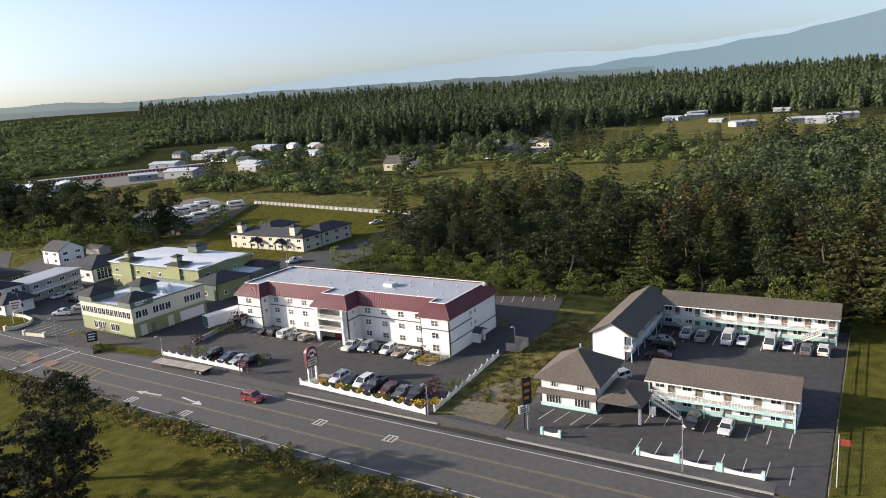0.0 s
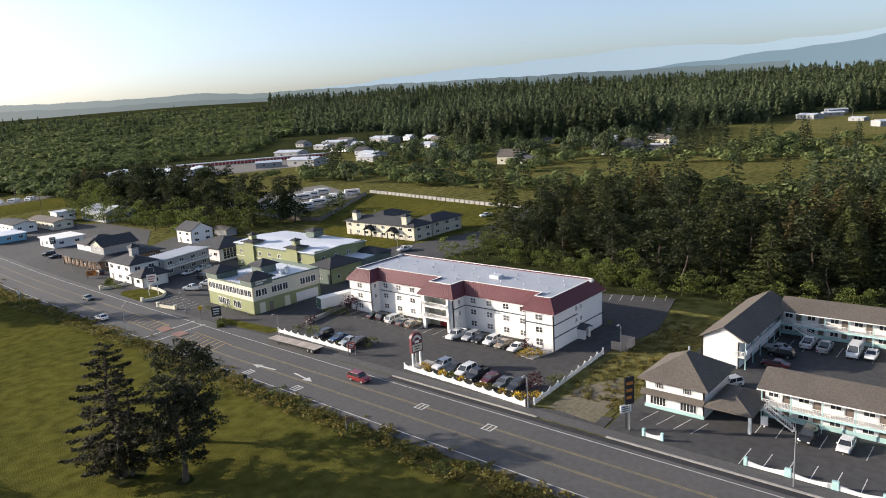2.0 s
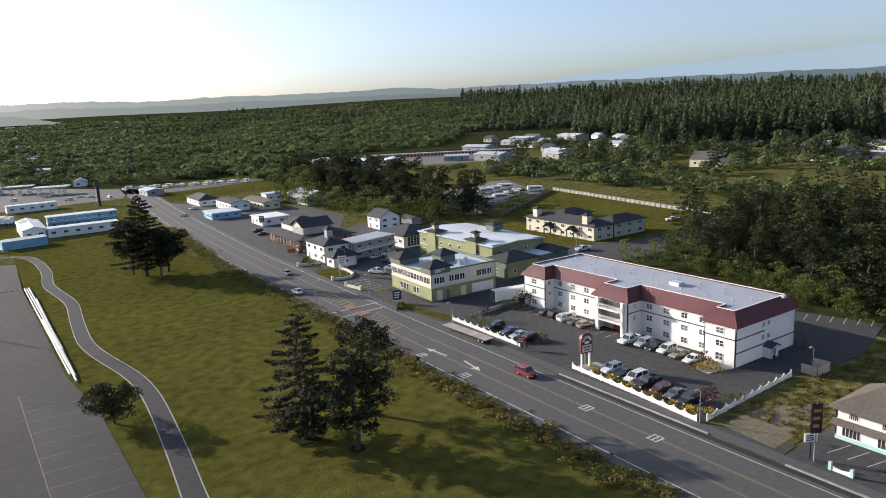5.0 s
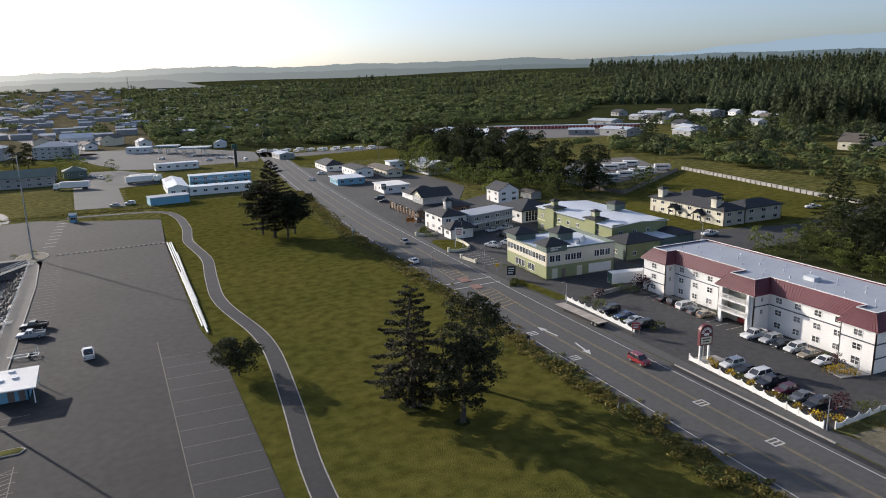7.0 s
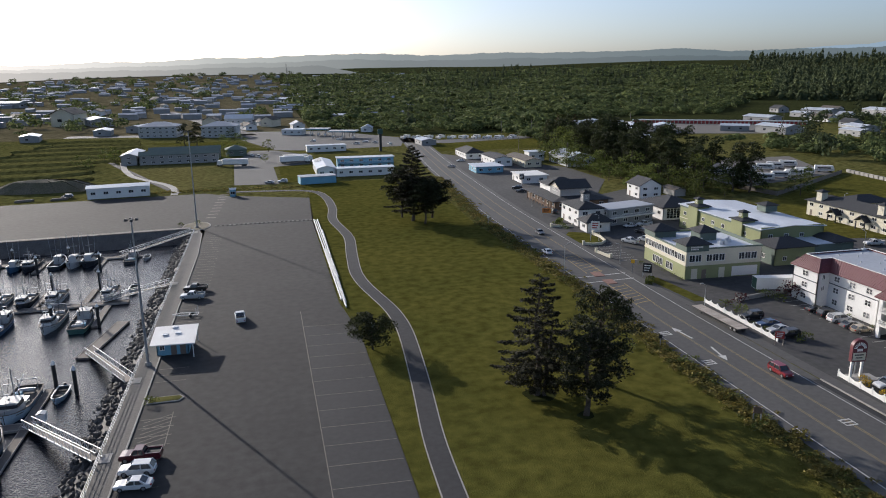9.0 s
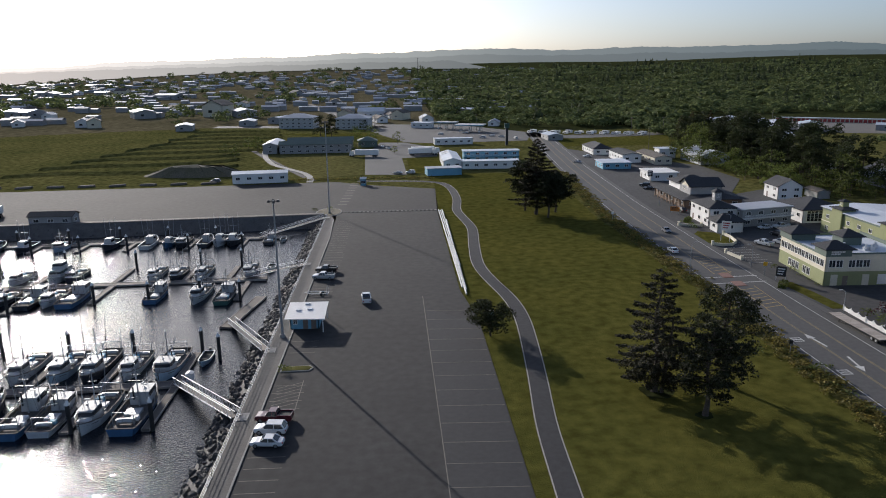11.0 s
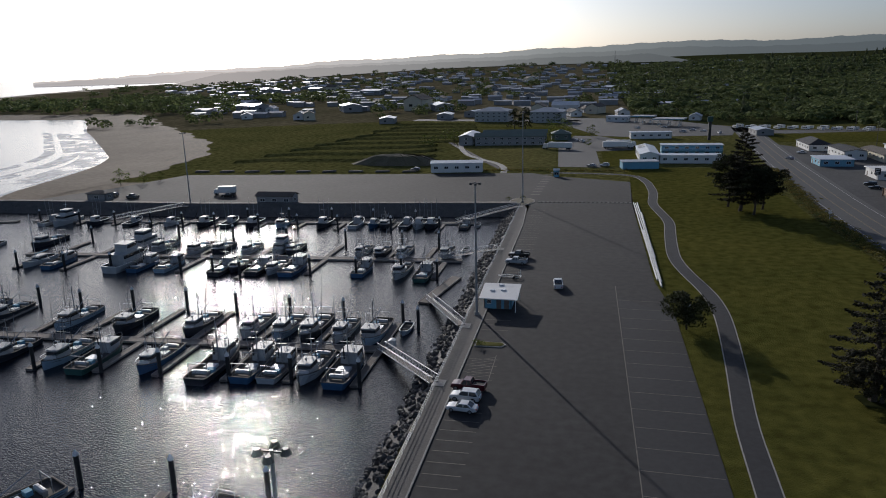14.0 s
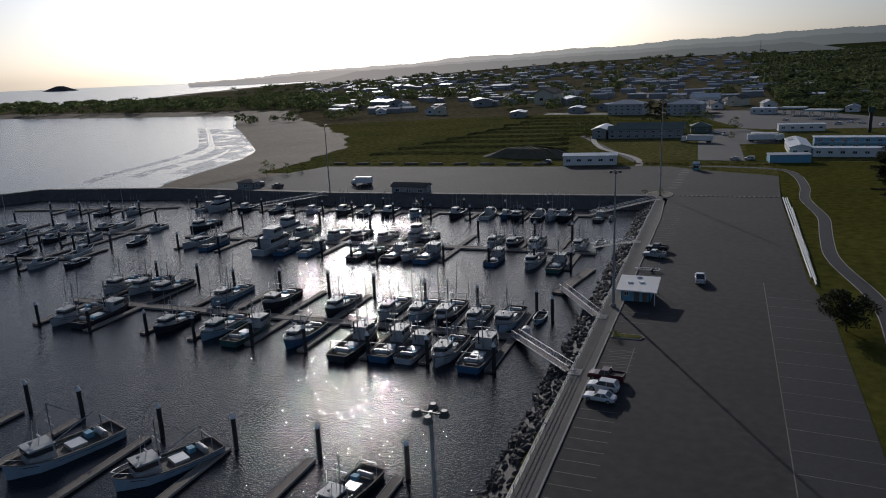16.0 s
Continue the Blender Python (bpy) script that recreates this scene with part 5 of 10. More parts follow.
COLORS = {"white": (0.72, 0.72, 0.71), "silver": (0.42, 0.43, 0.44), "grey": (0.13, 0.135, 0.14), "black": (0.018, 0.018, 0.02), "blue": (0.035, 0.07, 0.15),
          "red": (0.22, 0.015, 0.02), "maroon": (0.09, 0.012, 0.02), "tan": (0.30, 0.25, 0.18)}
CAR_SHAPES = {
    # length, width, bonnet height, roof height, cabin: foot front, top front, top rear, foot rear (from the nose)
    "sedan": (4.6, 1.8, 0.92, 1.42, 1.35, 2.05, 3.25, 4.05),
    "suv": (4.6, 1.86, 1.08, 1.72, 1.25, 1.85, 4.05, 4.5),
    "hatch": (4.2, 1.76, 0.95, 1.48, 1.15, 1.8, 3.55, 4.1),
    "pickup": (5.4, 1.95, 1.12, 1.82, 1.55, 2.05, 3.15, 3.45),
    "van": (5.4, 1.98, 1.2, 2.25, 0.75, 1.5, 5.15, 5.32),
    "minivan": (4.9, 1.9, 1.05, 1.75, 1.0, 1.8, 4.4, 4.8),
}
CAR_DONE = {}


def vehicle(kind, color, x, y, turn, group="parked cars", z=0.0, where="on dark asphalt"):
    """A parked vehicle; its nose points along +y before the turn."""
    key = (kind, color)
    place = pose(x, y, z, 0, 0, turn)
    if key in CAR_DONE:
        return copy_thing(CAR_DONE[key], place)
    L, W, hb, hr, c0, c1, c2, c3 = CAR_SHAPES[kind]
    names = {"sedan": "sedan", "suv": "sport utility car", "hatch": "hatchback", "pickup": "pickup truck", "van": "high-roofed van", "minivan": "minivan"}
    car = thing(kind if kind != "hatch" else "hatchback", f"{color} {names[kind]} parked {where}", "car" if kind != "pickup" else "truck", group=group)
    car.matrix_basis = place
    P = paint(color, COLORS[color])
    w = W / 2

    def ring(yy, half, zb, zt):
        k = 0.12
        return [(-half, yy, zb + k), (-half + k, yy, zb), (half - k, yy, zb), (half, yy, zb + k), (half, yy, zt - k * 0.8), (half - k, yy, zt), (-half + k, yy, zt), (-half, yy, zt - k * 0.8)]

    tail = hb if kind not in ("sedan",) else hb + 0.05
    if kind == "pickup":
        st = [(0, w * 0.86, 0.42, hb - 0.25), (0.18, w * 0.97, 0.32, hb - 0.08), (0.9, w, 0.30, hb), (c3, w, 0.30, hb), (L - 0.1, w, 0.34, hb), (L, w * 0.96, 0.45, hb - 0.06)]
    else:
        st = [(0, w * 0.80, 0.40, hb - 0.30), (0.15, w * 0.93, 0.30, hb - 0.14), (0.7, w, 0.26, hb - 0.04), (c0, w, 0.25, hb), (c3 - 0.1, w, 0.25, tail), (L - 0.15, w * 0.95, 0.32, tail - 0.05), (L, w * 0.86, 0.42, tail - 0.2)]
    body = Mesh().loft([ring(L / 2 - a, b, c, d) for a, b, c, d in st])
    top = w * 0.80
    # roof and pillars
    roof = [(-top, L / 2 - c1, hr), (top, L / 2 - c1, hr), (top, L / 2 - c2, hr), (-top, L / 2 - c2, hr)]
    body.add([(a, b, c - 0.07) for a, b, c in roof] + [(a * 0.96, b, c) for a, b, c in roof], [(3, 2, 1, 0), (4, 5, 6, 7), (0, 1, 5, 4), (1, 2, 6, 5), (2, 3, 7, 6), (3, 0, 4, 7)])
    for sx in (-1, 1):
        body.bar((sx * w * 0.93, L / 2 - c0, hb - 0.03), (sx * top, L / 2 - c1, hr - 0.04), 0.09)
        body.bar((sx * w * 0.93, L / 2 - c3 + 0.05, hb - 0.03), (sx * top, L / 2 - c2, hr - 0.04), 0.16)
        mid_ = (c1 + c2) / 2
        body.bar((sx * w * 0.945, L / 2 - mid_, hb - 0.03), (sx * (top + 0.005), L / 2 - mid_, hr - 0.04), 0.09)
        body.box(min(sx * w, sx * (w + 0.16)), L / 2 - c0 - 0.32, hb - 0.02, max(sx * w, sx * (w + 0.16)), L / 2 - c0 - 0.2, hb + 0.14)
    part("body", body, P, car)
    gl = w * 0.93
    g = Mesh().add([(-gl, L / 2 - c0, hb - 0.02), (gl, L / 2 - c0, hb - 0.02), (gl, L / 2 - c3, hb - 0.02), (-gl, L / 2 - c3, hb - 0.02)] + [(a * 0.985, b, hr - 0.05) for a, b, c in roof],
                   [(0, 1, 5, 4), (1, 2, 6, 5), (2, 3, 7, 6), (3, 0, 4, 7), (4, 5, 6, 7)])
    part("glasshouse", g, GLASS, car)
    if kind == "van":
        part("side_panel", Mesh().box(-gl - 0.02, L / 2 - c2, hb - 0.02, -top + 0.02, L / 2 - c1 - 0.9, hr - 0.1).box(top - 0.02, L / 2 - c2, hb - 0.02, gl + 0.02, L / 2 - c1 - 0.9, hr - 0.1), P, car)
    if kind == "pickup":
        part("cargo_bed", Mesh().box(-w * 0.85, -L / 2 + 0.12, hb - 0.01, w * 0.85, L / 2 - c3 - 0.1, hb + 0.012), RUBBER, car, "dark open cargo bed")
        part("bed_side", Mesh().box(-w, -L / 2 + 0.02, hb - 0.05, -w * 0.86, L / 2 - c3, hb + 0.22), P, car)
        part("bed_side", Mesh().box(w * 0.86, -L / 2 + 0.02, hb - 0.05, w, L / 2 - c3, hb + 0.22), P, car)
        part("tailgate", Mesh().box(-w * 0.86, -L / 2, hb - 0.3, w * 0.86, -L / 2 + 0.1, hb + 0.2), P, car)
    r = 0.33 if kind in ("sedan", "hatch") else 0.38
    if "tyre%s" % r not in WINDOWS:
        WINDOWS["tyre%s" % r] = (Mesh().tube((-0.11, 0, 0), (0.11, 0, 0), r, r, 14).data("tyre", RUBBER), Mesh().tube((-0.125, 0, 0), (0.125, 0, 0), r * 0.62, r * 0.62, 10).data("rim", CHROME))
    ty, ri = WINDOWS["tyre%s" % r]
    for sx in (-1, 1):
        for yy in (L / 2 - 0.85, -L / 2 + 0.95):
            wh = piece("wheel", ty, car, pose(sx * (w - 0.10), yy, r))
            piece("rim", ri, wh, Matrix())
        part("headlight", Mesh().box(min(sx * w * 0.45, sx * w * 0.83), L / 2 - 0.10, 0.58, max(sx * w * 0.45, sx * w * 0.83), L / 2 + 0.015, 0.74), LAMPGLASS, car)
        part("tail_light", Mesh().box(min(sx * w * 0.6, sx * w * 0.88), -L / 2 - 0.015, 0.66, max(sx * w * 0.6, sx * w * 0.88), -L / 2 + 0.1, 0.86), TAIL, car)
    part("bumper", Mesh().box(-w * 0.8, L / 2 - 0.08, 0.36, w * 0.8, L / 2 + 0.04, 0.52), RUBBER, car)
    CAR_DONE[key] = car
    return car

# ---------------------------------------------------------------- parked vehicles, place by place
IN, OUT = -90.0, 90.0     # nose inland, nose to the road
for k, c, x, y in (("sedan", "black", 109.6, 117.4), ("suv", "black", 109.8, 114.2), ("minivan", "white", 109.8, 111.2), ("sedan", "grey", 109.4, 107.6), ("hatch", "tan", 109.4, 105.0)):
    vehicle(k, c, x, y, IN, "cars along the hotel wall", where="against the hotel wall")
for k, c, x, y in (("pickup", "white", 108.4, 91.6), ("suv", "silver", 109.2, 88.3), ("sedan", "black", 109.2, 85.7), ("suv", "white", 109.4, 83.0), ("sedan", "tan", 109.2, 80.0), ("sedan", "white", 108.8, 76.6)):
    vehicle(k, c, x, y, OUT, "cars along the hotel wall", where="against the hotel wall")
for k, c, x, y in (("suv", "white", 93.8, 83.0), ("sedan", "black", 93.9, 80.2), ("minivan", "white", 94.0, 77.5), ("pickup", "black", 93.6, 74.6), ("hatch", "maroon", 93.3, 71.5), ("sedan", "grey", 93.2, 68.5), ("suv", "black", 93.0, 65.6)):
    vehicle(k, c, x, y, OUT, "cars behind the scalloped fence", where="behind the white fence")
for k, c, x, y in (("suv", "black", 94.0, 117.3), ("sedan", "blue", 94.2, 112.6), ("sedan", "silver", 94.0, 109.2), ("suv", "black", 93.8, 106.3)):
    vehicle(k, c, x, y, OUT, "cars behind the scalloped fence", where="behind the white fence")
for k, c, x, y, r in (("suv", "black", 100.4, 21.7, OUT), ("hatch", "white", 100.2, 17.0, OUT), ("sedan", "silver", 133.4, 35.0, 0), ("suv", "black", 130.6, 33.6, 0), ("sedan", "maroon", 125.1, 33.0, 0),
                      ("pickup", "white", 138.6, 31.0, IN), ("pickup", "silver", 137.6, 28.0, IN), ("van", "white", 137.4, 23.2, OUT), ("sedan", "white", 137.8, 20.6, OUT), ("van", "white", 137.4, 15.8, OUT),
                      ("hatch", "white", 138.0, 12.8, OUT), ("suv", "grey", 136.6, 9.7, IN), ("suv", "white", 137.2, 7.0, IN), ("suv", "white", 112.6, 36.6, 60)):
    vehicle(k, c, x, y, r, "cars in the motel court", where="in the motel court")
for k, c, x, y, r in (("sedan", "white", 111.8, 203.4, 100), ("pickup", "white", 117.4, 204.2, 100), ("suv", "black", 111.0, 194.2, 20), ("pickup", "white", 101.4, 183.6, 25), ("suv", "white", 107.0, 184.6, 25), ("suv", "white", 116.0, 197.0, 100),
                      ("sedan", "black", 113.2, 139.0, 85), ("suv", "black", 118.6, 137.6, 80), ("pickup", "silver", 133.5, 151.0, 75), ("pickup", "white", 231.9, 176.6, 60), ("pickup", "white", 167.4, 162.3, 80), ("sedan", "grey", 160, 168, 80),
                      ("suv", "black", 102.0, 286.0, 70), ("sedan", "black", 101.0, 278.0, 70), ("sedan", "white", 103, 385.0, 100), ("suv", "white", 105.0, 362.0, 100), ("sedan", "silver", 92.0, 362.0, 30), ("suv", "black", 96.6, 232.5, 10),
                      ("suv", "red", 80.9, 92.0, 180), ("sedan", "white", 73.2, 178.6, 0), ("sedan", "grey", 80.2, 202.5, 180)):
    vehicle(k, c, x, y, r, "cars by the restaurants", where="near the restaurants")
for k, c, x, y, r in (("pickup", "black", -20.0, 168.0, 80), ("pickup", "silver", -20.1, 161.8, 82), ("pickup", "white", -9.0, 144.0, 5), ("pickup", "maroon", -20.1, 90.0, 84), ("suv", "white", -20.0, 86.4, 84), ("sedan", "white", -19.9, 82.9, 84),
                      ("pickup", "black", -142, 245, 100), ("suv", "grey", -192, 243, 100), ("pickup", "grey", -181, 240, 80), ("sedan", "silver", -2, 334, 70), ("suv", "grey", -70, 318, 90), ("suv", "grey", -84, 318, 90)):
    vehicle(k, c, x, y, r, "vehicles at the harbour", where="in the harbour car park")
def box_truck(x, y, turn):
    t_ = thing("box_truck", "white box truck with a flatbed trailer on asphalt", "truck", x, y, 0, turn)
    part("cab", Mesh().loft([[(-1.1, a, b), (1.1, a, b), (1.1, a, c), (-1.1, a, c)] for a, b, c in ((4.4, 0.6, 1.5), (3.9, 0.6, 2.4), (2.7, 0.6, 2.5))]), WHITE, t_)
    part("cargo_box", Mesh().box(-1.25, -4.2, 1.0, 1.25, 2.6, 3.5), WHITE, t_)
    for yy in (3.5, -2.2, -3.3):
        for sx in (-1, 1):
            part("wheel", Mesh().tube((sx * 0.85, yy, 0.5), (sx * 1.15, yy, 0.5), 0.5, 0.5, 12), RUBBER, t_)


box_truck(-146, 250, 100)
trailer = thing("flatbed_trailer", "long flatbed trailer with a bleached plank deck at the roadside", "trailer", 86.4, 117.6, 0, 2)
part("deck_frame", Mesh().box(-1.2, -7.6, 0.85, 1.2, 7.6, 1.02), DARKSTEEL, trailer)
plank = Mesh().box(-1.22, -0.12, 1.02, 1.22, 0.12, 1.10).data("plank", PALEWOOD)
for k in range(58):
    piece("plank", plank, trailer, pose(0, -7.45 + k * 0.26, 0))
for yy in (-5.2, -6.4):
    for sx in (-1, 1):
        w_ = part("wheel", Mesh().tube((sx * 0.75, yy, 0.48), (sx * 1.12, yy, 0.48), 0.48, 0.48, 12), RUBBER, trailer)
        part("rim", Mesh().tube((sx * 1.0, yy, 0.48), (sx * 1.14, yy, 0.48), 0.25, 0.25, 10), CHROME, w_)
part("landing_leg", Mesh().box(-0.9, 4.6, 0, -0.75, 4.75, 0.85).box(0.75, 4.6, 0, 0.9, 4.75, 0.85), DARKSTEEL, trailer)
semi = thing("box_trailer", "white box trailer with a large plain lettered panel", "trailer", 110.6, 131.6, 0, 78)
part("cargo_box", Mesh().box(-1.25, -5, 1.0, 1.25, 5, 3.7), WHITE, semi)
part("door_panel", Mesh().box(-1.1, 5.0, 1.1, 1.1, 5.05, 3.6), SIGNGREEN, semi)
m = Mesh()
for k in range(7):
    m.box(1.25, -2.9 + k * 0.85, 2.1, 1.29, -2.3 + k * 0.85, 2.7)
part("lettering", m, SIGNBLACK, semi, "plain dark lettering bars")
for yy in (-3.2, -4.2):
    for sx in (-1, 1):
        part("wheel", Mesh().tube((sx * 0.8, yy, 0.5), (sx * 1.15, yy, 0.5), 0.5, 0.5, 12), RUBBER, semi)
part("leg", Mesh().box(-0.9, 3.0, 0, -0.7, 3.2, 1.0).box(0.7, 3.0, 0, 0.9, 3.2, 1.0), DARKSTEEL, semi)

RV = thing("motor_home", "white motor home with dark windows in the caravan park", "motor home", 214, 288, 0, 60, group="caravans")
part("body", Mesh().loft([[(-1.25, a, 0.6), (1.25, a, 0.6), (1.25, a, c), (-1.25, a, c)] for a, c in ((4.3, 1.8), (3.7, 3.1), (-4.2, 3.2), (-4.3, 3.0))]), WHITE, RV)
part("window_band", Mesh().box(-1.27, -3.2, 1.7, -1.2, 2.8, 2.4).box(1.2, -3.2, 1.7, 1.27, 2.8, 2.4).box(-1.0, 3.95, 1.7, 1.0, 4.05, 2.5), GLASS, RV)
part("stripe", Mesh().box(-1.275, -4.1, 1.1, -1.25, 3.7, 1.35).box(1.25, -4.1, 1.1, 1.275, 3.7, 1.35), GREYWALL, RV)
for yy in (2.9, -2.4):
    for sx in (-1, 1):
        part("wheel", Mesh().tube((sx * 0.9, yy, 0.42), (sx * 1.2, yy, 0.42), 0.42, 0.42, 10), RUBBER, RV)
r_ = random.Random(5)
for k in range(13):
    copy_thing(RV, pose(206 + (k % 6) * 11 + r_.uniform(-2, 2), 274 + (k // 6) * 22 + (k % 6) * 3.5, 0, 0, 0, r_.choice((55, 65, 150, 240))))
for k in range(20):
    copy_thing(RV, pose(97 + 4.2 * k, 530 - 1.5 * k + (k % 2) * 8, 0, 0, 0, 20 + 6 * (k % 3)) @ Matrix.Scale((0.62, 0.75, 0.66)[k % 3], 4))

# ---------------------------------------------------------------- docks
DOCK_Z = WATER_Z + 0.45


def dock(label, spine, fingers, width=2.2):
    """A floating dock: a main walk from a to b, and fingers (x, y from, y to)."""
    (ax, ay), (bx, by) = spine
    d_ = thing("floating_dock", label, "dock", group="floating docks")
    mm = Mesh()
    a, b = Vector((ax, ay, DOCK_Z - 0.25)), Vector((bx, by, DOCK_Z - 0.25))
    mm.bar(a, b, width, 0.5)
    part("main_walk", mm, WOOD, d_, "weathered timber walkway")
    for x, y0, y1 in fingers:
        f_ = part("finger", Mesh().box(x - 0.6, min(y0, y1), DOCK_Z - 0.45, x + 0.6, max(y0, y1), DOCK_Z - 0.02), WOOD, d_)
        part("edge_board", Mesh().box(x - 0.68, min(y0, y1), DOCK_Z - 0.3, x - 0.6, max(y0, y1), DOCK_Z + 0.03).box(x + 0.6, min(y0, y1), DOCK_Z - 0.3, x + 0.68, max(y0, y1), DOCK_Z + 0.03), PALEWOOD, f_)
    mm = Mesh()
    for sgn in (-1, 1):
        off = Vector((0, sgn * (width / 2 + 0.05), 0.12)) if abs(bx - ax) > abs(by - ay) else Vector((sgn * (width / 2 + 0.05), 0, 0.12))
        mm.bar(a + off, b + off, 0.12, 0.4)
    part("edge_board", mm, PALEWOOD, d_)
    return d_


pile_shaft = Mesh().tube((0, 0, -6.5), (0, 0, 1.5), 0.36, 0.33, 10).data("shaft", PILE)
pile_cap = Mesh().tube((0, 0, 1.5), (0, 0, 1.65), 0.41, 0.41, 10).tube((0, 0, 1.65), (0, 0, 2.35), 0.41, 0.02, 10).data("cap", WHITE)


def pile(x, y, tall=1.0):
    p_ = thing("mooring_pile", "dark round mooring pile with a white pointed cap", "pile", x, y, tall - 1.0, group="mooring piles")
    piece("shaft", pile_shaft, p_, Matrix())
    piece("cap", pile_cap, p_, Matrix())


S1 = [(-40.3, 109, 94.0), (-52.4, 107, 94.0), (-63.4, 107, 93), (-76.5, 107, 93), (-88.3, 107, 93), (-101.2, 107, 92), (-113.2, 107, 92), (-126.5, 106, 90), (-141, 106, 90)]
N1 = [(-40.6, 109, 124), (-53.4, 109, 124), (-65.6, 109, 124.5), (-78.9, 109, 126), (-90.8, 109, 126), (-103.5, 109, 125), (-114.5, 109, 122), (-127, 108, 124), (-140, 108, 124)]
dock("long weathered timber dock with short finger piers", ((-146, 105.5), (-38.5, 110.2)), S1 + N1)
S2 = [(-40.2, 171, 156), (-49.9, 171, 158), (-61.3, 170, 156), (-73.8, 170, 156), (-90.3, 170, 150), (-99.5, 169, 153), (-109.4, 169, 154), (-129.4, 168, 153), (-143, 168, 152), (-158, 167, 152)]
N2 = [(-46, 172, 186), (-57, 171, 186), (-74.4, 171, 186), (-94, 170, 188), (-112.3, 170, 189), (-131.7, 170, 190), (-143, 169, 192), (-157, 168, 182)]
dock("middle timber dock crowded with fishing boats", ((-166, 166.5), (-36, 173.2)), S2 + N2)
N3 = [(x, 217, 206) for x in (-50, -66, -84, -98, -112, -128, -140, -152, -166, -180, -196)]
dock("timber dock under the rock wall", ((-200, 209), (-38, 219.6)), N3)
dock("timber dock at the far side of the basin", ((-262, 150), (-184, 168.5)), [(-190, 166, 150), (-200, 164, 148), (-212, 161, 146), (-224, 158, 143), (-193, 167, 180), (-206, 164, 178), (-219, 161, 175), (-234, 157, 172), (-248, 153, 168)], 1.8)
dock("far timber dock with small boats", ((-240, 122), (-176, 137)), [(-180, 136, 147), (-192, 133, 144), (-204, 130, 142), (-186, 134, 122), (-199, 131, 119), (-214, 128, 116)], 1.8)
dock("timber dock behind the rock arm", ((-275, 190), (-206, 208)), [(-214, 205, 196), (-226, 202, 193), (-238, 199, 190), (-250, 196, 187)], 1.8)
dock("near timber dock with large fishing boats", ((-118, 36), (-36, 38)), [(-106.6, 37, 59.5), (-80.4, 37, 59), (-67.2, 37, 60), (-54.2, 37, 61), (-41.2, 37, 60.5), (-95, 37, 60)])
for x, y0, y1 in S1 + N1:
    pile(x + 0.95, y1 + (0.6 if y1 > y0 else -0.6) * 0 + 0.4)
for x, y0, y1 in S2 + N2:
    pile(x + 0.95, y1 + 0.4)
for x, y0, y1 in N3:
    pile(x + 0.95, y1 + 0.2)
for x, y in ((-106.4, 60.2), (-95.9, 60.9), (-79.5, 60), (-67.0, 60.6), (-54.2, 61.6), (-41.1, 61.2), (-190, 149), (-200, 147), (-212, 145), (-224, 142), (-193, 181), (-206, 179), (-219, 176), (-234, 173), (-248, 169), (-180, 148),
             (-192, 145), (-204, 143), (-186, 121), (-199, 118), (-214, 115), (-214, 195), (-226, 192), (-238, 189), (-250, 186), (-36.5, 121), (-60, 216), (-75, 217), (-90, 217.5), (-105, 216), (-120, 215)):
    pile(x + 0.9, y)

# ---------------------------------------------------------------- boats
HULLS = {}


def semi_trailer(x, y, turn, label):
    t_ = thing("semi_truck", label, "truck", x, y, 0, turn, group="trucks in the truck park")
    part("box_body", Mesh().box(-1.28, -7.0, 1.15, 1.28, 6.4, 4.05), WHITE, t_)
    part("chassis", Mesh().box(-0.5, -6.6, 0.75, 0.5, 9.6, 1.13), DARKSTEEL, t_)
    cab = part("cab", Mesh().add([(-1.2, 7.0, 0.7), (1.2, 7.0, 0.7), (1.2, 9.8, 0.7), (-1.2, 9.8, 0.7), (-1.2, 7.0, 3.5), (1.2, 7.0, 3.5), (1.1, 9.2, 3.2), (-1.1, 9.2, 3.2)], [(0, 1, 5, 4), (1, 2, 6, 5), (2, 3, 7, 6), (3, 0, 4, 7), (4, 5, 6, 7)]), WHITE, t_)
    part("windscreen", Mesh().bar((-1.0, 9.62, 2.5), (1.0, 9.62, 2.5), 0.1, 0.8), GLASS, cab)
    for yy in (-5.6, -4.3, 7.4, 9.0):
        for sx in (-1, 1):
            part("wheel", Mesh().tube((sx * 0.85, yy, 0.5), (sx * 1.25, yy, 0.5), 0.5, 0.5, 12), RUBBER, t_)
    return t_


semi_trailer(11.0, 407, -85, "white semi-truck with a long box trailer")
semi_trailer(13.0, 414, -85, "white semi-truck with a dark-lettered box trailer")
semi_trailer(-20.0, 403.5, 80, "red-cabbed truck with a flat white load")
for k, c, x, y, r in (("suv", "white", 58, 500, 70), ("sedan", "white", 66, 512, 75), ("sedan", "white", 72, 505, 70), ("suv", "white", 30, 530, 40), ("pickup", "white", -8, 440, 20), ("sedan", "white", -12, 450, 15), ("suv", "white", 80, 490, 10), ("sedan", "white", 49, 536, 70), ("suv", "white", 4.0, 335, 80)):
    vehicle(k, c, x, y, r, "cars near the crossroads", where="near the crossroads")


def hull_paint(name, color):
    if name not in HULLS:
        HULLS[name] = mat(name + "_hull_paint", color, 0.45, [c * 0.72 for c in color], 0.5, 0.6, 0.08)
    return HULLS[name]


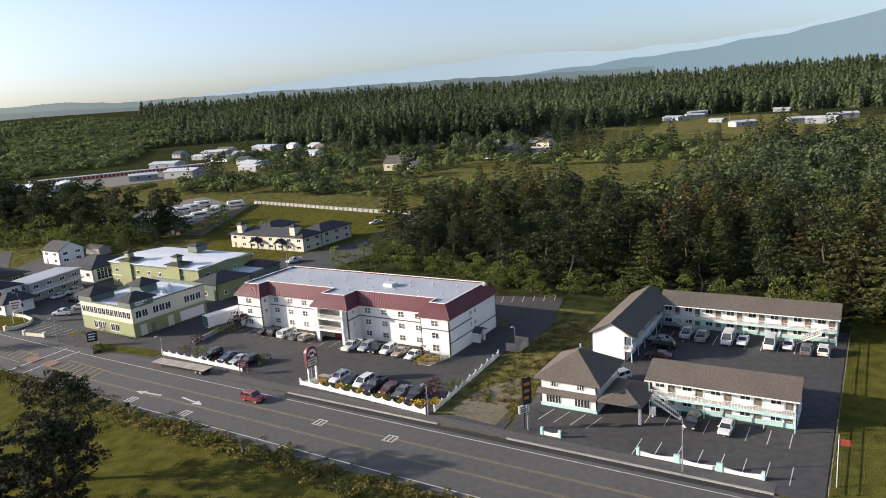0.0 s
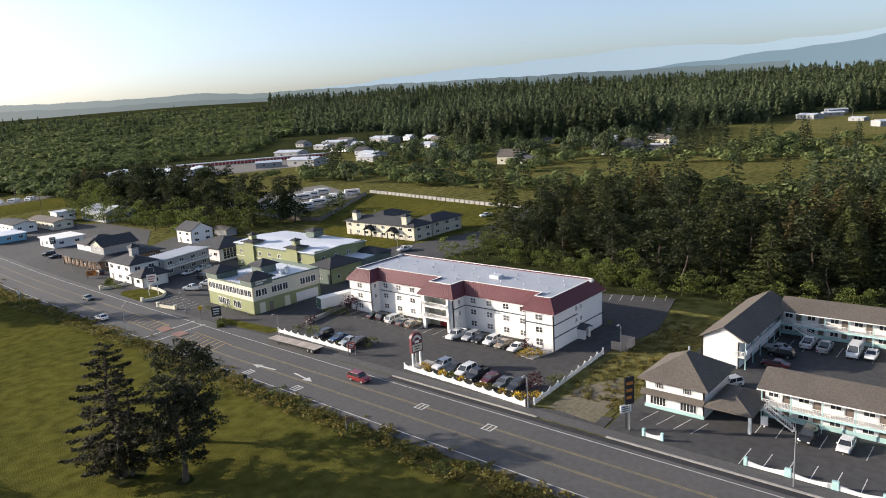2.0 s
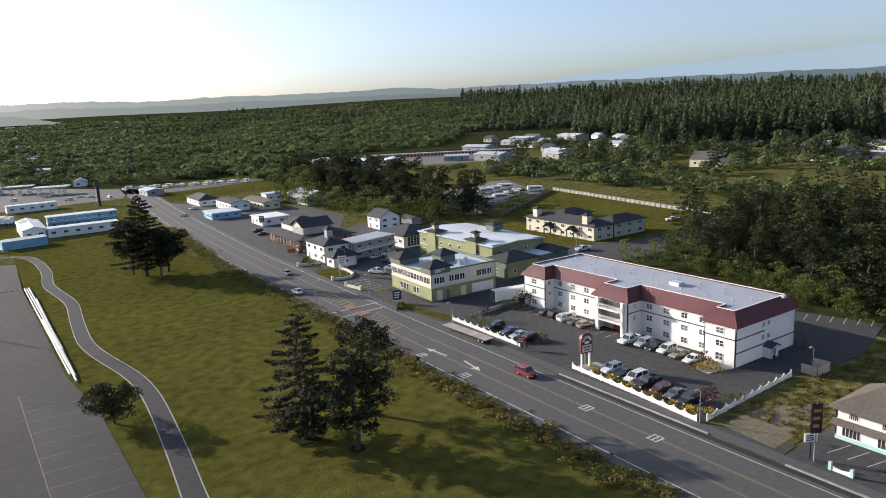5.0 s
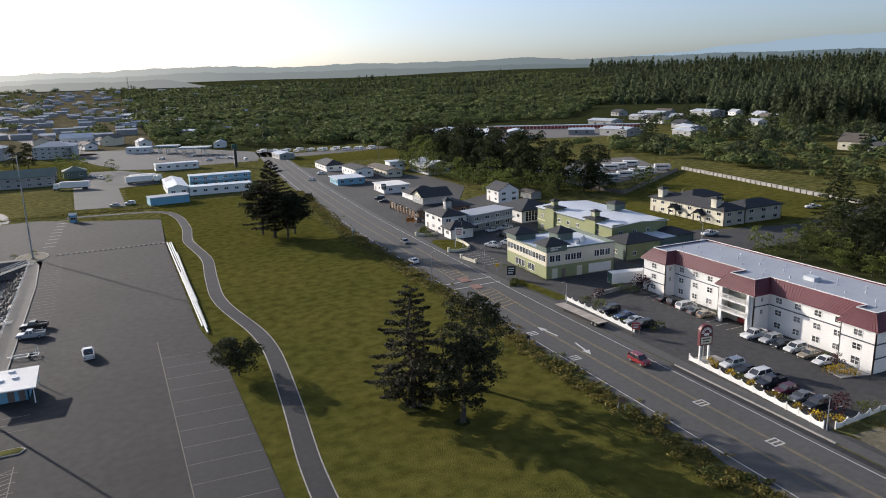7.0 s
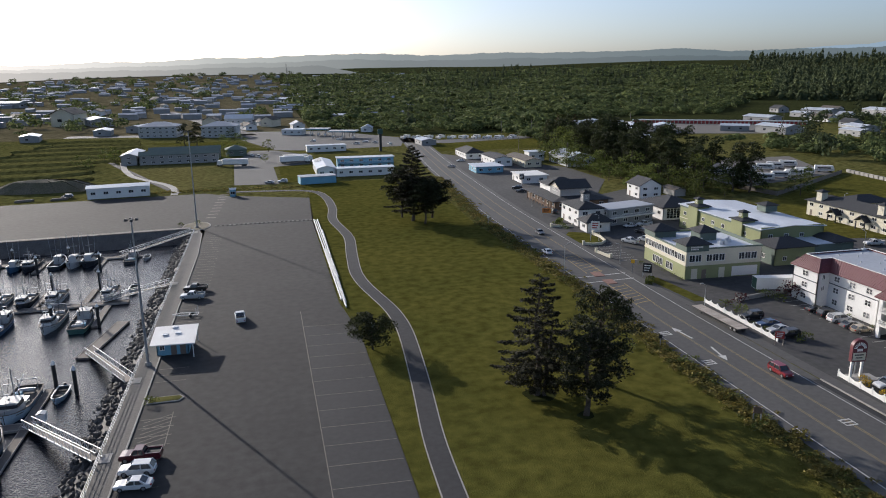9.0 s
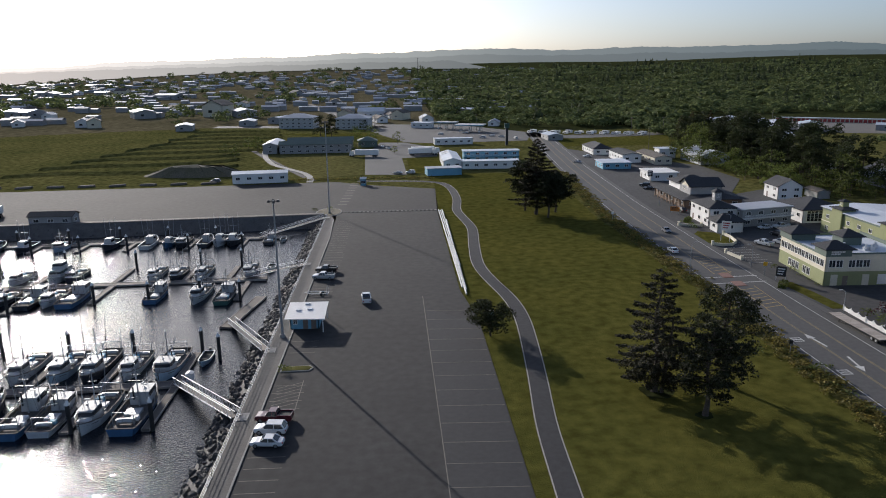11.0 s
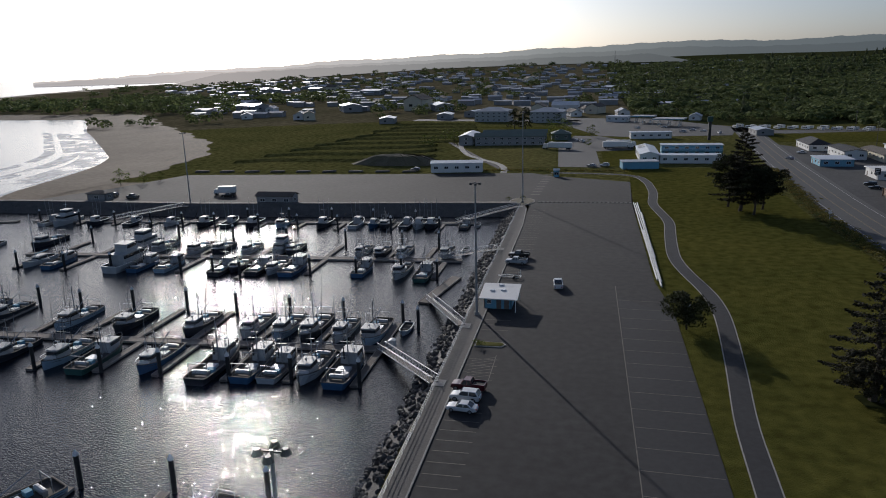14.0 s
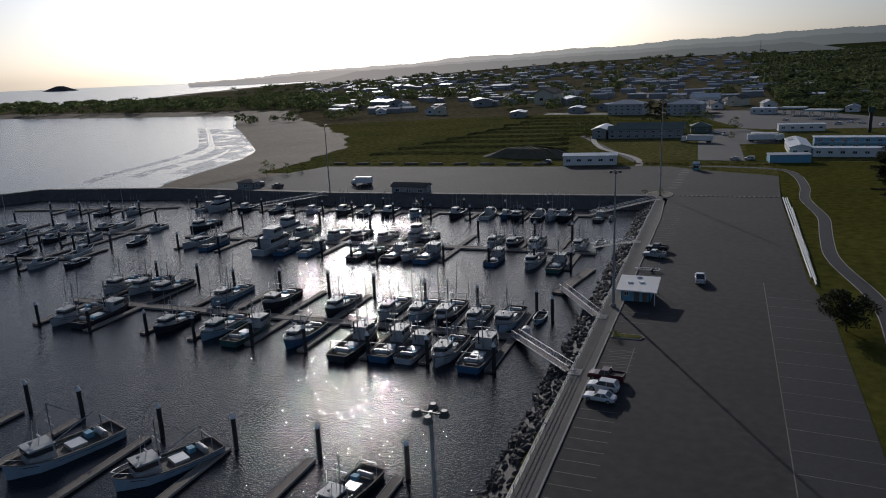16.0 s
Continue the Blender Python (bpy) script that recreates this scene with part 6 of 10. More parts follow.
HULL_COLORS = {"white": (0.52, 0.53, 0.53), "blue": (0.06, 0.14, 0.26), "dark": (0.03, 0.035, 0.045), "pale_blue": (0.36, 0.47, 0.56), "green": (0.05, 0.13, 0.11), "rust": (0.16, 0.06, 0.04)}
DECKPAINT = mat("worn_deck", (0.13, 0.115, 0.10), 0.8, (0.06, 0.055, 0.05), 0.8, 0.7, 0.2)
BOAT_DONE = {}
WORDS = {"fisher": "fishing boat with a forward wheelhouse and mast", "troller": "wooden troller with tall trolling poles", "crabber": "broad crab boat with an open working deck",
         "yacht": "cabin cruiser with two decks", "sail": "sailing boat with a bare mast", "skiff": "small open skiff", "small": "small fishing boat with a low wheelhouse"}


def boat(kind, color, x, y, turn, size=1.0, group="moored boats"):
    """A moored boat; its bow points along +y before the turn."""
    key = (kind, color)
    place = pose(x, y, WATER_Z, 0, 0, turn) @ Matrix.Scale(size, 4)
    if key in BOAT_DONE:
        return copy_thing(BOAT_DONE[key], place)
    L = {"fisher": 13.0, "troller": 13.5, "crabber": 14.0, "yacht": 13.0, "sail": 11.0, "skiff": 6.0, "small": 9.0}[kind]
    W = {"fisher": 4.2, "troller": 3.9, "crabber": 4.8, "yacht": 4.2, "sail": 3.2, "skiff": 2.1, "small": 3.2}[kind]
    fb = {"fisher": 1.1, "troller": 1.0, "crabber": 1.15, "yacht": 1.3, "sail": 1.0, "skiff": 0.6, "small": 0.9}[kind]
    b = thing("fishing_boat" if kind in ("fisher", "troller", "crabber", "small") else {"yacht": "cabin_cruiser", "sail": "sailing_boat", "skiff": "skiff"}[kind],
              f"{color.replace('_', ' ')} hulled {WORDS[kind]}", "boat", group=group)
    b.matrix_basis = place
    H = hull_paint(color, HULL_COLORS[color])
    half = [(-0.5, 0.80, 1.0), (-0.46, 0.90, 1.0), (-0.3, 0.98, 0.96), (-0.1, 1.0, 0.97), (0.1, 0.97, 1.05), (0.25, 0.86, 1.2), (0.38, 0.60, 1.45), (0.46, 0.30, 1.65), (0.5, 0.03, 1.8)]
    rings, deck, cap = [], [], []
    for s, k, sh in half:
        yy, hw, top = s * L, W / 2 * k, fb * sh
        low = hw * (0.82 if s < 0.3 else 0.55)
        rings.append([(-hw, yy, top), (-low, yy - (0.02 * L if s > 0.4 else 0), -0.15), (-low * 0.4, yy - (0.04 * L if s > 0.4 else 0), -0.6), (low * 0.4, yy - (0.04 * L if s > 0.4 else 0), -0.6), (low, yy - (0.02 * L if s > 0.4 else 0), -0.15), (hw, yy, top)])
        deck.append((hw * 0.93, yy, top - 0.42 if kind != "skiff" else 0.15))
        cap.append((hw, yy, top))
    hull = Mesh()
    hull.add(sum(rings, []), [(6 * j + i, 6 * j + 6 + i, 6 * j + 7 + i, 6 * j + i + 1) for j in range(len(rings) - 1) for i in range(5)] + [(0, 1, 2, 3, 4, 5)])
    part("hull", hull, H, b)
    dk = Mesh()
    dk.add([(s_ * p[0], p[1], p[2]) for p in deck for s_ in (-1, 1)], [(2 * j, 2 * j + 1, 2 * j + 3, 2 * j + 2) for j in range(len(deck) - 1)])
    part("deck", dk, DECKPAINT, b)
    gw, bw = Mesh(), Mesh()
    loop = [(-1, p) for p in cap[::-1]] + [(1, p) for p in cap]
    k_ = len(loop)
    # one continuous rail cap and one inner lining, from bow to stern and back
    gw.add([(s_ * max(0.0, p[0] - o_), p[1] + (0.2 * (o_ > 0.1) if p is cap[0] else 0), p[2] + z_) for s_, p in loop for o_, z_ in ((-0.04, -0.02), (-0.04, 0.08), (0.17, 0.08), (0.17, -0.02))],
           [(4 * j + i, 4 * j + (i + 1) % 4, 4 * j + 4 + (i + 1) % 4, 4 * j + 4 + i) for j in range(k_ - 1) for i in range(4)])
    bw.add([(s_ * max(0.0, p[0] - 0.12), p[1] + (0.12 if p is cap[0] else 0), p[2] + z_) for s_, p in loop for z_ in (0, -0.45)],
           [(2 * j, 2 * j + 1, 2 * j + 3, 2 * j + 2) for j in range(k_ - 1)])
    part("gunwale", gw, WOOD if kind in ("fisher", "troller", "crabber") else WHITE, b)
    part("bulwark", bw, DECKPAINT, b)
    if kind == "skiff":
        for s in (-0.3, 0.0, 0.2):
            part("thwart", Mesh().box(-0.9, s * L, 0.35, 0.9, s * L + 0.3, 0.42), WOOD, b)
        part("outboard", Mesh().box(-0.2, -L / 2 - 0.35, 0.2, 0.2, -L / 2, 1.0), DARKSTEEL, b)
        BOAT_DONE[key] = b
        return b
    if kind == "small":
        cab = part("wheelhouse", Mesh().add([(-0.9, -0.4, 0.5), (0.9, -0.4, 0.5), (0.8, 2.2, 0.5), (-0.8, 2.2, 0.5), (-0.8, -0.3, 2.3), (0.8, -0.3, 2.3), (0.7, 1.8, 2.3), (-0.7, 1.8, 2.3)],
                                            [(0, 1, 5, 4), (1, 2, 6, 5), (2, 3, 7, 6), (3, 0, 4, 7), (4, 5, 6, 7)]), HOUSEWHITE, b)
        part("window_band", Mesh().box(-0.88, 0.0, 1.5, 0.88, 1.75, 2.0), GLASS, cab)
        part("mast", Mesh().tube((0, -0.5, 0.5), (0, -0.5, 6.4), 0.07, 0.04, 6).bar((-0.8, -0.5, 4.0), (0.8, -0.5, 4.0), 0.05).tube((-1.0, -0.3, 0.6), (-1.3, -0.6, 7.0), 0.04, 0.03, 5).tube((1.0, -0.3, 0.6), (1.3, -0.6, 7.0), 0.04, 0.03, 5), STEEL, b)
        BOAT_DONE[key] = b
        return b

    def house(y0, y1, w0, w1, z0, z1, nm="wheelhouse", rake=0.35):
        h_ = part(nm, Mesh().add([(-w0, y0, z0), (w0, y0, z0), (w0 * 0.9, y1, z0), (-w0 * 0.9, y1, z0), (-w1, y0 + 0.1, z1), (w1, y0 + 0.1, z1), (w1 * 0.88, y1 - rake, z1), (-w1 * 0.88, y1 - rake, z1)],
                                 [(0, 1, 5, 4), (1, 2, 6, 5), (2, 3, 7, 6), (3, 0, 4, 7), (4, 5, 6, 7)]), HOUSEWHITE, b)
        part("house_roof", Mesh().box(-w1 - 0.15, y0 - 0.1, z1, w1 + 0.15, y1 - rake + 0.25, z1 + 0.09), HOUSEWHITE, h_)
        hz0, hz1 = z1 - 0.85, z1 - 0.25
        # one band of glass round both sides and the front
        ya, yb, xa, xb = y0 + 0.35, y1 - rake * 0.55, w0 * 0.95, w0 * 0.865
        run = [(-xa, ya), (-xb, yb), (xb, yb), (xa, ya)]
        pane = Mesh().add([(x_ * g_, y_ + (0.04 if g_ > 1 and y_ == yb else 0), z_) for x_, y_ in run for g_, z_ in ((1.03, hz0), (1.03, hz1), (0.9, hz1), (0.9, hz0))],
                          [(4 * j + i, 4 * j + (i + 1) % 4, 4 * j + 4 + (i + 1) % 4, 4 * j + 4 + i) for j in range(3) for i in range(4)] + [(3, 2, 1, 0), (12, 13, 14, 15)])
        part("window_band", pane, GLASS, h_)
        return h_

    dz = fb * 1.0 - 0.42
    if kind == "yacht":
        house(-4.0, 3.6, 1.75, 1.55, dz, dz + 2.1, rake=1.2)
        house(-2.2, 1.6, 1.4, 1.25, dz + 2.15, dz + 3.8, "flybridge", rake=0.8)
        part("mast", Mesh().tube((0, -0.5, dz + 3.8), (0, -0.7, dz + 6.6), 0.07, 0.04, 6).bar((-0.9, -0.6, dz + 5.4), (0.9, -0.6, dz + 5.4), 0.06), WHITE, b)
    elif kind == "sail":
        house(-2.2, 1.6, 1.1, 0.95, dz + 0.2, dz + 1.3, "coachroof", rake=0.8)
        part("mast", Mesh().tube((0, 0.8, dz), (0, 0.8, dz + 12.5), 0.10, 0.06, 8), ALU, b)
        part("boom", Mesh().tube((0, 0.7, dz + 2.0), (0, -3.8, dz + 2.1), 0.12, 0.12, 6), BLUEWALL, b)
        rg = Mesh()
        for tip in ((0, 5.2, 1.6), (0, -5.2, 1.0), (1.5, 0.6, 1.0), (-1.5, 0.6, 1.0)):
            rg.tube((0, 0.8, dz + 12.4), tip, 0.02, 0.02, 4)
        part("rigging", rg, DARKSTEEL, b)
    else:
        if kind == "crabber":
            house(1.4, 4.6, 1.55, 1.4, dz, dz + 2.15)
            hy = 1.4
            part("hold_hatch", Mesh().box(-1.1, -2.4, dz, 1.1, -0.4, dz + 0.45), ALU, b)
        else:
            house(0.8, 4.3, 1.2, 1.05, dz + 0.05, dz + 2.1)
            hy = 0.8
            part("hold_hatch", Mesh().box(-0.8, -2.6, dz, 0.8, -1.0, dz + 0.4), WHITE, b)
            part("trunk_cabin", Mesh().box(-0.9, 4.2, dz + 0.2, 0.9, 5.2, dz + 1.1), WHITE, b)
        top = dz + 2.2
        part("mast", Mesh().tube((0, hy - 0.3, dz), (0, hy - 0.3, top + 4.8), 0.13, 0.07, 8).bar((-1.3, hy - 0.3, top + 2.0), (1.3, hy - 0.3, top + 2.0), 0.08).bar((-0.7, hy - 0.3, top + 3.0), (0.7, hy - 0.3, top + 3.0), 0.06), STEEL, b)
        part("boom", Mesh().tube((0, hy - 0.3, dz + 1.6), (0, -4.2, dz + 3.6), 0.08, 0.06, 6), STEEL, b)
        part("radar", Mesh().tube((0.5, hy + 1.0, top), (0.5, hy + 1.0, top + 0.7), 0.05, 0.05, 6).box(0.05, hy + 0.92, top + 0.7, 0.95, hy + 1.08, top + 0.82), WHITE, b)
        part("exhaust_pipe", Mesh().tube((-0.8, hy - 0.1, dz + 1.0), (-0.8, hy - 0.1, top + 0.9), 0.12, 0.12, 8), DARKSTEEL, b)
        if kind != "crabber":
            pl = 10.5 if kind == "troller" else 8.0
            for sx in (-1, 1):
                part("trolling_pole", Mesh().tube((sx * 1.6, hy + 0.2, dz + 0.5), (sx * 2.0, hy - 0.6, dz + pl), 0.06, 0.035, 6), DARKSTEEL if kind == "troller" else STEEL, b)
        rg = Mesh()
        for tip in ((0, 6.3, fb * 1.7), (0, -6.0, 1.6), (1.7, hy - 1.0, 1.1), (-1.7, hy - 1.0, 1.1)):
            rg.tube((0, hy - 0.3, top + 4.6), tip, 0.022, 0.022, 4)
        part("rigging", rg, DARKSTEEL, b)
        for sx, up_ in ((-0.75, 3.4), (0.85, 2.7)):
            part("antenna", Mesh().tube((sx, hy + 1.6, top), (sx * 1.15, hy + 1.3, top + up_), 0.03, 0.018, 5), WHITE, b)
        part("searchlight", Mesh().tube((0, hy + 2.2, top), (0, hy + 2.2, top + 0.35), 0.05, 0.05, 6).tube((0, hy + 2.05, top + 0.45), (0, hy + 2.4, top + 0.45), 0.16, 0.18, 8), STEEL, b)
        part("stern_gear", Mesh().tube((-1.1, -4.6, dz + 0.5), (1.1, -4.6, dz + 0.5), 0.42, 0.42, 10).box(-1.3, -4.9, dz, -1.1, -4.3, dz + 0.8).box(1.1, -4.9, dz, 1.3, -4.3, dz + 0.8), STEEL, b)
        part("fish_box", Mesh().box(0.4, -3.9, dz, 1.5, -3.0, dz + 0.7), BLUEWALL if color != "blue" else WHITE, b)
        arch = Mesh().tube((-1.5, -5.4, dz), (-1.5, -5.4, dz + 2.2), 0.06, 0.06, 6).tube((1.5, -5.4, dz), (1.5, -5.4, dz + 2.2), 0.06, 0.06, 6).tube((-1.5, -5.4, dz + 2.2), (1.5, -5.4, dz + 2.2), 0.06, 0.06, 6)
        part("gantry", arch, STEEL, b)
    # one bent rail round the bow, its ends turned down to the deck
    bend = [(sx * (W / 2 * k - 0.1) if k > 0.05 else 0.0, s * L, fb * sh + 0.75) for sx, run in ((-1, half[4:]), (1, half[4:-1][::-1])) for s, k, sh in run]
    bend = [(bend[0][0], bend[0][1] - 0.1, bend[0][2] - 0.75)] + bend + [(bend[-1][0], bend[-1][1] - 0.1, bend[-1][2] - 0.75)]
    rail = Mesh().loft([[(x_ - 0.03, y_, z_ - 0.03), (x_ + 0.03, y_, z_ - 0.03), (x_ + 0.03, y_, z_ + 0.03), (x_ - 0.03, y_, z_ + 0.03)] for x_, y_, z_ in bend])
    part("bow_rail", rail, STEEL, b)
    BOAT_DONE[key] = b
    return b


SOUTH, NORTH = 180.0, 0.0
for k, c, x, y, r, s in (("fisher", "dark", -128.9, 118.0, SOUTH, 1.0), ("troller", "pale_blue", -110.8, 117.4, SOUTH, 1.05), ("crabber", "dark", -97.2, 117.5, SOUTH, 0.95), ("fisher", "dark", -81.4, 117.4, SOUTH, 1.0), ("fisher", "white", -69.4, 118.2, SOUTH, 1.0),
                         ("fisher", "pale_blue", -62.4, 118.2, SOUTH, 1.05), ("troller", "dark", -56.6, 118.5, SOUTH, 1.1), ("fisher", "white", -50.2, 118.2, SOUTH, 0.95), ("crabber", "pale_blue", -43.7, 118.0, SOUTH, 1.0), ("skiff", "pale_blue", -38.2, 121.0, SOUTH, 1.1),
                         ("troller", "white", -136.5, 119.0, SOUTH, 1.05), ("crabber", "white", -143.5, 118.0, SOUTH, 1.0)):
    boat(k, c, x, y, r, s)
for k, c, x, y, r, s in (("troller", "pale_blue", -98.6, 99.4, SOUTH, 1.0), ("crabber", "green", -91.6, 98.6, NORTH, 1.0), ("fisher", "blue", -79.8, 99.6, SOUTH, 1.0), ("troller", "dark", -67.7, 99.0, NORTH, 1.1), ("fisher", "blue", -60.4, 99.8, NORTH, 1.1),
                         ("crabber", "white", -55.8, 99.6, NORTH, 0.9), ("fisher", "white", -49.6, 100.0, SOUTH, 1.05), ("crabber", "blue", -43.6, 100.2, NORTH, 1.05), ("crabber", "dark", -130.2, 98.5, NORTH, 1.1), ("troller", "white", -136.6, 97.4, SOUTH, 1.0), ("fisher", "dark", -110.4, 98.6, SOUTH, 0.95)):
    boat(k, c, x, y, r, s)
for k, c, x, y, r, s in (("yacht", "white", -134.6, 177, SOUTH, 1.2), ("fisher", "white", -128.4, 178, SOUTH, 1.0), ("crabber", "white", -116, 177, SOUTH, 0.95), ("fisher", "dark", -109, 178, SOUTH, 0.95), ("fisher", "white", -100, 178, SOUTH, 0.9), ("yacht", "white", -90.5, 179, SOUTH, 0.8),
                         ("fisher", "dark", -86.5, 179, SOUTH, 0.9), ("fisher", "white", -65.8, 179, SOUTH, 0.9), ("fisher", "dark", -60, 178.4, SOUTH, 0.9), ("troller", "white", -53.6, 179, SOUTH, 0.95), ("fisher", "white", -41.6, 180, SOUTH, 0.9), ("skiff", "white", -36.6, 183, SOUTH, 1.1), ("troller", "dark", -170, 180, SOUTH, 1.0)):
    boat(k, c, x, y, r, s)
for k, c, x, y, r, s in (("sail", "white", -154, 158.6, SOUTH, 1.1), ("fisher", "blue", -146.6, 158.8, NORTH, 1.0), ("yacht", "white", -126, 160, NORTH, 1.15), ("fisher", "blue", -120.4, 159, NORTH, 1.0), ("fisher", "pale_blue", -112.6, 159.6, NORTH, 0.95), ("crabber", "dark", -96.4, 158.6, NORTH, 1.0), ("fisher", "dark", -93.2, 160.5, SOUTH, 0.8),
                         ("crabber", "dark", -86.6, 160, NORTH, 1.0), ("fisher", "white", -82.2, 160, SOUTH, 0.9), ("crabber", "blue", -77.2, 161, NORTH, 1.0), ("fisher", "blue", -58.4, 161.6, NORTH, 0.95), ("troller", "white", -47.0, 161.0, SOUTH, 1.0), ("crabber", "green", -40.6, 159.5, NORTH, 0.9)):
    boat(k, c, x - (1.6 if x < -50 else 2.6), y, r, s)
for i, (k, c, x) in enumerate((("fisher", "dark", -160), ("fisher", "white", -145.5), ("troller", "dark", -133), ("fisher", "dark", -124), ("crabber", "pale_blue", -104.8), ("fisher", "dark", -90.5), ("fisher", "white", -79), ("fisher", "blue", -73), ("crabber", "dark", -69),
                               ("troller", "dark", -62), ("fisher", "white", -57.6), ("fisher", "dark", -53.6), ("crabber", "dark", -42.4), ("skiff", "white", -38.4), ("yacht", "white", -186), ("fisher", "white", -191.5), ("fisher", "dark", -174), ("troller", "dark", -115.5))):
    boat("small" if k in ("fisher", "troller") else k, c, x, 209.5 + (x + 120) * 0.055 + 2.2, SOUTH if i % 3 else NORTH, (1.1 if k in ("fisher", "troller") else 0.78) + 0.05 * (i % 3))
for i, (x, y) in enumerate(((-230, 158), (-223, 165), (-207, 170), (-201, 173), (-187, 174), (-206, 137), (-187, 128), (-186, 141), (-177, 131), (-217, 168), (-219, 196), (-231, 193), (-244, 190), (-198, 156), (-212, 153), (-228, 150), (-196, 124), (-178.7, 156.4), (-243, 162), (-208, 123))):
    boat(("small", "small", "small", "sail", "small")[i % 5], ("white", "white", "dark")[i % 3], x + 2.2, y, (SOUTH, NORTH)[i % 2] + 8, 0.85 + 0.06 * (i % 4))
boat("crabber", "pale_blue", -88.3, 51.8, 162, 1.12, "large boats at the near dock")
boat("crabber", "pale_blue", -71.4, 53.4, 155, 1.02, "large boats at the near dock")
boat("crabber", "dark", -45.6, 55.0, 172, 0.9, "large boats at the near dock")

# ---------------------------------------------------------------- plants
def quads(c, out, size, rg, flat=0.5, shape=0.6):
    """Small leaf plates at the points c, turned loosely along out."""
    k = len(c)
    a = out + rg.normal(0, 0.45, (k, 3))
    a /= np.linalg.norm(a, axis=1, keepdims=True) + 1e-9
    b = np.cross(a, np.array([0, 0, 1.0]) * flat + rg.normal(0, 0.6, (k, 3)))
    b /= np.linalg.norm(b, axis=1, keepdims=True) + 1e-9
    s = np.asarray(size).reshape(-1, 1)
    v = np.stack([c - a * s * 0.5, c + b * s * shape * 0.5, c + a * s * 0.6, c - b * s * shape * 0.5], 1)
    return v.reshape(-1, 3), np.arange(4 * k).reshape(k, 4)


def conifer_leaves(h, r, rg, step=0.75, bare=0.1, n=7, leaf=0.7, power=0.75, per=6, wild=0.25):
    pts, outs, sz = [], [], []
    z = bare * h
    while z < h * 0.985:
        f = 1 - (z - bare * h) / (h * (1 - bare))
        rad = r * f ** power * (0.55 + 0.45 * min(1, (z / h - bare) / 0.08 + 0.4))
        for _ in range(max(3, int(n * (0.5 + 0.7 * f)))):
            an = rg.uniform(0, 2 * math.pi)
            ln = rad * rg.uniform(1 - wild * 1.6, 1 + wild)
            d = np.array([math.cos(an), math.sin(an), 0])
            k = max(2, int(per * ln / max(r, 0.1)) + 1)
            t = np.linspace(0.25, 1, k)
            p = d * (t * ln)[:, None] + np.array([0, 0, 1.0]) * (z + 0.25 * ln * t * 0.4 - 0.32 * ln * t ** 2)[:, None]
            for _ in range(2):
                pts.append(p + rg.normal(0, 0.16 * leaf + 0.05 * ln, p.shape))
                outs.append(np.tile(d * 1.0 + [0, 0, -0.35], (k, 1)))
                sz.append(leaf * (1.15 - 0.45 * t) * rg.uniform(0.7, 1.3, k))
        z += step * (0.6 + 0.5 * f)
    return np.concatenate(pts), np.concatenate(outs), np.concatenate(sz)


def shell_leaves(centers, radii, count, leaf, rg):
    """Leaf plates over lumpy clumps."""
    pts, outs, sz = [], [], []
    for c, r in zip(centers, radii):
        k = max(6, int(count * (np.mean(r) ** 2)))
        d = rg.normal(0, 1, (k, 3))
        d /= np.linalg.norm(d, axis=1, keepdims=True)
        d[:, 2] = np.where(d[:, 2] < -0.5, -d[:, 2], d[:, 2])
        lump = 1 + 0.22 * np.sin(d[:, 0] * 5 + c[0]) * np.cos(d[:, 1] * 6 + c[1])
        pts.append(np.asarray(c) + d * np.asarray(r) * (lump * rg.uniform(0.72, 1.06, k))[:, None])
        outs.append(d + rg.normal(0, 0.5, d.shape))
        sz.append(leaf * rg.uniform(0.6, 1.4, k))
    return np.concatenate(pts), np.concatenate(outs), np.concatenate(sz)


def tree(name, label, h, r, rg, leaves, material, trunk_r=0.3, limbs=(), group="", trunk_to=0.92, lean=(0, 0)):
    t_ = thing(name, label, "tree" if "bush" not in name and "shrub" not in name else "bush", group=group)
    mm = Mesh()
    prev = Vector((0, 0, -0.2))
    for k in range(1, 6):
        q = Vector((lean[0] * k / 5 + rg.normal(0, 0.015 * h) * (k < 5), lean[1] * k / 5 + rg.normal(0, 0.015 * h) * (k < 5), h * trunk_to * k / 5))
        mm.tube(prev, q, trunk_r * (1.15 - 0.2 * k), trunk_r * (0.95 - 0.18 * k) + 0.02, 7)
        prev = q
    for a, b, rad in limbs:
        mm.tube(a, b, rad, rad * 0.35, 5)
    part("trunk", mm, BARK, t_)
    v, f = quads(*leaves, rg)
    part("crown", np_mesh("crown", v, f, material), material, t_)
    return t_


def spread_tree(name, label, h, r, rg, clumps, leaf, material, count=26, group="", base=0.35, trunk_r=0.25):
    """A broad crown of clumps on limbs."""
    cs, rs, limbs = [], [], []
    for k in range(clumps):
        an, f = rg.uniform(0, 2 * math.pi), rg.uniform(0, 1) ** 0.6
        z = h * (base + (1 - base) * rg.uniform(0.05, 0.92))
        u = (z / h - base) / (1 - base)
        wide = r * (0.35 + 0.75 * math.sin(math.pi * min(1, 0.25 + 0.75 * u)) ** 0.8)
        c = np.array([math.cos(an) * f * wide, math.sin(an) * f * wide, z])
        s = r * rg.uniform(0.22, 0.42)
        cs.append(c)
        rs.append(np.array([s, s, s * 0.72]))
        limbs.append((Vector((0, 0, max(h * 0.18, z * 0.55))), Vector(c), trunk_r * 0.35))
    if trunk_r < 0.19:
        limbs = ()
    return tree(name, label, h, r, rg, shell_leaves(cs, rs, count, leaf, rg), material, trunk_r, limbs, group, trunk_to=0.7)


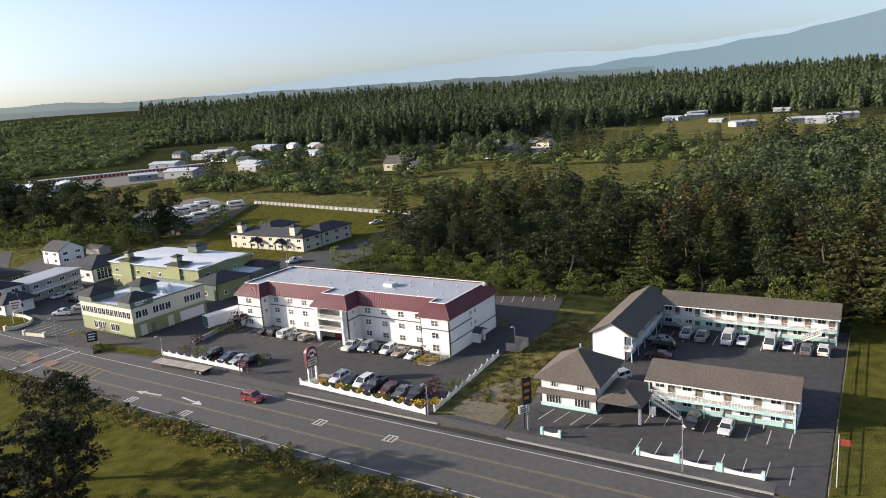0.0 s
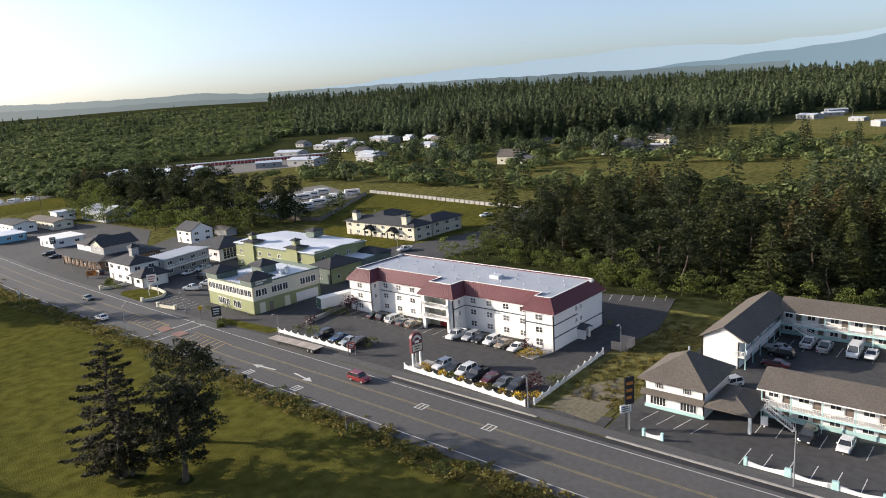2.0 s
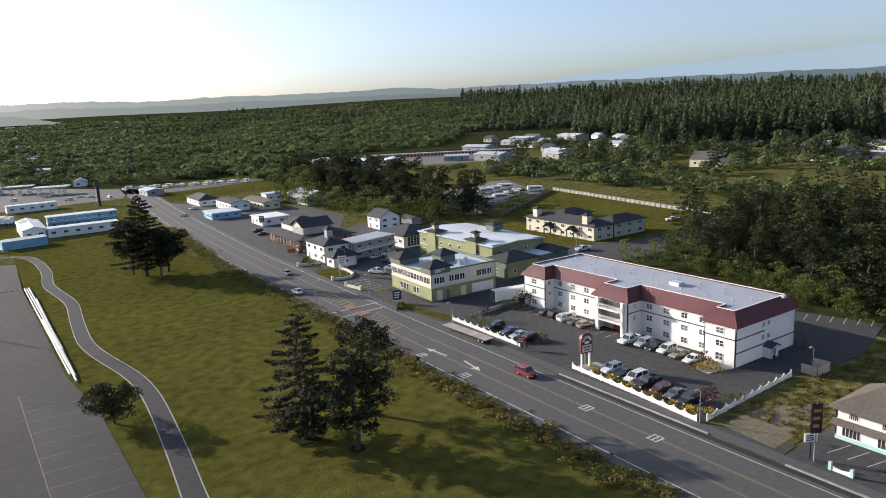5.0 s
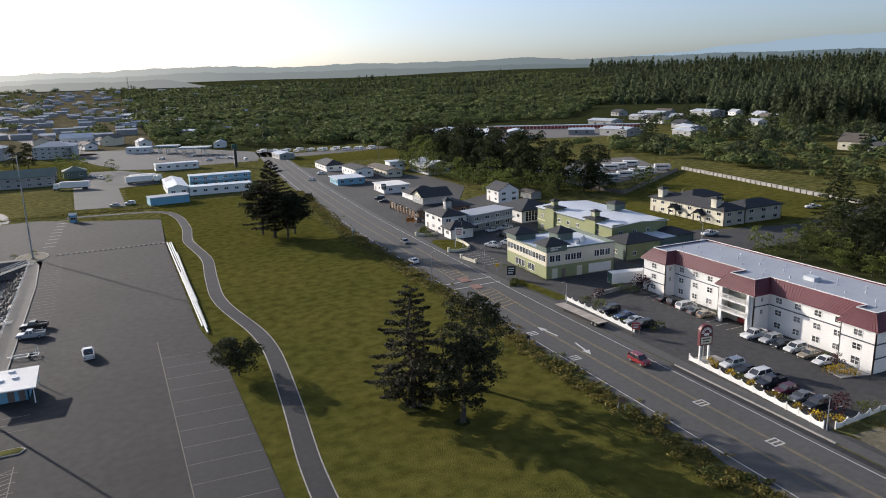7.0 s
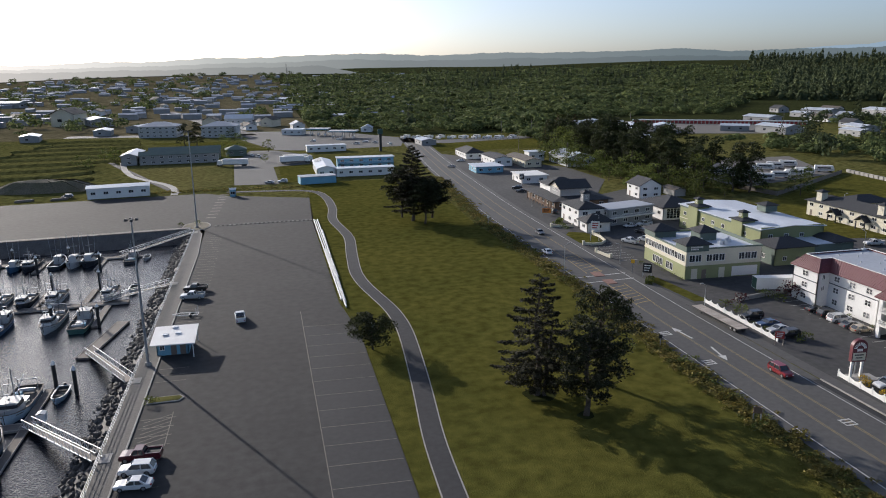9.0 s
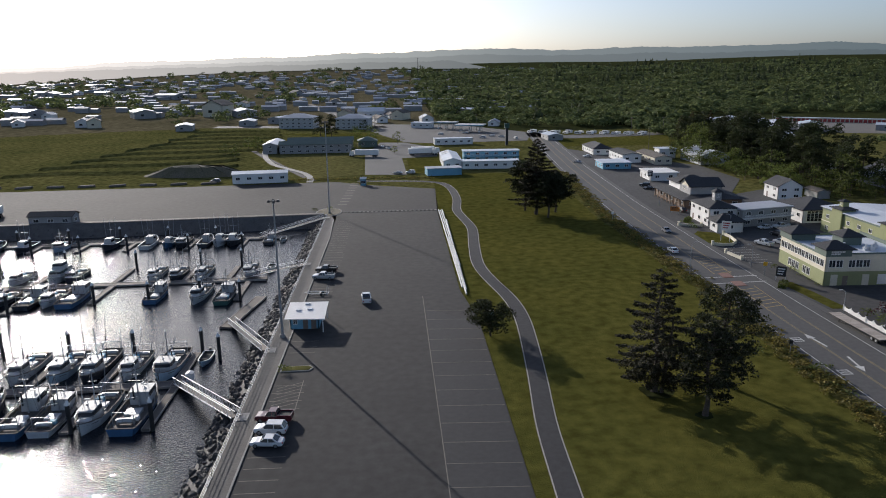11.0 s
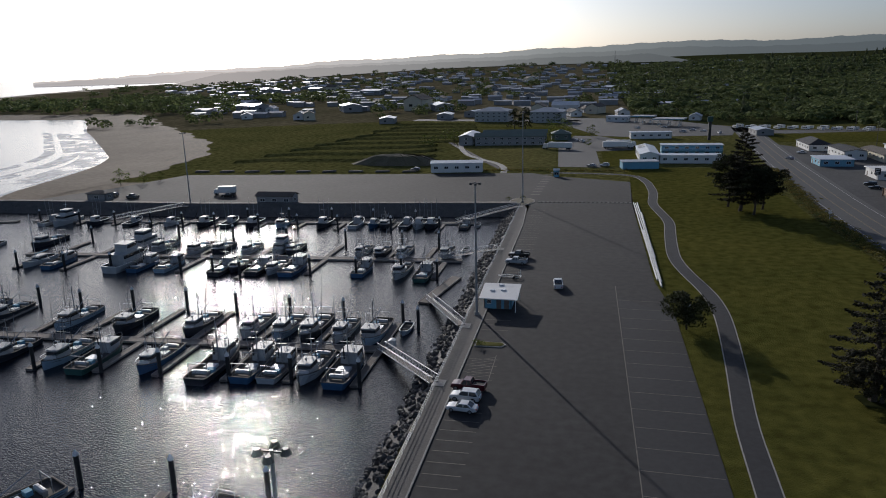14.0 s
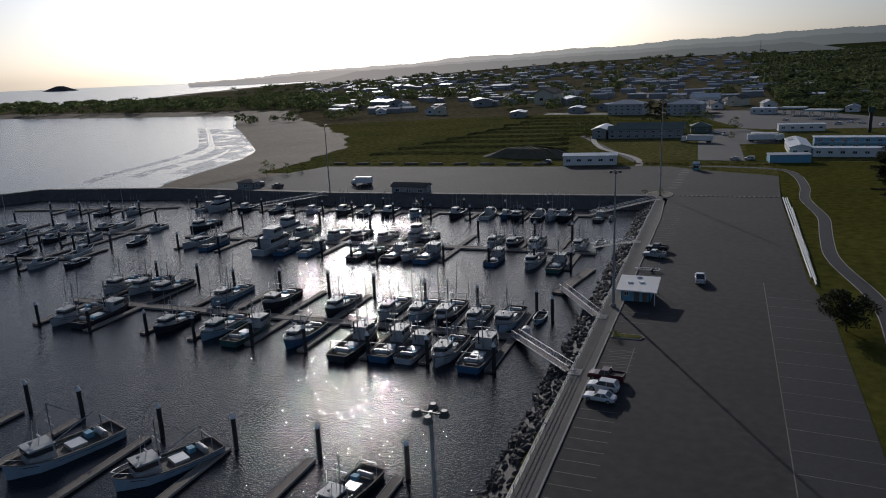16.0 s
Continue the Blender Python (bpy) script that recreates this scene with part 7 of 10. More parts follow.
rg = np.random.default_rng(3)
def sprays(h, r, count, bare, dense, leaf, rg, power=0.75, width=0.8):
    """Needle sprays along drooping boughs set round the stem in layers."""
    pts, outs, sz = [], [], []
    for k in range(count):
        u = (k + rg.uniform(0, 1)) / count
        z = h * (bare + (0.985 - bare) * u)
        ln = r * (1 - u) ** power * rg.uniform(0.7, 1.12) + 0.3
        an = k * 2.399 + rg.uniform(-0.3, 0.3)
        d = np.array([math.cos(an), math.sin(an), 0])
        side = np.array([-d[1], d[0], 0])
        n_ = max(4, int(dense * ln))
        q = 0.18 + 0.85 * rg.uniform(0, 1, n_) ** 0.75
        off = rg.normal(0, 1, n_) * width * (0.4 + 0.6 * (1 - u)) * np.minimum(1, 1.9 * (1.15 - q))
        zz = z + ln * (0.22 * q - 0.42 * q ** 2 + 0.14 * q ** 4) - 0.15 * np.abs(off) + rg.normal(0, 0.12, n_)
        pts.append(d * (q * ln)[:, None] + side * off[:, None] + np.array([0, 0, 1.0]) * zz[:, None])
        outs.append(d + side * np.sign(off)[:, None] * 0.6 + np.array([0, 0, -0.45]))
        sz.append(leaf * (1.2 - 0.45 * q) * rg.uniform(0.6, 1.35, n_))
    return np.concatenate(pts), np.concatenate(outs), np.concatenate(sz)


# the wood behind the hotel and motel
SPRUCES = []
for k in range(7):
    h = (24, 27, 22, 29, 25, 20, 26)[k]
    r = h * (0.25, 0.21, 0.28, 0.24, 0.23, 0.29, 0.20)[k]
    SPRUCES.append((tree("spruce", "tall brownish green spruce with layered boughs" if k in (2, 4) else "tall dark green spruce with drooping layered boughs", h, r, rg, sprays(h, r, 92, 0.02, 8.2, 0.86, rg, 0.7 + 0.05 * (k % 3)), RUSSET if k in (2, 4) else SPRUCE, 0.32, group="trees of the wood"), h))
PINES = []
for k in range(4):
    h = (20, 23, 18, 21)[k]
    cs, rs = [], []
    for j in range(26):
        z = h * (0.12 + 0.86 * j / 26)
        wide = h * 0.23 * (1 - (z / h) ** 2.2) + 0.8
        an = rg.uniform(0, 6.28)
        cs.append(np.array([math.cos(an) * wide * rg.uniform(0.3, 1), math.sin(an) * wide * rg.uniform(0.3, 1), z]))
        s = rg.uniform(1.1, 2.1)
        rs.append(np.array([s, s, s * 0.8]))
    PINES.append((tree("pine", "dark shore pine with clumped foliage", h, h * 0.2, rg, shell_leaves(cs, rs, 44, 0.60, rg), PINE, 0.3, group="trees of the wood"), h))
ALDERS = [spread_tree("alder", "bushy grey-green alder at the edge of the wood", h, h * 0.45, rg, 18, 0.46, LEAF, 36, "bushes at the wood edge", 0.12, 0.15) for h in (7.5, 6.0, 9.0)]
SHRUBS = []
for k in range(4):
    s = (1.6, 2.1, 1.3, 2.6)[k]
    cs = [np.array([rg.normal(0, s * 0.4), rg.normal(0, s * 0.4), s * 0.35]) for _ in range(5)]
    SHRUBS.append(tree("shrub", "low dense green shrub", s, s, rg, shell_leaves(cs, [np.array([s * 0.6, s * 0.6, s * 0.55])] * 5, 46 / s, 0.32, rg), LEAF, 0.06, group="shrubs"))
used = set()


def plant(template, x, y, s=1.0, z=0.0, wide=1.0):
    """The first planting moves the template itself; later ones are copies."""
    m_ = pose(x, y, z, 0, 0, rg.uniform(0, 360)) @ Matrix.Diagonal((s * wide, s * wide, s, 1))
    if template.name not in used:
        used.add(template.name)
        template.matrix_basis = m_
        return template
    t_ = copy_thing(template, Matrix())
    t_.matrix_basis = m_
    return t_


def edge_x(y):
    """Where the wood begins."""
    return float(np.interp(y, [-70, 0, 10, 40, 65, 80, 106, 136, 150], [150, 157, 160, 161, 158, 160, 167, 176, 205]))


spots = []
for _ in range(4000):
    y = rg.uniform(-75, 150)
    x = edge_x(y) + 4 + rg.uniform(0, 1) ** 1.3 * 78
    if all((x - a) ** 2 + (y - b) ** 2 > 6.6 ** 2 + 0.05 * (x - edge_x(y)) ** 1.2 for a, b in spots):
        spots.append((x, y))
    if len(spots) >= 150:
        break
for i, (x, y) in enumerate(spots):
    far = x - edge_x(y)
    low = 60 < y < 135
    if (low and rg.uniform() < 0.72) or rg.uniform() < 0.34:
        t_, h = PINES[int(rg.integers(4))]
        plant(t_, x, y, rg.uniform(0.6, 1.0) * (0.78 if far < 8 else 1.0), wide=rg.uniform(1.3, 1.7))
    else:
        t_, h = SPRUCES[int(rg.integers(7))]
        plant(t_, x, y, rg.uniform(0.5, 0.98) * (0.8 if far < 6 else 1.0), wide=rg.uniform(1.25, 1.75))
for k in range(64):
    y = rg.uniform(2, 148)
    plant(ALDERS[int(rg.integers(3))], edge_x(y) + rg.uniform(-3.0, 3), y, rg.uniform(0.5, 1.0))
for x, y, s in ((163, 138, 1.0), (166, 128, 0.9), (160, 132, 0.8), (170, 146, 1.0), (174, 138, 1.1), (158, 84, 0.6), (156, 70, 0.6), (153, 66, 0.5)):
    plant(ALDERS[1], x, y, s)
# big spruce beside the motel
t_, h = SPRUCES[3]
plant(t_, 158, -4, 1.0, wide=1.35)
plant(SPRUCES[1][0], 152, -16, 1.0, wide=1.2)

# dark row of pines behind the shops, and broad-leaved trees in front of them
for k in range(68):
    x, y = 178 + rg.uniform(-10, 20), 250 + rg.uniform(0, 1) * 172
    t_, h = PINES[int(rg.integers(4))]
    plant(t_, x, y, rg.uniform(0.8, 1.08), wide=1.4)
for k in range(38):
    plant(ALDERS[int(rg.integers(3))], 157 + rg.uniform(-8, 8), 264 + rg.uniform(0, 112), rg.uniform(0.95, 1.5))
for x, y, s in ((163, 378, 1.7), (169, 388, 1.9), (160, 390, 1.5), (172, 374, 1.6), (166, 400, 1.8), (176, 396, 1.7)):
    plant(ALDERS[2], x, y, s)
for x, y in ((174, 432), (184, 440), (178, 426), (186, 418)):
    plant(SPRUCES[2][0], x, y, rg.uniform(0.85, 1.05), wide=1.2)
for x, y, s in ((172, 255, 1.7), (168, 262, 1.0), (176, 246, 0.9), (163, 246, 0.8), (205, 238, 1.2), (196, 250, 0.8), (200, 262, 0.9), (206, 268, 0.8), (222, 262, 0.8), (192, 270, 1.0), (236, 270, 0.7)):
    plant(ALDERS[2], x, y, s)

# the pair of broad dark trees by the crossroads
for x, y, s in ((-58.4, 527.4, 0.78), (-50.7, 526.5, 0.82)):
    plant(PINES[0][0], x, y, s, wide=1.7)
for x, y, s in ((-29.8, 582, 1.0), (-27, 430, 0.9), (-4, 418, 0.6), (-96, 412, 0.8), (-104, 424, 0.9), (-100, 436, 0.7)):
    plant(ALDERS[0], x, y, s)
# the large trees on the lawn
rg2 = np.random.default_rng(11)
PINES_ON_LAWN = ((43.0, 86.6, 13.6, 4.8, 40, "large dark pine with clumped foliage on the lawn"), (50.0, 96.6, 16.6, 5.4, 40, "tall dark pine with broken clumps beside the spruce"))


def lawn_tree(name, label, h, material, boughs, leaf, bare, trunk_r, clumps=()):
    """A tree of single long boughs, each with flat sprays of needles along it, and dense clumps near the trunk."""
    t_ = thing(name, label, "tree")
    mm = Mesh()
    rings = []
    for k in range(7):
        z = -0.2 + (h * 0.96 + 0.2) * k / 6
        sway = (math.sin(k * 1.3) * 0.018 * h, math.cos(k * 1.7) * 0.014 * h) if k else (0, 0)
        rad = trunk_r * (1.25 if k == 0 else 1 - 0.9 * k / 6) + 0.03
        rings += [(sway[0] + rad * math.cos(a * 0.785), sway[1] + rad * math.sin(a * 0.785), z) for a in range(8)]
    mm.add(rings, [(8 * k + i, 8 * k + (i + 1) % 8, 8 * k + 8 + (i + 1) % 8, 8 * k + 8 + i) for k in range(6) for i in range(8)])
    part("trunk", mm, BARK, t_)
    pts, outs, sz, flat_ = [], [], [], []
    for z, ln, an, lift, width, dense in boughs:
        d = np.array([math.cos(an), math.sin(an), 0])
        side = np.array([-d[1], d[0], 0])
        curve = lambda u: d * (u * ln)[:, None] + np.array([0, 0, 1.0]) * (z + lift * ln * u - 0.25 * ln * u ** 2 + 0.10 * ln * u ** 4)[:, None]
        u = np.linspace(0, 1, 5)
        line = curve(u)
        mb = Mesh()
        r0 = 0.025 + 0.016 * ln
        vs = []
        for q, uu in zip(line, u):
            rr = r0 * (1.05 - 0.9 * uu)
            vs += [tuple(q + side * rr), tuple(q + np.array([0, 0, rr])), tuple(q - side * rr), tuple(q - np.array([0, 0, rr]))]
        mb.add(vs, [(4 * k + i, 4 * k + (i + 1) % 4, 4 * k + 4 + (i + 1) % 4, 4 * k + 4 + i) for k in range(4) for i in range(4)])
        part("limb", mb, BARK, t_)
        k = int(dense * ln)
        u = 0.22 + 0.8 * rg2.uniform(0, 1, k) ** 0.8
        off = rg2.normal(0, 1, k) * width * np.minimum(1, 1.9 * (1.12 - u))
        p = curve(u) + side * off[:, None] + np.array([0, 0, 1.0]) * (rg2.normal(0, 0.10, k) - 0.12 * np.abs(off))[:, None]
        pts.append(p)
        outs.append(d + side * np.sign(off)[:, None] * 0.7 + np.array([0, 0, -0.25]))
        sz.append(leaf * rg2.uniform(0.6, 1.4, k))
    if len(clumps):
        p, o, s_ = shell_leaves([c for c, r in clumps], [np.array([r, r, r * 0.6]) for c, r in clumps], 95, leaf, rg2)
        pts.append(p), outs.append(o), sz.append(s_)
    v, f = quads(np.concatenate(pts), np.concatenate(outs), np.concatenate(sz), rg2, flat=1.6, shape=0.7)
    part("crown", np_mesh("crown", v, f, material), material, t_)
    return t_


def spruce_boughs(h, r, count, bare, width, dense):
    out = []
    for k in range(count):
        u = (k + rg2.uniform(0, 1)) / count
        z = h * (bare + (0.97 - bare) * u)
        ln = r * (1 - u) ** 0.62 * (0.7 + 0.3 * min(1, u / 0.12)) * rg2.uniform(0.62, 1.12) + 0.4
        out.append((z, ln, k * 2.399 + rg2.uniform(-0.3, 0.3), 0.12 + 0.25 * u, width * (0.5 + 0.5 * (1 - u)), dense))
    return out


def pine_boughs(h, r, count, bare, dense):
    out, tufts = [], []
    for k in range(count):
        u = (k + rg2.uniform(0, 1)) / count
        z = h * (bare + (0.9 - bare) * u)
        ln = r * (0.35 + 0.75 * math.sin(math.pi * min(1, 0.22 + 0.70 * u))) * rg2.uniform(0.55, 1.1)
        an = k * 2.399 + rg2.uniform(-0.5, 0.5)
        out.append((z, ln, an, 0.42, 0.55, dense))
        for f in (0.72, 1.0):
            tufts.append((np.array([math.cos(an) * ln * f + rg2.normal(0, 0.3), math.sin(an) * ln * f + rg2.normal(0, 0.3), z + 0.30 * ln * f + rg2.normal(0, 0.3)]), rg2.uniform(0.75, 1.35)))
    tufts += [(np.array([rg2.normal(0, 0.7), rg2.normal(0, 0.7), h * q]), 1.1) for q in (0.86, 0.92, 0.97)]
    return out, tufts


big = lawn_tree("large_spruce", "large dark spruce with long open layered boughs on the lawn", 20.5, LAWNSPRUCE, spruce_boughs(20.5, 7.6, 76, 0.07, 0.7, 44), 0.36, 0.07, 0.5,
                [(np.array([rg2.uniform(-4.6, 4.6), rg2.uniform(-4, 4), rg2.uniform(2.2, 6.5)]), rg2.uniform(0.8, 1.5)) for _ in range(26)])
big.matrix_basis = pose(38.3, 95.1, 0)
part("second_trunk", Mesh().tube((1.0, -0.6, -0.2), (1.8, -1.4, 12), 0.38, 0.12, 8), BARK, big)
for x, y, h, r, n_, label in PINES_ON_LAWN:
    bo, tu = pine_boughs(h, r, n_, 0.2, 14)
    lawn_tree("large_pine", label, h, LAWNPINE, bo, 0.36, 0.2, 0.40, tu).matrix_basis = pose(x, y, 0)
for x, y, rr_x in ((38.6, 94.6, 2.6), (43.0, 86.6, 1.3), (50.0, 96.6, 1.5)):
    ring_ = [(x + rr_x * (1 + 0.18 * math.sin(3 * a + x)) * math.cos(a), y + rr_x * (1 + 0.15 * math.cos(2 * a + y)) * math.sin(a)) for a in np.linspace(0, 2 * math.pi, 17)[:-1]]
    structure("bare_earth", Mesh().slab(ring_, 0.0, 0.03), FORESTFLOOR, "ring of bare earth round a trunk", "ground")
# the windswept group further along
w1 = lawn_tree("windswept_spruce", "tall ragged spruce on the lawn beside the road", 26.5, LAWNSPRUCE, spruce_boughs(26.5, 9.2, 84, 0.10, 1.1, 44), 0.52, 0.1, 0.5,
               [(np.array([rg2.uniform(-5.6, 6.4), rg2.uniform(-5, 5), rg2.uniform(4, 12)]), rg2.uniform(1.2, 2.0)) for _ in range(22)])
w1.matrix_basis = pose(45.6, 233, 0)
for x, y, h, n_ in ((48.6, 227.2, 14.5, 30), (43.0, 240, 17, 30), (53, 236, 13.5, 26)):
    bo, tu = pine_boughs(h, 6.2, n_, 0.32, 12)
    lawn_tree("windswept_pine", "leaning dark pine with a flat broken crown", h, LAWNPINE, bo, 0.48, 0.3, 0.32, [(c, r * 1.35) for c, r in tu]).matrix_basis = pose(x, y, 0)
small = spread_tree("lawn_pine", "small round dark pine beside the footpath", 6.6, 4.2, rg2, 34, 0.34, LAWNPINE, 110, base=0.22, trunk_r=0.2)
small.matrix_basis = pose(15.6, 120.6, 0)

# hotel planting
FLOWER = tree("flowering_shrub", "low mound of bright yellow blossom", 0.9, 0.9, rg, shell_leaves([np.array([0, 0, 0.3]), np.array([0.5, 0.3, 0.25]), np.array([-0.4, 0.4, 0.25])], [np.array([0.75, 0.75, 0.6])] * 3, 120, 0.22, rg), YELLOWFLOWER, 0.04, group="flower mounds")
REDBUSH = spread_tree("red_bush", "dark red-leaved ornamental bush", 3.0, 1.8, rg, 12, 0.32, REDLEAF, 60, "ornamental bushes", 0.2, 0.08)
for x, y, s in ((91.2, 84.8, 1.2), (91.2, 80.8, 1.1), (90.8, 76.0, 1.0), (90.6, 71.2, 1.2), (90.4, 66.8, 0.9), (89.8, 63.2, 1.3), (92.0, 61.0, 1.3), (107.4, 72.6, 1.6), (108.6, 71.4, 1.3), (106.6, 73.6, 1.1), (92.4, 86.6, 0.9)):
    plant(FLOWER, x, y, s)
for x, y, s in ((94.8, 62.4, 1.05), (93.4, 63.2, 0.9), (109.2, 74.6, 0.9), (95.6, 123.8, 1.1), (110.0, 127.2, 1.3), (111.0, 125.2, 1.1)):
    plant(REDBUSH, x, y, s)
for x, y, s in ((91.5, 78.6, 0.5), (91.0, 69.2, 0.5), (98.0, 61.6, 1.0), (101, 61.6, 0.8), (110.8, 73, 0.5), (112.2, 79, 0.55), (112.6, 84, 0.5), (112.6, 90, 0.5), (113.0, 106, 0.5), (113, 112, 0.5), (94.6, 120.4, 1.0), (93.8, 126.0, 1.1), (96, 104.2, 1.1), (94.2, 103.6, 0.6),
                (92, 110.4, 0.5), (92, 114.5, 0.5), (107.4, 126, 1.3), (105.6, 128.4, 1.0), (95.2, 150, 0.5), (95.2, 153.5, 0.5), (95.2, 146, 0.5), (95.2, 158, 0.5), (92.6, 161, 0.7), (90.6, 206, 0.8), (90.8, 209, 0.9), (91, 212, 0.9), (90.4, 214.6, 0.8), (131, 68, 0.6), (178.5, 178, 0.7), (178.4, 190, 0.8), (178.6, 198, 0.7), (186, 167.6, 0.7)):
    plant(SHRUBS[int(rg.integers(4))], x, y, s)
for x, y in ((-26.5, 249), (-31.6, 246.5), (-21.4, 107.4)):
    plant(SHRUBS[0], x, y, 0.8)
for x, y, s in ((-206, 268, 1.0), (-200, 276, 0.7), (-196, 283, 0.6), (-20, 475, 1.6), (-30, 480, 1.5), (-2, 470, 1.1), (-88, 440, 1.2), (-96, 452, 1.0)):
    plant(ALDERS[0], x, y, s)


# ---------------------------------------------------------------- woods and scrub past counting
def stuff(name, label, category, xs, ys, sizes, template, material, squash=1.0):
    """Many plants in one mesh: the template (vertices, faces) set down at every spot."""
    v0, f0 = template
    k, n0 = len(xs), len(v0)
    an = rng.uniform(0, 6.28, k)
    c, s = np.cos(an)[:, None], np.sin(an)[:, None]
    vx = (v0[:, 0] * c - v0[:, 1] * s) * sizes[:, None]
    vy = (v0[:, 0] * s + v0[:, 1] * c) * sizes[:, None]
    vz = v0[:, 2] * (sizes * squash * rng.uniform(0.8, 1.2, k))[:, None]
    v = np.stack([vx + xs[:, None], vy + ys[:, None], vz + height(xs, ys)[:, None] - 0.1], -1).reshape(-1, 3)
    f = (f0[None] + (np.arange(k) * n0)[:, None, None]).reshape(-1, f0.shape[1])
    return tagged(new(name, np_mesh(name, v, f, material)), label, category, kind="stuff")


def facing(c, nrm, size, rg, loose=0.35):
    """Leaf plates that lie on a crown's surface, facing outwards."""
    k = len(c)
    n_ = nrm + rg.normal(0, loose, (k, 3))
    n_ /= np.linalg.norm(n_, axis=1, keepdims=True) + 1e-9
    a = np.cross(n_, rg.normal(0, 1, (k, 3)))
    a /= np.linalg.norm(a, axis=1, keepdims=True) + 1e-9
    b = np.cross(n_, a)
    s = np.asarray(size).reshape(-1, 1) * 0.5
    return np.stack([c - a * s, c + b * s, c + a * s * 1.2, c - b * s], 1).reshape(-1, 3), np.arange(4 * k).reshape(k, 4)


def far_conifer(k=40, wide=0.23):
    """A far spruce: a ragged spire of boughs that face outwards."""
    z = np.sort(rg.uniform(0.05, 1.0, k) ** 1.1)
    an = np.arange(k) * 2.4 + rg.uniform(0, 0.8, k)
    rad = wide * (1.02 - z) ** 0.6 * rg.uniform(0.65, 1.15, k)
    p = np.stack([np.cos(an) * rad, np.sin(an) * rad, z], -1)
    out = np.stack([np.cos(an), np.sin(an), np.full(k, 0.45)], -1)
    return facing(p, out, 0.07 + (0.5 if k > 60 else 0.85) * wide * (1 - z) ** 0.6, rg)


def mid_conifer():
    """A conifer in some hundred sprays along drooping boughs."""
    p, o, s_ = sprays(20, 5.6, 46, 0.03, 3.4, 1.15, rg, 0.65)
    return quads(p / 20, o, s_ / 20, rg)


def clump(k, leaf):
    cs = [np.array([rg.normal(0, 0.28), rg.normal(0, 0.28), 0.32 + rg.uniform(0, 0.2)]) for _ in range(4)]
    p, o, s = shell_leaves(cs, [np.array([0.42, 0.42, 0.42])] * 4, k, leaf, rg)
    return quads(p, o, s, rg)


def mound(k, leaf):
    """A rounded thicket with an uneven top, its leaves facing outwards."""
    pts, outs = [], []
    for _ in range(5):
        c = np.array([rg.normal(0, 0.26), rg.normal(0, 0.26), rg.uniform(0.22, 0.52)])
        d = rg.normal(0, 1, (k // 5, 3))
        d /= np.linalg.norm(d, axis=1, keepdims=True)
        d[:, 2] = np.where(d[:, 2] < -0.3, -d[:, 2], d[:, 2])
        pts.append(c + d * rg.uniform(0.26, 0.46) * rg.uniform(0.85, 1.08, (len(d), 1)))
        outs.append(d)
    p = np.concatenate(pts)
    return facing(p, np.concatenate(outs), leaf * rg.uniform(0.7, 1.3, len(p)), rg, 0.3)


def scatter(k, x0, x1, y0, y1, keep):
    xs, ys = rng.uniform(x0, x1, k), rng.uniform(y0, y1, k)
    ok = keep(xs, ys)
    return xs[ok], ys[ok]


def polar(k, r0, r1, a0, a1, power=1.0):
    r = r0 + (r1 - r0) * rng.uniform(0, 1, k) ** power
    a = np.radians(rng.uniform(a0, a1, k))
    return -np.sin(a) * r, np.cos(a) * r


def wet(x, y):
    return inside(x, y, SHORE) | inside(x, y, OUTER)


for n_, (r0, r1, a0, a1, k, lo, hi) in enumerate(((690, 900, -66, -50, 330, 20, 33), (860, 1250, -112, -45, 1500, 20, 34), (1050, 1300, -112, -70, 400, 20, 32), (1200, 2000, -112, -38, 2400, 19, 34),
                                                     (1900, 3300, -114, -36, 2400, 18, 32), (1500, 2400, -38, -12, 380, 10, 22))):
    x, y = polar(k, r0, r1, a0, a1)
    ok = ~((x > 600) & (x < 1010) & (y > -30) & (y < 270)) & ~((x < 640) & (y > 480) & (y < 900)) & (np.sin(x / 70 + 2 * np.sin(y / 110)) + np.sin(y / 53) > (-0.6 if n_ == 5 else -1.5))
    x, y = x[ok], y[ok]
    stuff("far_wood", "distant dark conifer forest on low hills", "forest", x, y, rng.uniform(lo, hi, len(x)) * (1 + 0.14 * np.sin(x / 90) * np.cos(y / 70)), far_conifer(90 if n_ < 3 else 44), FARSPRUCE)
# trees between the meadow, the houses and the field
field = lambda a, b: ~((a > 325) & (a < 475) & (b > 60) & (b < 300)) & ~((a > 580) & (b > 10) & (b < 250)) & ~((a < 300) & (b > 150)) & ~((a < 480) & (b > 430))
x, y = scatter(620, 235, 760, -140, 520, lambda a, b: field(a, b) & (np.sin(a / 37 + np.sin(b / 41)) + np.sin(b / 29) > -0.3))
stuff("copse", "scattered conifers between meadow and houses", "trees", x, y, rng.uniform(10, 26, len(x)), mid_conifer(), FARSPRUCE)
x, y = scatter(170, 215, 330, -120, 70, lambda a, b: a > 235 + 0.4 * b)
stuff("copse", "tall dark conifers behind the wood", "trees", x, y, rng.uniform(17, 27, len(x)), mid_conifer(), FARSPRUCE)
x, y = scatter(230, 300, 720, -60, 560, lambda a, b: field(a, b) & (np.sin(a / 31) + np.sin(b / 43 + 1) > 0.0))
stuff("copse", "broad dark trees between the meadow and the houses", "trees", x, y, rng.uniform(8, 15, len(x)), mound(260, 0.13), FARSPRUCE, 1.15)
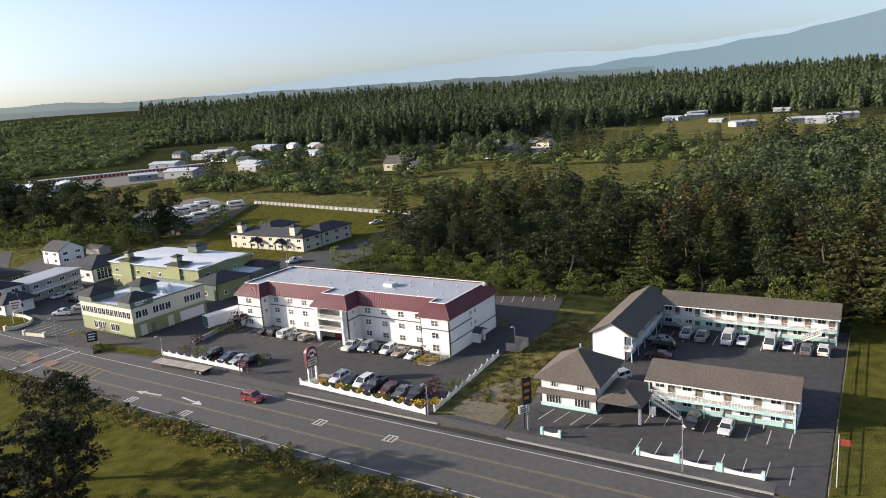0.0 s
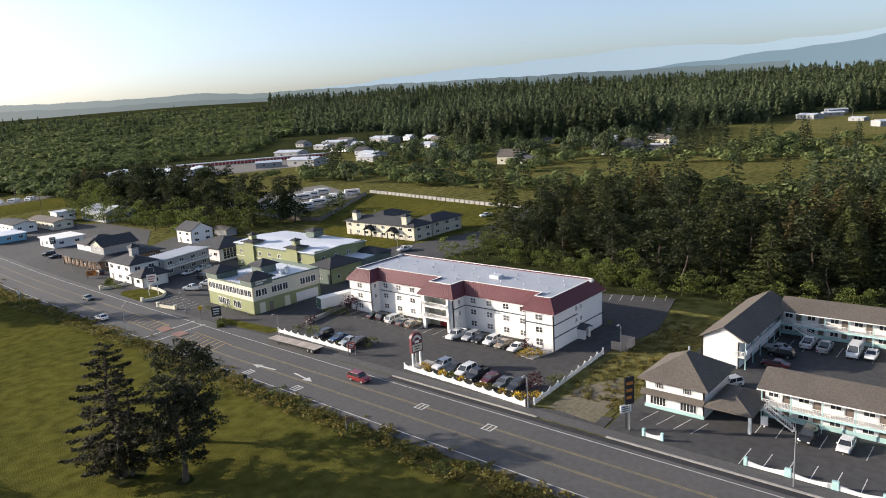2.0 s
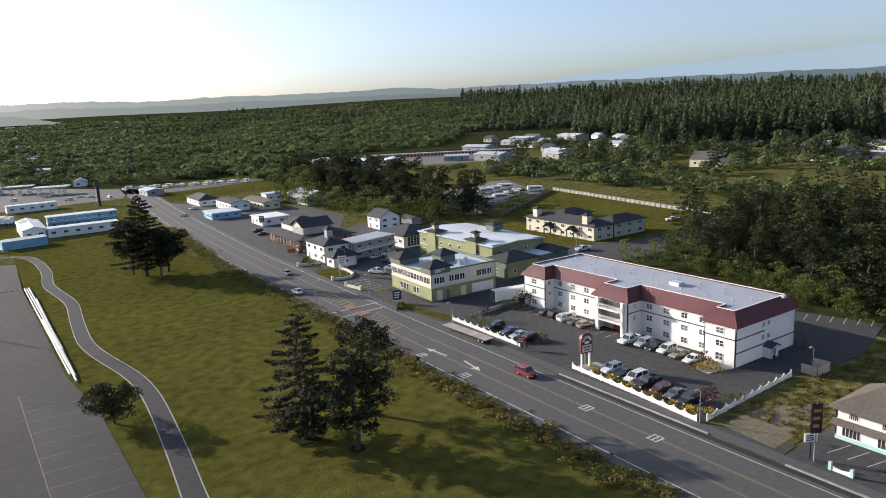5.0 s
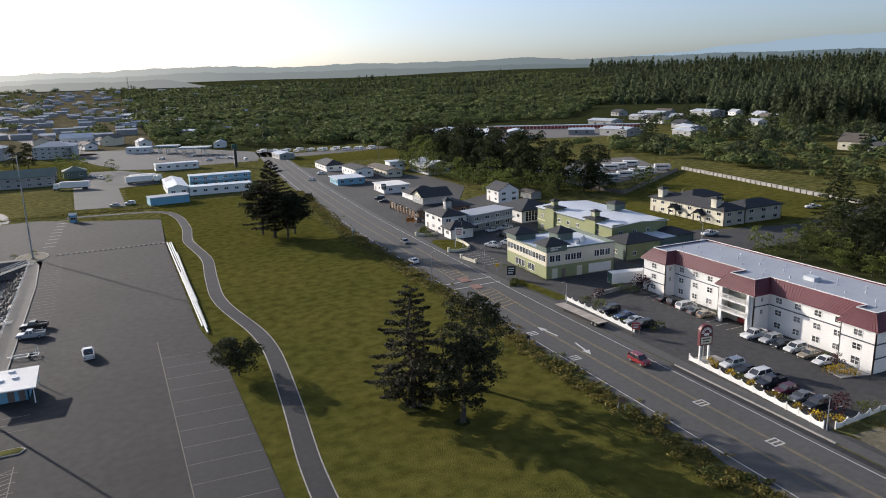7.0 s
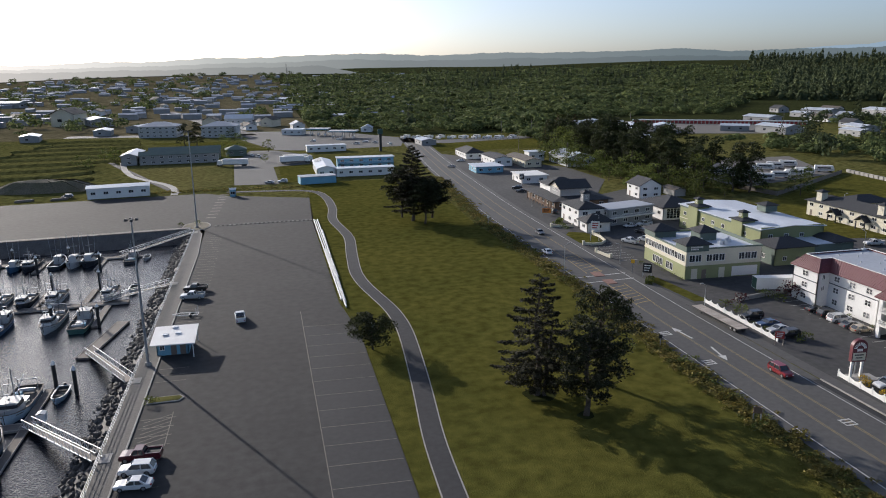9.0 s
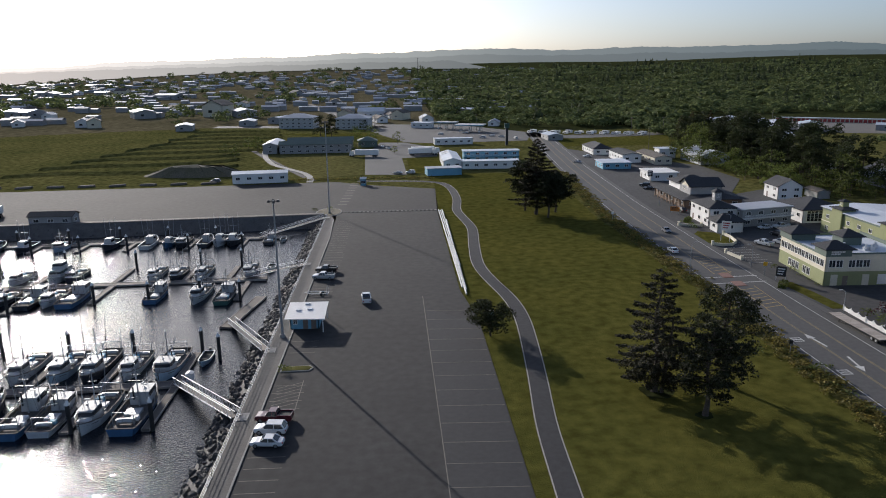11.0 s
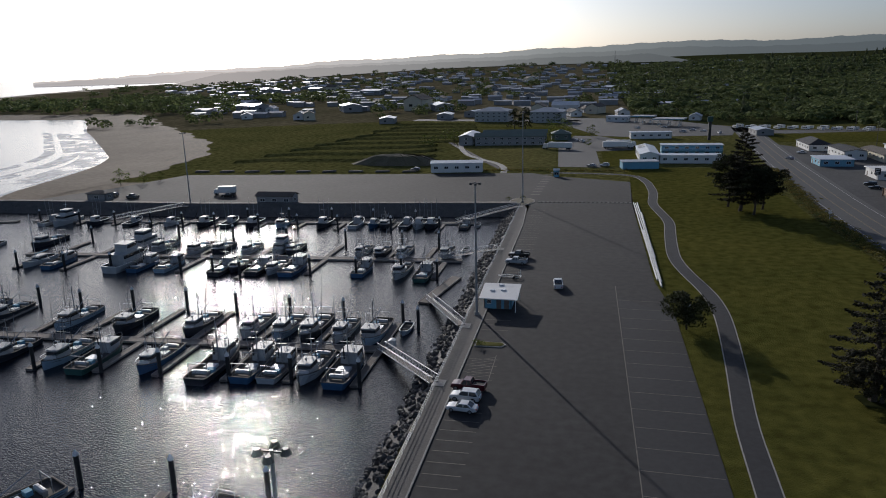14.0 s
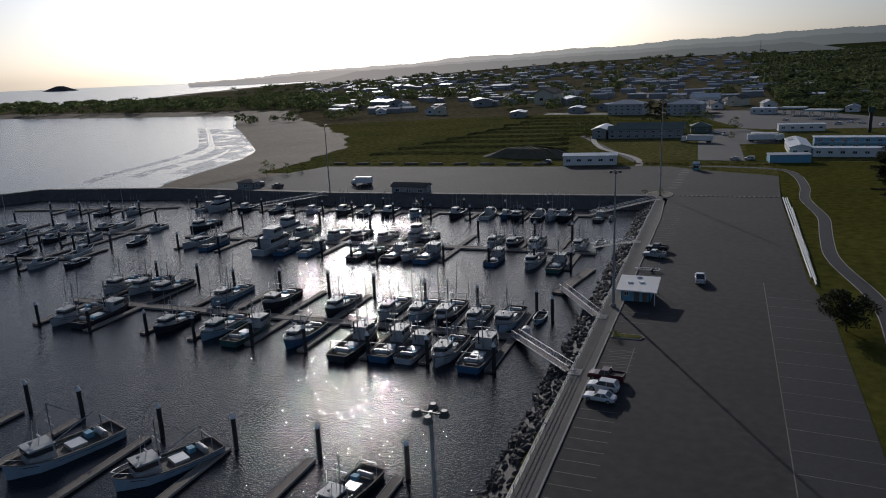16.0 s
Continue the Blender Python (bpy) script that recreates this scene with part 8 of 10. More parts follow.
x, y = scatter(1700, 215, 640, -140, 560, lambda a, b: ~((a > 340) & (a < 440) & (b > 80) & (b < 250)) & ~((a > 600) & (b > 20) & (b < 240)) & ~((a < 300) & (b > 150)) & ~((a > 255) & (a < 470) & (b > 430)) & ~((a > 480) & (a < 640) & (b > 180) & (b < 290)) & (np.sin(a / 23 + np.sin(b / 31)) + np.sin(b / 19) > -0.9))
stuff("thicket", "rough green thicket between the trees", "scrub", x, y, rng.uniform(4, 11, len(x)), mound(120, 0.2), SCRUB, 0.8)
# the wide green scrub towards the town
x, y = scatter(9500, 40, 1300, 560, 2100, lambda a, b: (a > 30 + (b - 560) * 0.02) & ~((a > 250) & (a < 480) & (b < 690)) & (a < 300 + (b - 500) * 0.9) & (b > 575 + 0.25 * np.abs(a - 150) * (a < 150)))
near = y < 950
roll = 1 + 0.35 * np.sin(x / 45 + np.sin(y / 38)) * np.sin(y / 57)
stuff("scrub", "wide rolling green willow scrub", "scrub", x[near], y[near], (rng.uniform(6, 17, len(x)) * roll)[near], mound(130, 0.17), SCRUB, 0.65)
stuff("scrub", "far rolling green willow scrub", "scrub", x[~near], y[~near], (rng.uniform(9, 26, len(x)) * roll)[~near], mound(60, 0.24), SCRUB, 0.55)
pick = rng.uniform(0, 1, len(x)) < 0.03
stuff("scrub_trees", "dark conifers standing above the scrub", "trees", x[pick], y[pick], rng.uniform(10, 24, pick.sum()), far_conifer(70, 0.24), FARSPRUCE)
x, y = scatter(260, 186, 240, 440, 620, lambda a, b: a < 240)
stuff("scrub", "green willow scrub beside the storage yard", "scrub", x, y, rng.uniform(6, 11, len(x)), mound(110, 0.2), SCRUB, 0.8)
# dark trees among the town
x, y = polar(2000, 620, 2500, -14, 38, 0.8)
ok = ~wet(x, y) & (np.sin(x / 43 + np.sin(y / 61)) + np.sin(y / 31 + 1.7 * np.sin(x / 97)) > 0.1) & ~((x > -45) & (x < 105) & (y < 700)) & ~((y < 700) & (x > -240) & (x < -30) & (np.hypot(x, y) < 690)) & (np.abs(x + 60) > 20) & ~((x > -220) & (x < -60) & (y > 300) & (y < 660))
stuff("town_trees", "dark trees among the houses of the town", "trees", x[ok], y[ok], rng.uniform(7, 18, ok.sum()), mound(70, 0.2), SCRUB, 0.75)
x, y = scatter(560, -1500, -420, 690, 1120, lambda a, b: ~wet(a, b) & (b > 745 - (a + 420) * 0.06))
stuff("headland_trees", "dark trees along the headland across the bay", "trees", x, y, rng.uniform(9, 20, len(x)), mound(80, 0.2), SCRUB, 0.75)
# brush along the ditch beside the road
ys = rng.uniform(-60, 330, 1900)
xs = np.interp(ys, [-60, 50, 100, 150, 230, 330], [66.5, 66.6, 67.2, 68.6, 68.8, 77]) + rng.normal(0, 1.5, 1900)
stuff("roadside_brush", "straw and green brush along the roadside ditch", "brush", xs, ys, rng.uniform(0.6, 1.7, 1900), clump(44, 0.34), BRUSH, 0.55)
ys = rng.uniform(-40, 320, 220)
xs = np.interp(ys, [-60, 50, 100, 150, 230, 330], [66.3, 66.4, 67.0, 68.4, 68.4, 76.6]) + rng.normal(0, 1.3, 220)
stuff("ditch_bushes", "dark green bushes in the roadside ditch", "brush", xs, ys, rng.uniform(0.8, 1.7, 220), clump(80, 0.26), LEAF, 0.6)
xs, ys = rng.uniform(95, 140, 420), rng.uniform(47.6, 59, 420)
stuff("weeds", "rough weeds on the overgrown plot", "weeds", xs, ys, rng.uniform(0.4, 1.1, 420), clump(60, 0.32), BRUSH, 0.6)
xs = rng.uniform(-60, 16, 300)
stuff("weeds", "low weeds at the edge of the gravel", "weeds", xs, 321 + rng.normal(0, 2.0, 300), rng.uniform(0.5, 1.3, 300), clump(40, 0.35), BRUSH, 0.6)


# ---------------------------------------------------------------- far houses
def far_house(label, wm, rm, w, d, h, zr):
    b = thing("house", label, "house", group="far houses")
    body = Mesh()
    for p, q in (((0, d), (0, 0)), ((0, 0), (w, 0)), ((w, 0), (w, d)), ((w, d), (0, d))):
        body.wall(p, q, 0, h, [], 0.2)
    for s in (0, d):
        body.add([(0, s, h), (w, s, h), (w / 2, s, zr - 0.1)], [(0, 1, 2)])
    part("wall", body, wm, b)
    part("roof", Mesh().gable(0, 0, w, d, h, zr, "y", 0.5), rm, b)
    for k in range(2):
        part("window", Mesh().box(-0.05, d * (0.25 + 0.4 * k), h * 0.4, 0.05, d * (0.25 + 0.4 * k) + 1.8, h * 0.4 + 1.2), GLASS, b)
    part("window", Mesh().box(w * 0.3, -0.05, h * 0.4, w * 0.3 + 1.8, 0.05, h * 0.4 + 1.2), GLASS, b)
    return b


HOUSES = [far_house("small pale house with grey roof", STUCCO, GREYROOF, 9, 13, 3.2, 5.6), far_house("small grey house with dark roof", GREYWALL, DARKSHINGLE, 10, 12, 3.4, 6.0),
          far_house("long white house with brown roof", STUCCO, SHINGLE, 8, 18, 3.0, 5.0), far_house("pale metal shed with shallow roof", GREYWALL, METALROOF, 13, 22, 4.2, 5.6), far_house("cream house with brown roof", CREAM, SHINGLE, 10, 14, 5.2, 7.8)]
houses_used = set()


def put_house(k, x, y, turn, s=1.0):
    z = float(height(x, y))
    m_ = pose(x, y, z, 0, 0, turn) @ Matrix.Scale(s, 4)
    if k not in houses_used:
        houses_used.add(k)
        HOUSES[k].matrix_basis = m_
    else:
        copy_thing(HOUSES[k], Matrix()).matrix_basis = m_


hr = np.random.default_rng(21)
for x, y, k in ((498, 236, 4), (505, 216, 2), (416, 290, 4), (415, 276, 1), (524, 617, 3), (524, 553, 3), (415, 432, 3), (596, 659, 1), (560, 600, 0), (540, 500, 2), (610, 520, 0), (640, 470, 1), (600, 420, 0), (660, 400, 2), (580, 360, 1), (650, 320, 0),
                (700, 300, 4), (620, 270, 2), (560, 300, 0), (760, 350, 1), (720, 420, 0), (680, 520, 4), (740, 560, 2), (800, 480, 1), (700, 620, 0)):
    put_house(k, x, y, float(hr.uniform(-20, 20)))
for x, y, k, s in ((552, 694, 1, 1.3), (553, 622, 3, 1.4), (612, 675, 2, 1.3), (597, 594, 3, 1.5), (618, 545, 0, 1.3), (438, 561, 3, 1.3), (432, 451, 3, 1.2), (378, 464, 3, 1.3), (470, 500, 1, 1.2), (500, 560, 2, 1.3), (530, 470, 0, 1.2),
                   (575, 500, 4, 1.1), (640, 600, 0, 1.2), (486, 244, 2, 1.2), (510, 222, 0, 1.0), (545, 262, 1, 1.1), (560, 238, 4, 1.0), (590, 300, 0, 1.1), (425, 292, 4, 1.2), (690, 560, 1, 1.2), (660, 640, 2, 1.2)):
    put_house(k, x, y, float(hr.uniform(-25, 25)), s)
for x, y, s in ((758, 104, 1.4), (750, 36, 1.6), (790, 60, 1.2), (880, 208, 1.5), (940, 190, 1.3), (1095, 173, 1.7), (1010, 200, 1.4), (830, 150, 1.0), (820, 20, 1.5), (1000, 100, 1.2), (372, 499, 1.3), (395, 478, 1.0), (300, 520, 1.5), (270, 585, 1.4)):
    put_house(3, x, y, float(hr.uniform(-30, 60)), s * 0.75)
for x, y, k, s in ((-205, 762, 4, 2.2), (-165, 745, 3, 1.5), (-140, 632, 3, 1.0), (-182, 590, 3, 1.0), (-8, 690, 4, 1.2), (-120, 660, 3, 1.1), (-60, 690, 4, 1.3), (20, 650, 0, 1.2), (-10, 700, 2, 1.2), (100, 476, 3, 0.8), (74, 600, 0, 1.0)):
    put_house(k, x, y, float(hr.uniform(-30, 30)), s)
px_, py_ = polar(56, 640, 2000, -9, 30, 0.9)
for x, y in zip(px_, py_):
    if not (wet(np.array(x), np.array(y)) or (-235 < x < -60 and y < 690)):
        put_house(int(hr.integers(5)), float(x), float(y), float(hr.uniform(0, 90)), float(hr.uniform(0.9, 1.7)))
# the low roofs of the far town
px_, py_ = polar(620, 760, 2300, -12, 33, 0.9)
ok = ~wet(px_, py_) & ~((px_ > -250) & (px_ < -20) & (py_ < 760))
px_, py_ = px_[ok], py_[ok]
roofs, walls = Mesh(), Mesh()
for x, y in zip(px_, py_):
    w, d, h = float(hr.uniform(7, 22)), float(hr.uniform(7, 12)), float(hr.uniform(3.0, 5.5))
    z = float(height(x, y))
    walls.box(x, y, z - 1, x + w, y + d, z + h)
    roofs.gable(x, y, x + w, y + d, z + h, z + h + float(hr.uniform(0.3, 1.8)), "x", 0.5)
tagged(new("town_walls", walls.data("town_walls", GREYWALL)), "pale walls of the low houses of the far town", "houses", kind="stuff")
tagged(new("town_roofs", roofs.data("town_roofs", GREYROOF)), "pale flat roofs of the far town", "houses", kind="stuff")

# ---------------------------------------------------------------- distance
m = Mesh()
yaws = np.radians(np.arange(-135, -18, 1.5))
tops = np.interp(np.degrees(yaws), [-135, -100, -92, -86, -80, -72, -66, -58, -50, -44, -36, -18], [4.2, 4.4, 4.1, 3.2, 2.6, 2.35, 2.75, 2.3, 2.0, 1.5, 0.9, 0.5])
tops = tops + 0.06 * np.sin(yaws * 61) + 0.04 * np.sin(yaws * 143)
R_ = 4650
vs = [(-math.sin(a) * R_, math.cos(a) * R_, -20) for a in yaws] + [(-math.sin(a) * R_, math.cos(a) * R_, 50 + R_ * math.tan(radians(t))) for a, t in zip(yaws, tops)]
k_ = len(yaws)
m.add(vs, [(i + 1, i, k_ + i, k_ + i + 1) for i in range(k_ - 1)])


def painted_haze(name, color):
    """A far range seen through miles of air: that haze is painted as emission colour."""
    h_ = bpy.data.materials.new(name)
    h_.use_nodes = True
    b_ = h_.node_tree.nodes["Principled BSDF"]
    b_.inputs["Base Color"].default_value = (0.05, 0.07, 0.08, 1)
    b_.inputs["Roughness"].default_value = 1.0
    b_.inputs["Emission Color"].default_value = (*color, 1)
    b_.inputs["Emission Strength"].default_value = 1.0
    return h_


def painted_sun_haze(name, near):
    """Far low hills with sunlit haze painted as emission, paler towards the sun."""
    h_ = painted_haze(name, (0.1, 0.1, 0.1))
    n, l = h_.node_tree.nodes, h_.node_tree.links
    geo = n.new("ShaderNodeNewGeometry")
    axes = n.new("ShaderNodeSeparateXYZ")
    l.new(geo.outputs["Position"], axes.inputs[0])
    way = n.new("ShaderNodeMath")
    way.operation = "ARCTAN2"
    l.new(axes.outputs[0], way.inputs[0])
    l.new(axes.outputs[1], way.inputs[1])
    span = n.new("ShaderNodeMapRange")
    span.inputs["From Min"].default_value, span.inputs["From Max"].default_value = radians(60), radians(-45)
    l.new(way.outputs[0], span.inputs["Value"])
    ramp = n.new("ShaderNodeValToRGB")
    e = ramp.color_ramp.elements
    # painted haze tones by bearing, brightest at the sun's bearing
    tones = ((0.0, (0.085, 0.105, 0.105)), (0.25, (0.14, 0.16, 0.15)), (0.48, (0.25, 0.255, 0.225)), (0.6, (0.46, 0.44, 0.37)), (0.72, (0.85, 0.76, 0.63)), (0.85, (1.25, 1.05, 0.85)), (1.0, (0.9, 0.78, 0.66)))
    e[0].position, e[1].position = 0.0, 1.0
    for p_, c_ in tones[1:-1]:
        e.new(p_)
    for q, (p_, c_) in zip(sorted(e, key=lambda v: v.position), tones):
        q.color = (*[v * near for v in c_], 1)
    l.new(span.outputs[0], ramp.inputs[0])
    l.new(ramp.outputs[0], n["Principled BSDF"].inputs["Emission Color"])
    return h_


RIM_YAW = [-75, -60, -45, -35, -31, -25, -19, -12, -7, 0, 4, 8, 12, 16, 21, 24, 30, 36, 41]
# upright sheets of painted haze; the nearest is an added rise behind the town
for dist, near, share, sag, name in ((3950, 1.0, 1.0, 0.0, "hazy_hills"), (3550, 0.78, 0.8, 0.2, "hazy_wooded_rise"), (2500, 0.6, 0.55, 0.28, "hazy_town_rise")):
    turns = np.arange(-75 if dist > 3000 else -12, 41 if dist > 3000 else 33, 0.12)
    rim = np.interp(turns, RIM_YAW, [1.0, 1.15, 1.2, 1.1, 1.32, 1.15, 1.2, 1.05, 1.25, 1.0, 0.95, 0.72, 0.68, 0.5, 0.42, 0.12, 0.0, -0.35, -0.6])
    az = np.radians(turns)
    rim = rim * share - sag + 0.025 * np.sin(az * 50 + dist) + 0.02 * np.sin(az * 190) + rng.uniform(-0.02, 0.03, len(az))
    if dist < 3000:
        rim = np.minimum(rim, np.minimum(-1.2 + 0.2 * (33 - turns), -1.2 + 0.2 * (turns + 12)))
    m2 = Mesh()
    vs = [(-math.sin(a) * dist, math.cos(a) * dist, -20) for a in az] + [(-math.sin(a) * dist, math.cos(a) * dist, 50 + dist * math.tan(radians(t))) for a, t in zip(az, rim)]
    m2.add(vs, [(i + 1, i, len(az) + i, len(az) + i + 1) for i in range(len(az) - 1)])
    structure("backdrop_hills", m2, painted_sun_haze(name, near), "low wooded hills in painted sunlit haze", "hills")
structure("backdrop_mountains", m, painted_haze("hazy_mountain", (0.26, 0.32, 0.355)), "far pale blue mountain range in painted haze", "mountains")
m = Mesh()
near_tops = np.interp(np.degrees(yaws), [-135, -100, -90, -84, -78, -72, -66, -60, -18], [3.6, 4.0, 3.5, 2.6, 2.0, 1.6, 1.2, 0.6, -1.0]) + 0.07 * np.sin(yaws * 83) + 0.04 * np.sin(yaws * 190)
R_ = 4350
vs = [(-math.sin(a) * R_, math.cos(a) * R_, -20) for a in yaws] + [(-math.sin(a) * R_, math.cos(a) * R_, 50 + R_ * math.tan(radians(t))) for a, t in zip(yaws, near_tops)]
m.add(vs, [(i + 1, i, k_ + i, k_ + i + 1) for i in range(k_ - 1)])
structure("backdrop_mountains", m, painted_haze("hazy_foothill", (0.11, 0.158, 0.185)), "blue-grey wooded foothills in painted haze", "mountains")
isle = Mesh()
rr = [(-3450 + 130 * math.cos(a) * (1 - z), 2960 + 60 * math.sin(a) * (1 - z), -4 + z * 34) for z in (0, 0.45, 0.8) for a in np.linspace(0, 6.28, 10)[:-1]]
isle.add(rr, [(k * 9 + i, k * 9 + (i + 1) % 9, (k + 1) * 9 + (i + 1) % 9, (k + 1) * 9 + i) for k in range(2) for i in range(9)] + [tuple(range(18, 27))])
structure("islet", isle, ROCK, "small rocky islet far out at sea", "island")

# ---------------------------------------------------------------- harbour fittings
rail = thing("harbour_railing", "galvanised steel railing along the harbour walkway", "railing")
post_mesh = Mesh().tube((0, 0, 0.1), (0, 0, 1.2), 0.04, 0.04, 6).data("post", STEEL)
for y in np.arange(-20, 238, 2.5):
    piece("post", post_mesh, rail, pose(-25.3 - 0.006 * max(0, y - 60), y, 0))
for z in (0.45, 0.8, 1.18):
    part("rail", Mesh().bar((-25.3, -20, z), (-25.3, 60, z), 0.06).bar((-25.3, 60, z), (-26.35, 236, z), 0.06), STEEL, rail)


def gangway(top, foot, w=1.5):
    """An aluminium truss ramp."""
    g_ = thing("gangway", "sloping aluminium truss gangway down to the dock", "gangway", group="gangways")
    a, b = Vector(top), Vector(foot)
    d = Vector((b.x - a.x, b.y - a.y, 0)).normalized()
    s = Vector((-d.y, d.x, 0)) * w / 2
    up = Vector((0, 0, 1.15))
    part("walkway", Mesh().bar(a, b, w, 0.1), WOOD, g_)
    for sgn in (-1, 1):
        mm = Mesh().bar(a + s * sgn, b + s * sgn, 0.12).bar(a + s * sgn + up, b + s * sgn + up, 0.1)
        k = int((b - a).length / 1.3)
        for i in range(k):
            p, q = a.lerp(b, i / k) + s * sgn, a.lerp(b, (i + 1) / k) + s * sgn
            mm.bar(p, p + up, 0.06)
            mm.bar(p if i % 2 else p + up, q + up if i % 2 else q, 0.05)
        part("truss", mm, ALU, g_)
    part("landing", Mesh().box(a.x - 0.2, a.y - 1.2, a.z - 0.25, a.x + 1.8, a.y + 1.2, a.z - 0.02), CONCRETE, g_)


gangway((-25.9, 91.2, 0.2), (-40.2, 110.2, DOCK_Z + 0.15))
gangway((-26.1, 116.8, 0.2), (-37.6, 140.0, DOCK_Z + 0.15))
gangway((-26.6, 175.3, 0.2), (-42.0, 173.6, DOCK_Z + 0.15))
gangway((-27.0, 234.2, 0.2), (-46.0, 219.2, DOCK_Z + 0.15))
gangway((-150.0, 226.0, 0.2), (-172.0, 212.0, DOCK_Z + 0.15))
dock("short landing dock at the foot of a gangway", ((-38.4, 137.5), (-34.6, 158)), [], 2.4)
hut = thing("dock_box", "white storage box on the dock", "box", -38.4, 111.4, DOCK_Z)
part("box", Mesh().box(-0.6, -0.6, 0, 0.6, 0.6, 1.3), WHITE, hut)
part("lid", Mesh().gable(-0.6, -0.6, 0.6, 0.6, 1.3, 1.55, "y", 0.06, 0.05), WHITE, hut)


def mast_lamp(x, y, h, heads=4):
    l_ = thing("mast_lamp", "tall grey steel floodlight mast", "street lamp", x, y, group="floodlight masts")
    part("foot", Mesh().tube((0, 0, 0), (0, 0, 0.7), 0.55, 0.5, 10), CONCRETE, l_)
    part("pole", Mesh().tube((0, 0, 0.7), (0, 0, h), 0.26, 0.12, 10), STEEL, l_)
    part("crossarm", Mesh().bar((-0.8, 0, h - 0.1), (0.8, 0, h - 0.1), 0.1).bar((0, -0.8, h - 0.1), (0, 0.8, h - 0.1), 0.1), DARKSTEEL, l_)
    for k in range(heads):
        a = math.pi / 2 * k + 0.2
        part("floodlight", Mesh().tube((0.85 * math.cos(a), 0.85 * math.sin(a), h - 0.3), (0.85 * math.cos(a), 0.85 * math.sin(a), h + 0.1), 0.36, 0.2, 10), DARKSTEEL, l_)


mast_lamp(-24.1, 123.4, 26.6)
mast_lamp(-20.6, 25.0, 27.0)
mast_lamp(-149.5, 229.6, 26.7)
mast_lamp(-26.0, 241.5, 32.0)
isl = thing("planting_island", "kerbed planting bed round the mast foot", "kerb", -26.4, 244)
part("kerb", Mesh().slab([(4.6 * math.cos(a), 7 * math.sin(a)) for a in np.linspace(0, 6.28, 16)[:-1]], -0.05, 0.16), CONCRETE, isl)
part("bed", Mesh().slab([(4.2 * math.cos(a), 6.6 * math.sin(a)) for a in np.linspace(0, 6.28, 16)[:-1]], 0.1, 0.2), DIRT, isl)
isl = thing("planting_island", "small kerbed bed of dry grass in the car park", "kerb", -19.4, 108.2)
part("kerb", Mesh().slab([(-2.6, -1.1), (2.2, -1.0), (2.9, 0.2), (2.2, 1.1), (-2.6, 1.0)], -0.05, 0.16), CONCRETE, isl)
part("bed", Mesh().slab([(-2.4, -0.9), (2.1, -0.8), (2.6, 0.2), (2.1, 0.9), (-2.4, 0.8)], 0.1, 0.2), DRY_GRASS, isl)
tr = thing("boat_trailer", "empty white boat trailer on asphalt", "trailer", -20.0, 149.4, 0, 84)
part("frame", Mesh().bar((-0.8, -2.2, 0.5), (-0.8, 1.6, 0.5), 0.14).bar((0.8, -2.2, 0.5), (0.8, 1.6, 0.5), 0.14).bar((-0.8, 1.6, 0.5), (0, 3.2, 0.5), 0.12).bar((0.8, 1.6, 0.5), (0, 3.2, 0.5), 0.12).bar((-0.8, -2.2, 0.5), (0.8, -2.2, 0.5), 0.12).bar((-0.8, -0.4, 0.5), (0.8, -0.4, 0.5), 0.12), WHITE, tr)
for sx in (-1, 1):
    part("wheel", Mesh().tube((sx * 0.85, -0.8, 0.33), (sx * 1.05, -0.8, 0.33), 0.33, 0.33, 10), RUBBER, tr)
    part("guide_post", Mesh().tube((sx * 0.95, -2.0, 0.5), (sx * 0.95, -2.0, 2.0), 0.05, 0.05, 6), WHITE, tr)

# long white pipes along the car park edge
for k, (x0, y0, x1, y1) in enumerate(((12.5, 243, 12.9, 151), (13.1, 242, 13.6, 158), (13.7, 243, 13.9, 170), (14.1, 226, 13.6, 149), (13.0, 200, 13.4, 146))):
    p_ = thing("pipe", "long white pipe lying at the edge of the car park", "pipe", x0, y0, group="long pipes")
    part("tube", Mesh().tube((0, 0, 0.30), (x1 - x0, y1 - y0, 0.30), 0.21, 0.21, 10), HOUSEWHITE, p_)
    part("sleepers", Mesh().box(-0.4, -2.3, 0.0, 0.4, -2.0, 0.07).box(x1 - x0 - 0.4, y1 - y0 + 2.0, 0, x1 - x0 + 0.4, y1 - y0 + 2.3, 0.07), WOOD, p_)
bin_ = thing("litter_bin", "green and white litter bin beside the footpath", "bin", 17.2, 131.4)
part("body", Mesh().box(-0.4, -0.4, 0, 0.4, 0.4, 1.2), TEALWALL, bin_)
part("lid", Mesh().hip(-0.4, -0.4, 0.4, 0.4, 1.2, 1.5, 0.06, 0.05), WHITE, bin_)

# bay lines
m = Mesh()
for k in range(-12, 60):
    y = 66.0 + 2.75 * k
    if 84 < y < 92 or 102 < y < 113 or 121 < y < 140:
        continue
    m.box(-22.0, y - 0.06, 0.004, -17.0, y + 0.06, 0.012)
for k in range(7):
    m.bar((-21.4, 93.6 + k * 1.2, 0.01), (-17.6, 95.6 + k * 1.2, 0.01), 0.12, 0.008)
m.bar((-21.4, 93, 0.01), (-17.6, 93, 0.01), 0.12, 0.008).bar((-17.6, 93, 0.01), (-17.6, 103.6, 0.01), 0.12, 0.008)
structure("bay_lines", m, FAINT_LINE, "worn white parking bay lines", "road marking")
m = Mesh()
m.bar((5.4, -60, 0.014), (3.5, 146, 0.014), 0.14, 0.008)
for k in range(27):
    y = -5.8 + 5.45 * k
    m.bar((5.0 - 0.0094 * y, y + 0.4, 0.014), (14.2 - 0.1 * max(0, y - 122), y, 0.014), 0.11, 0.008)
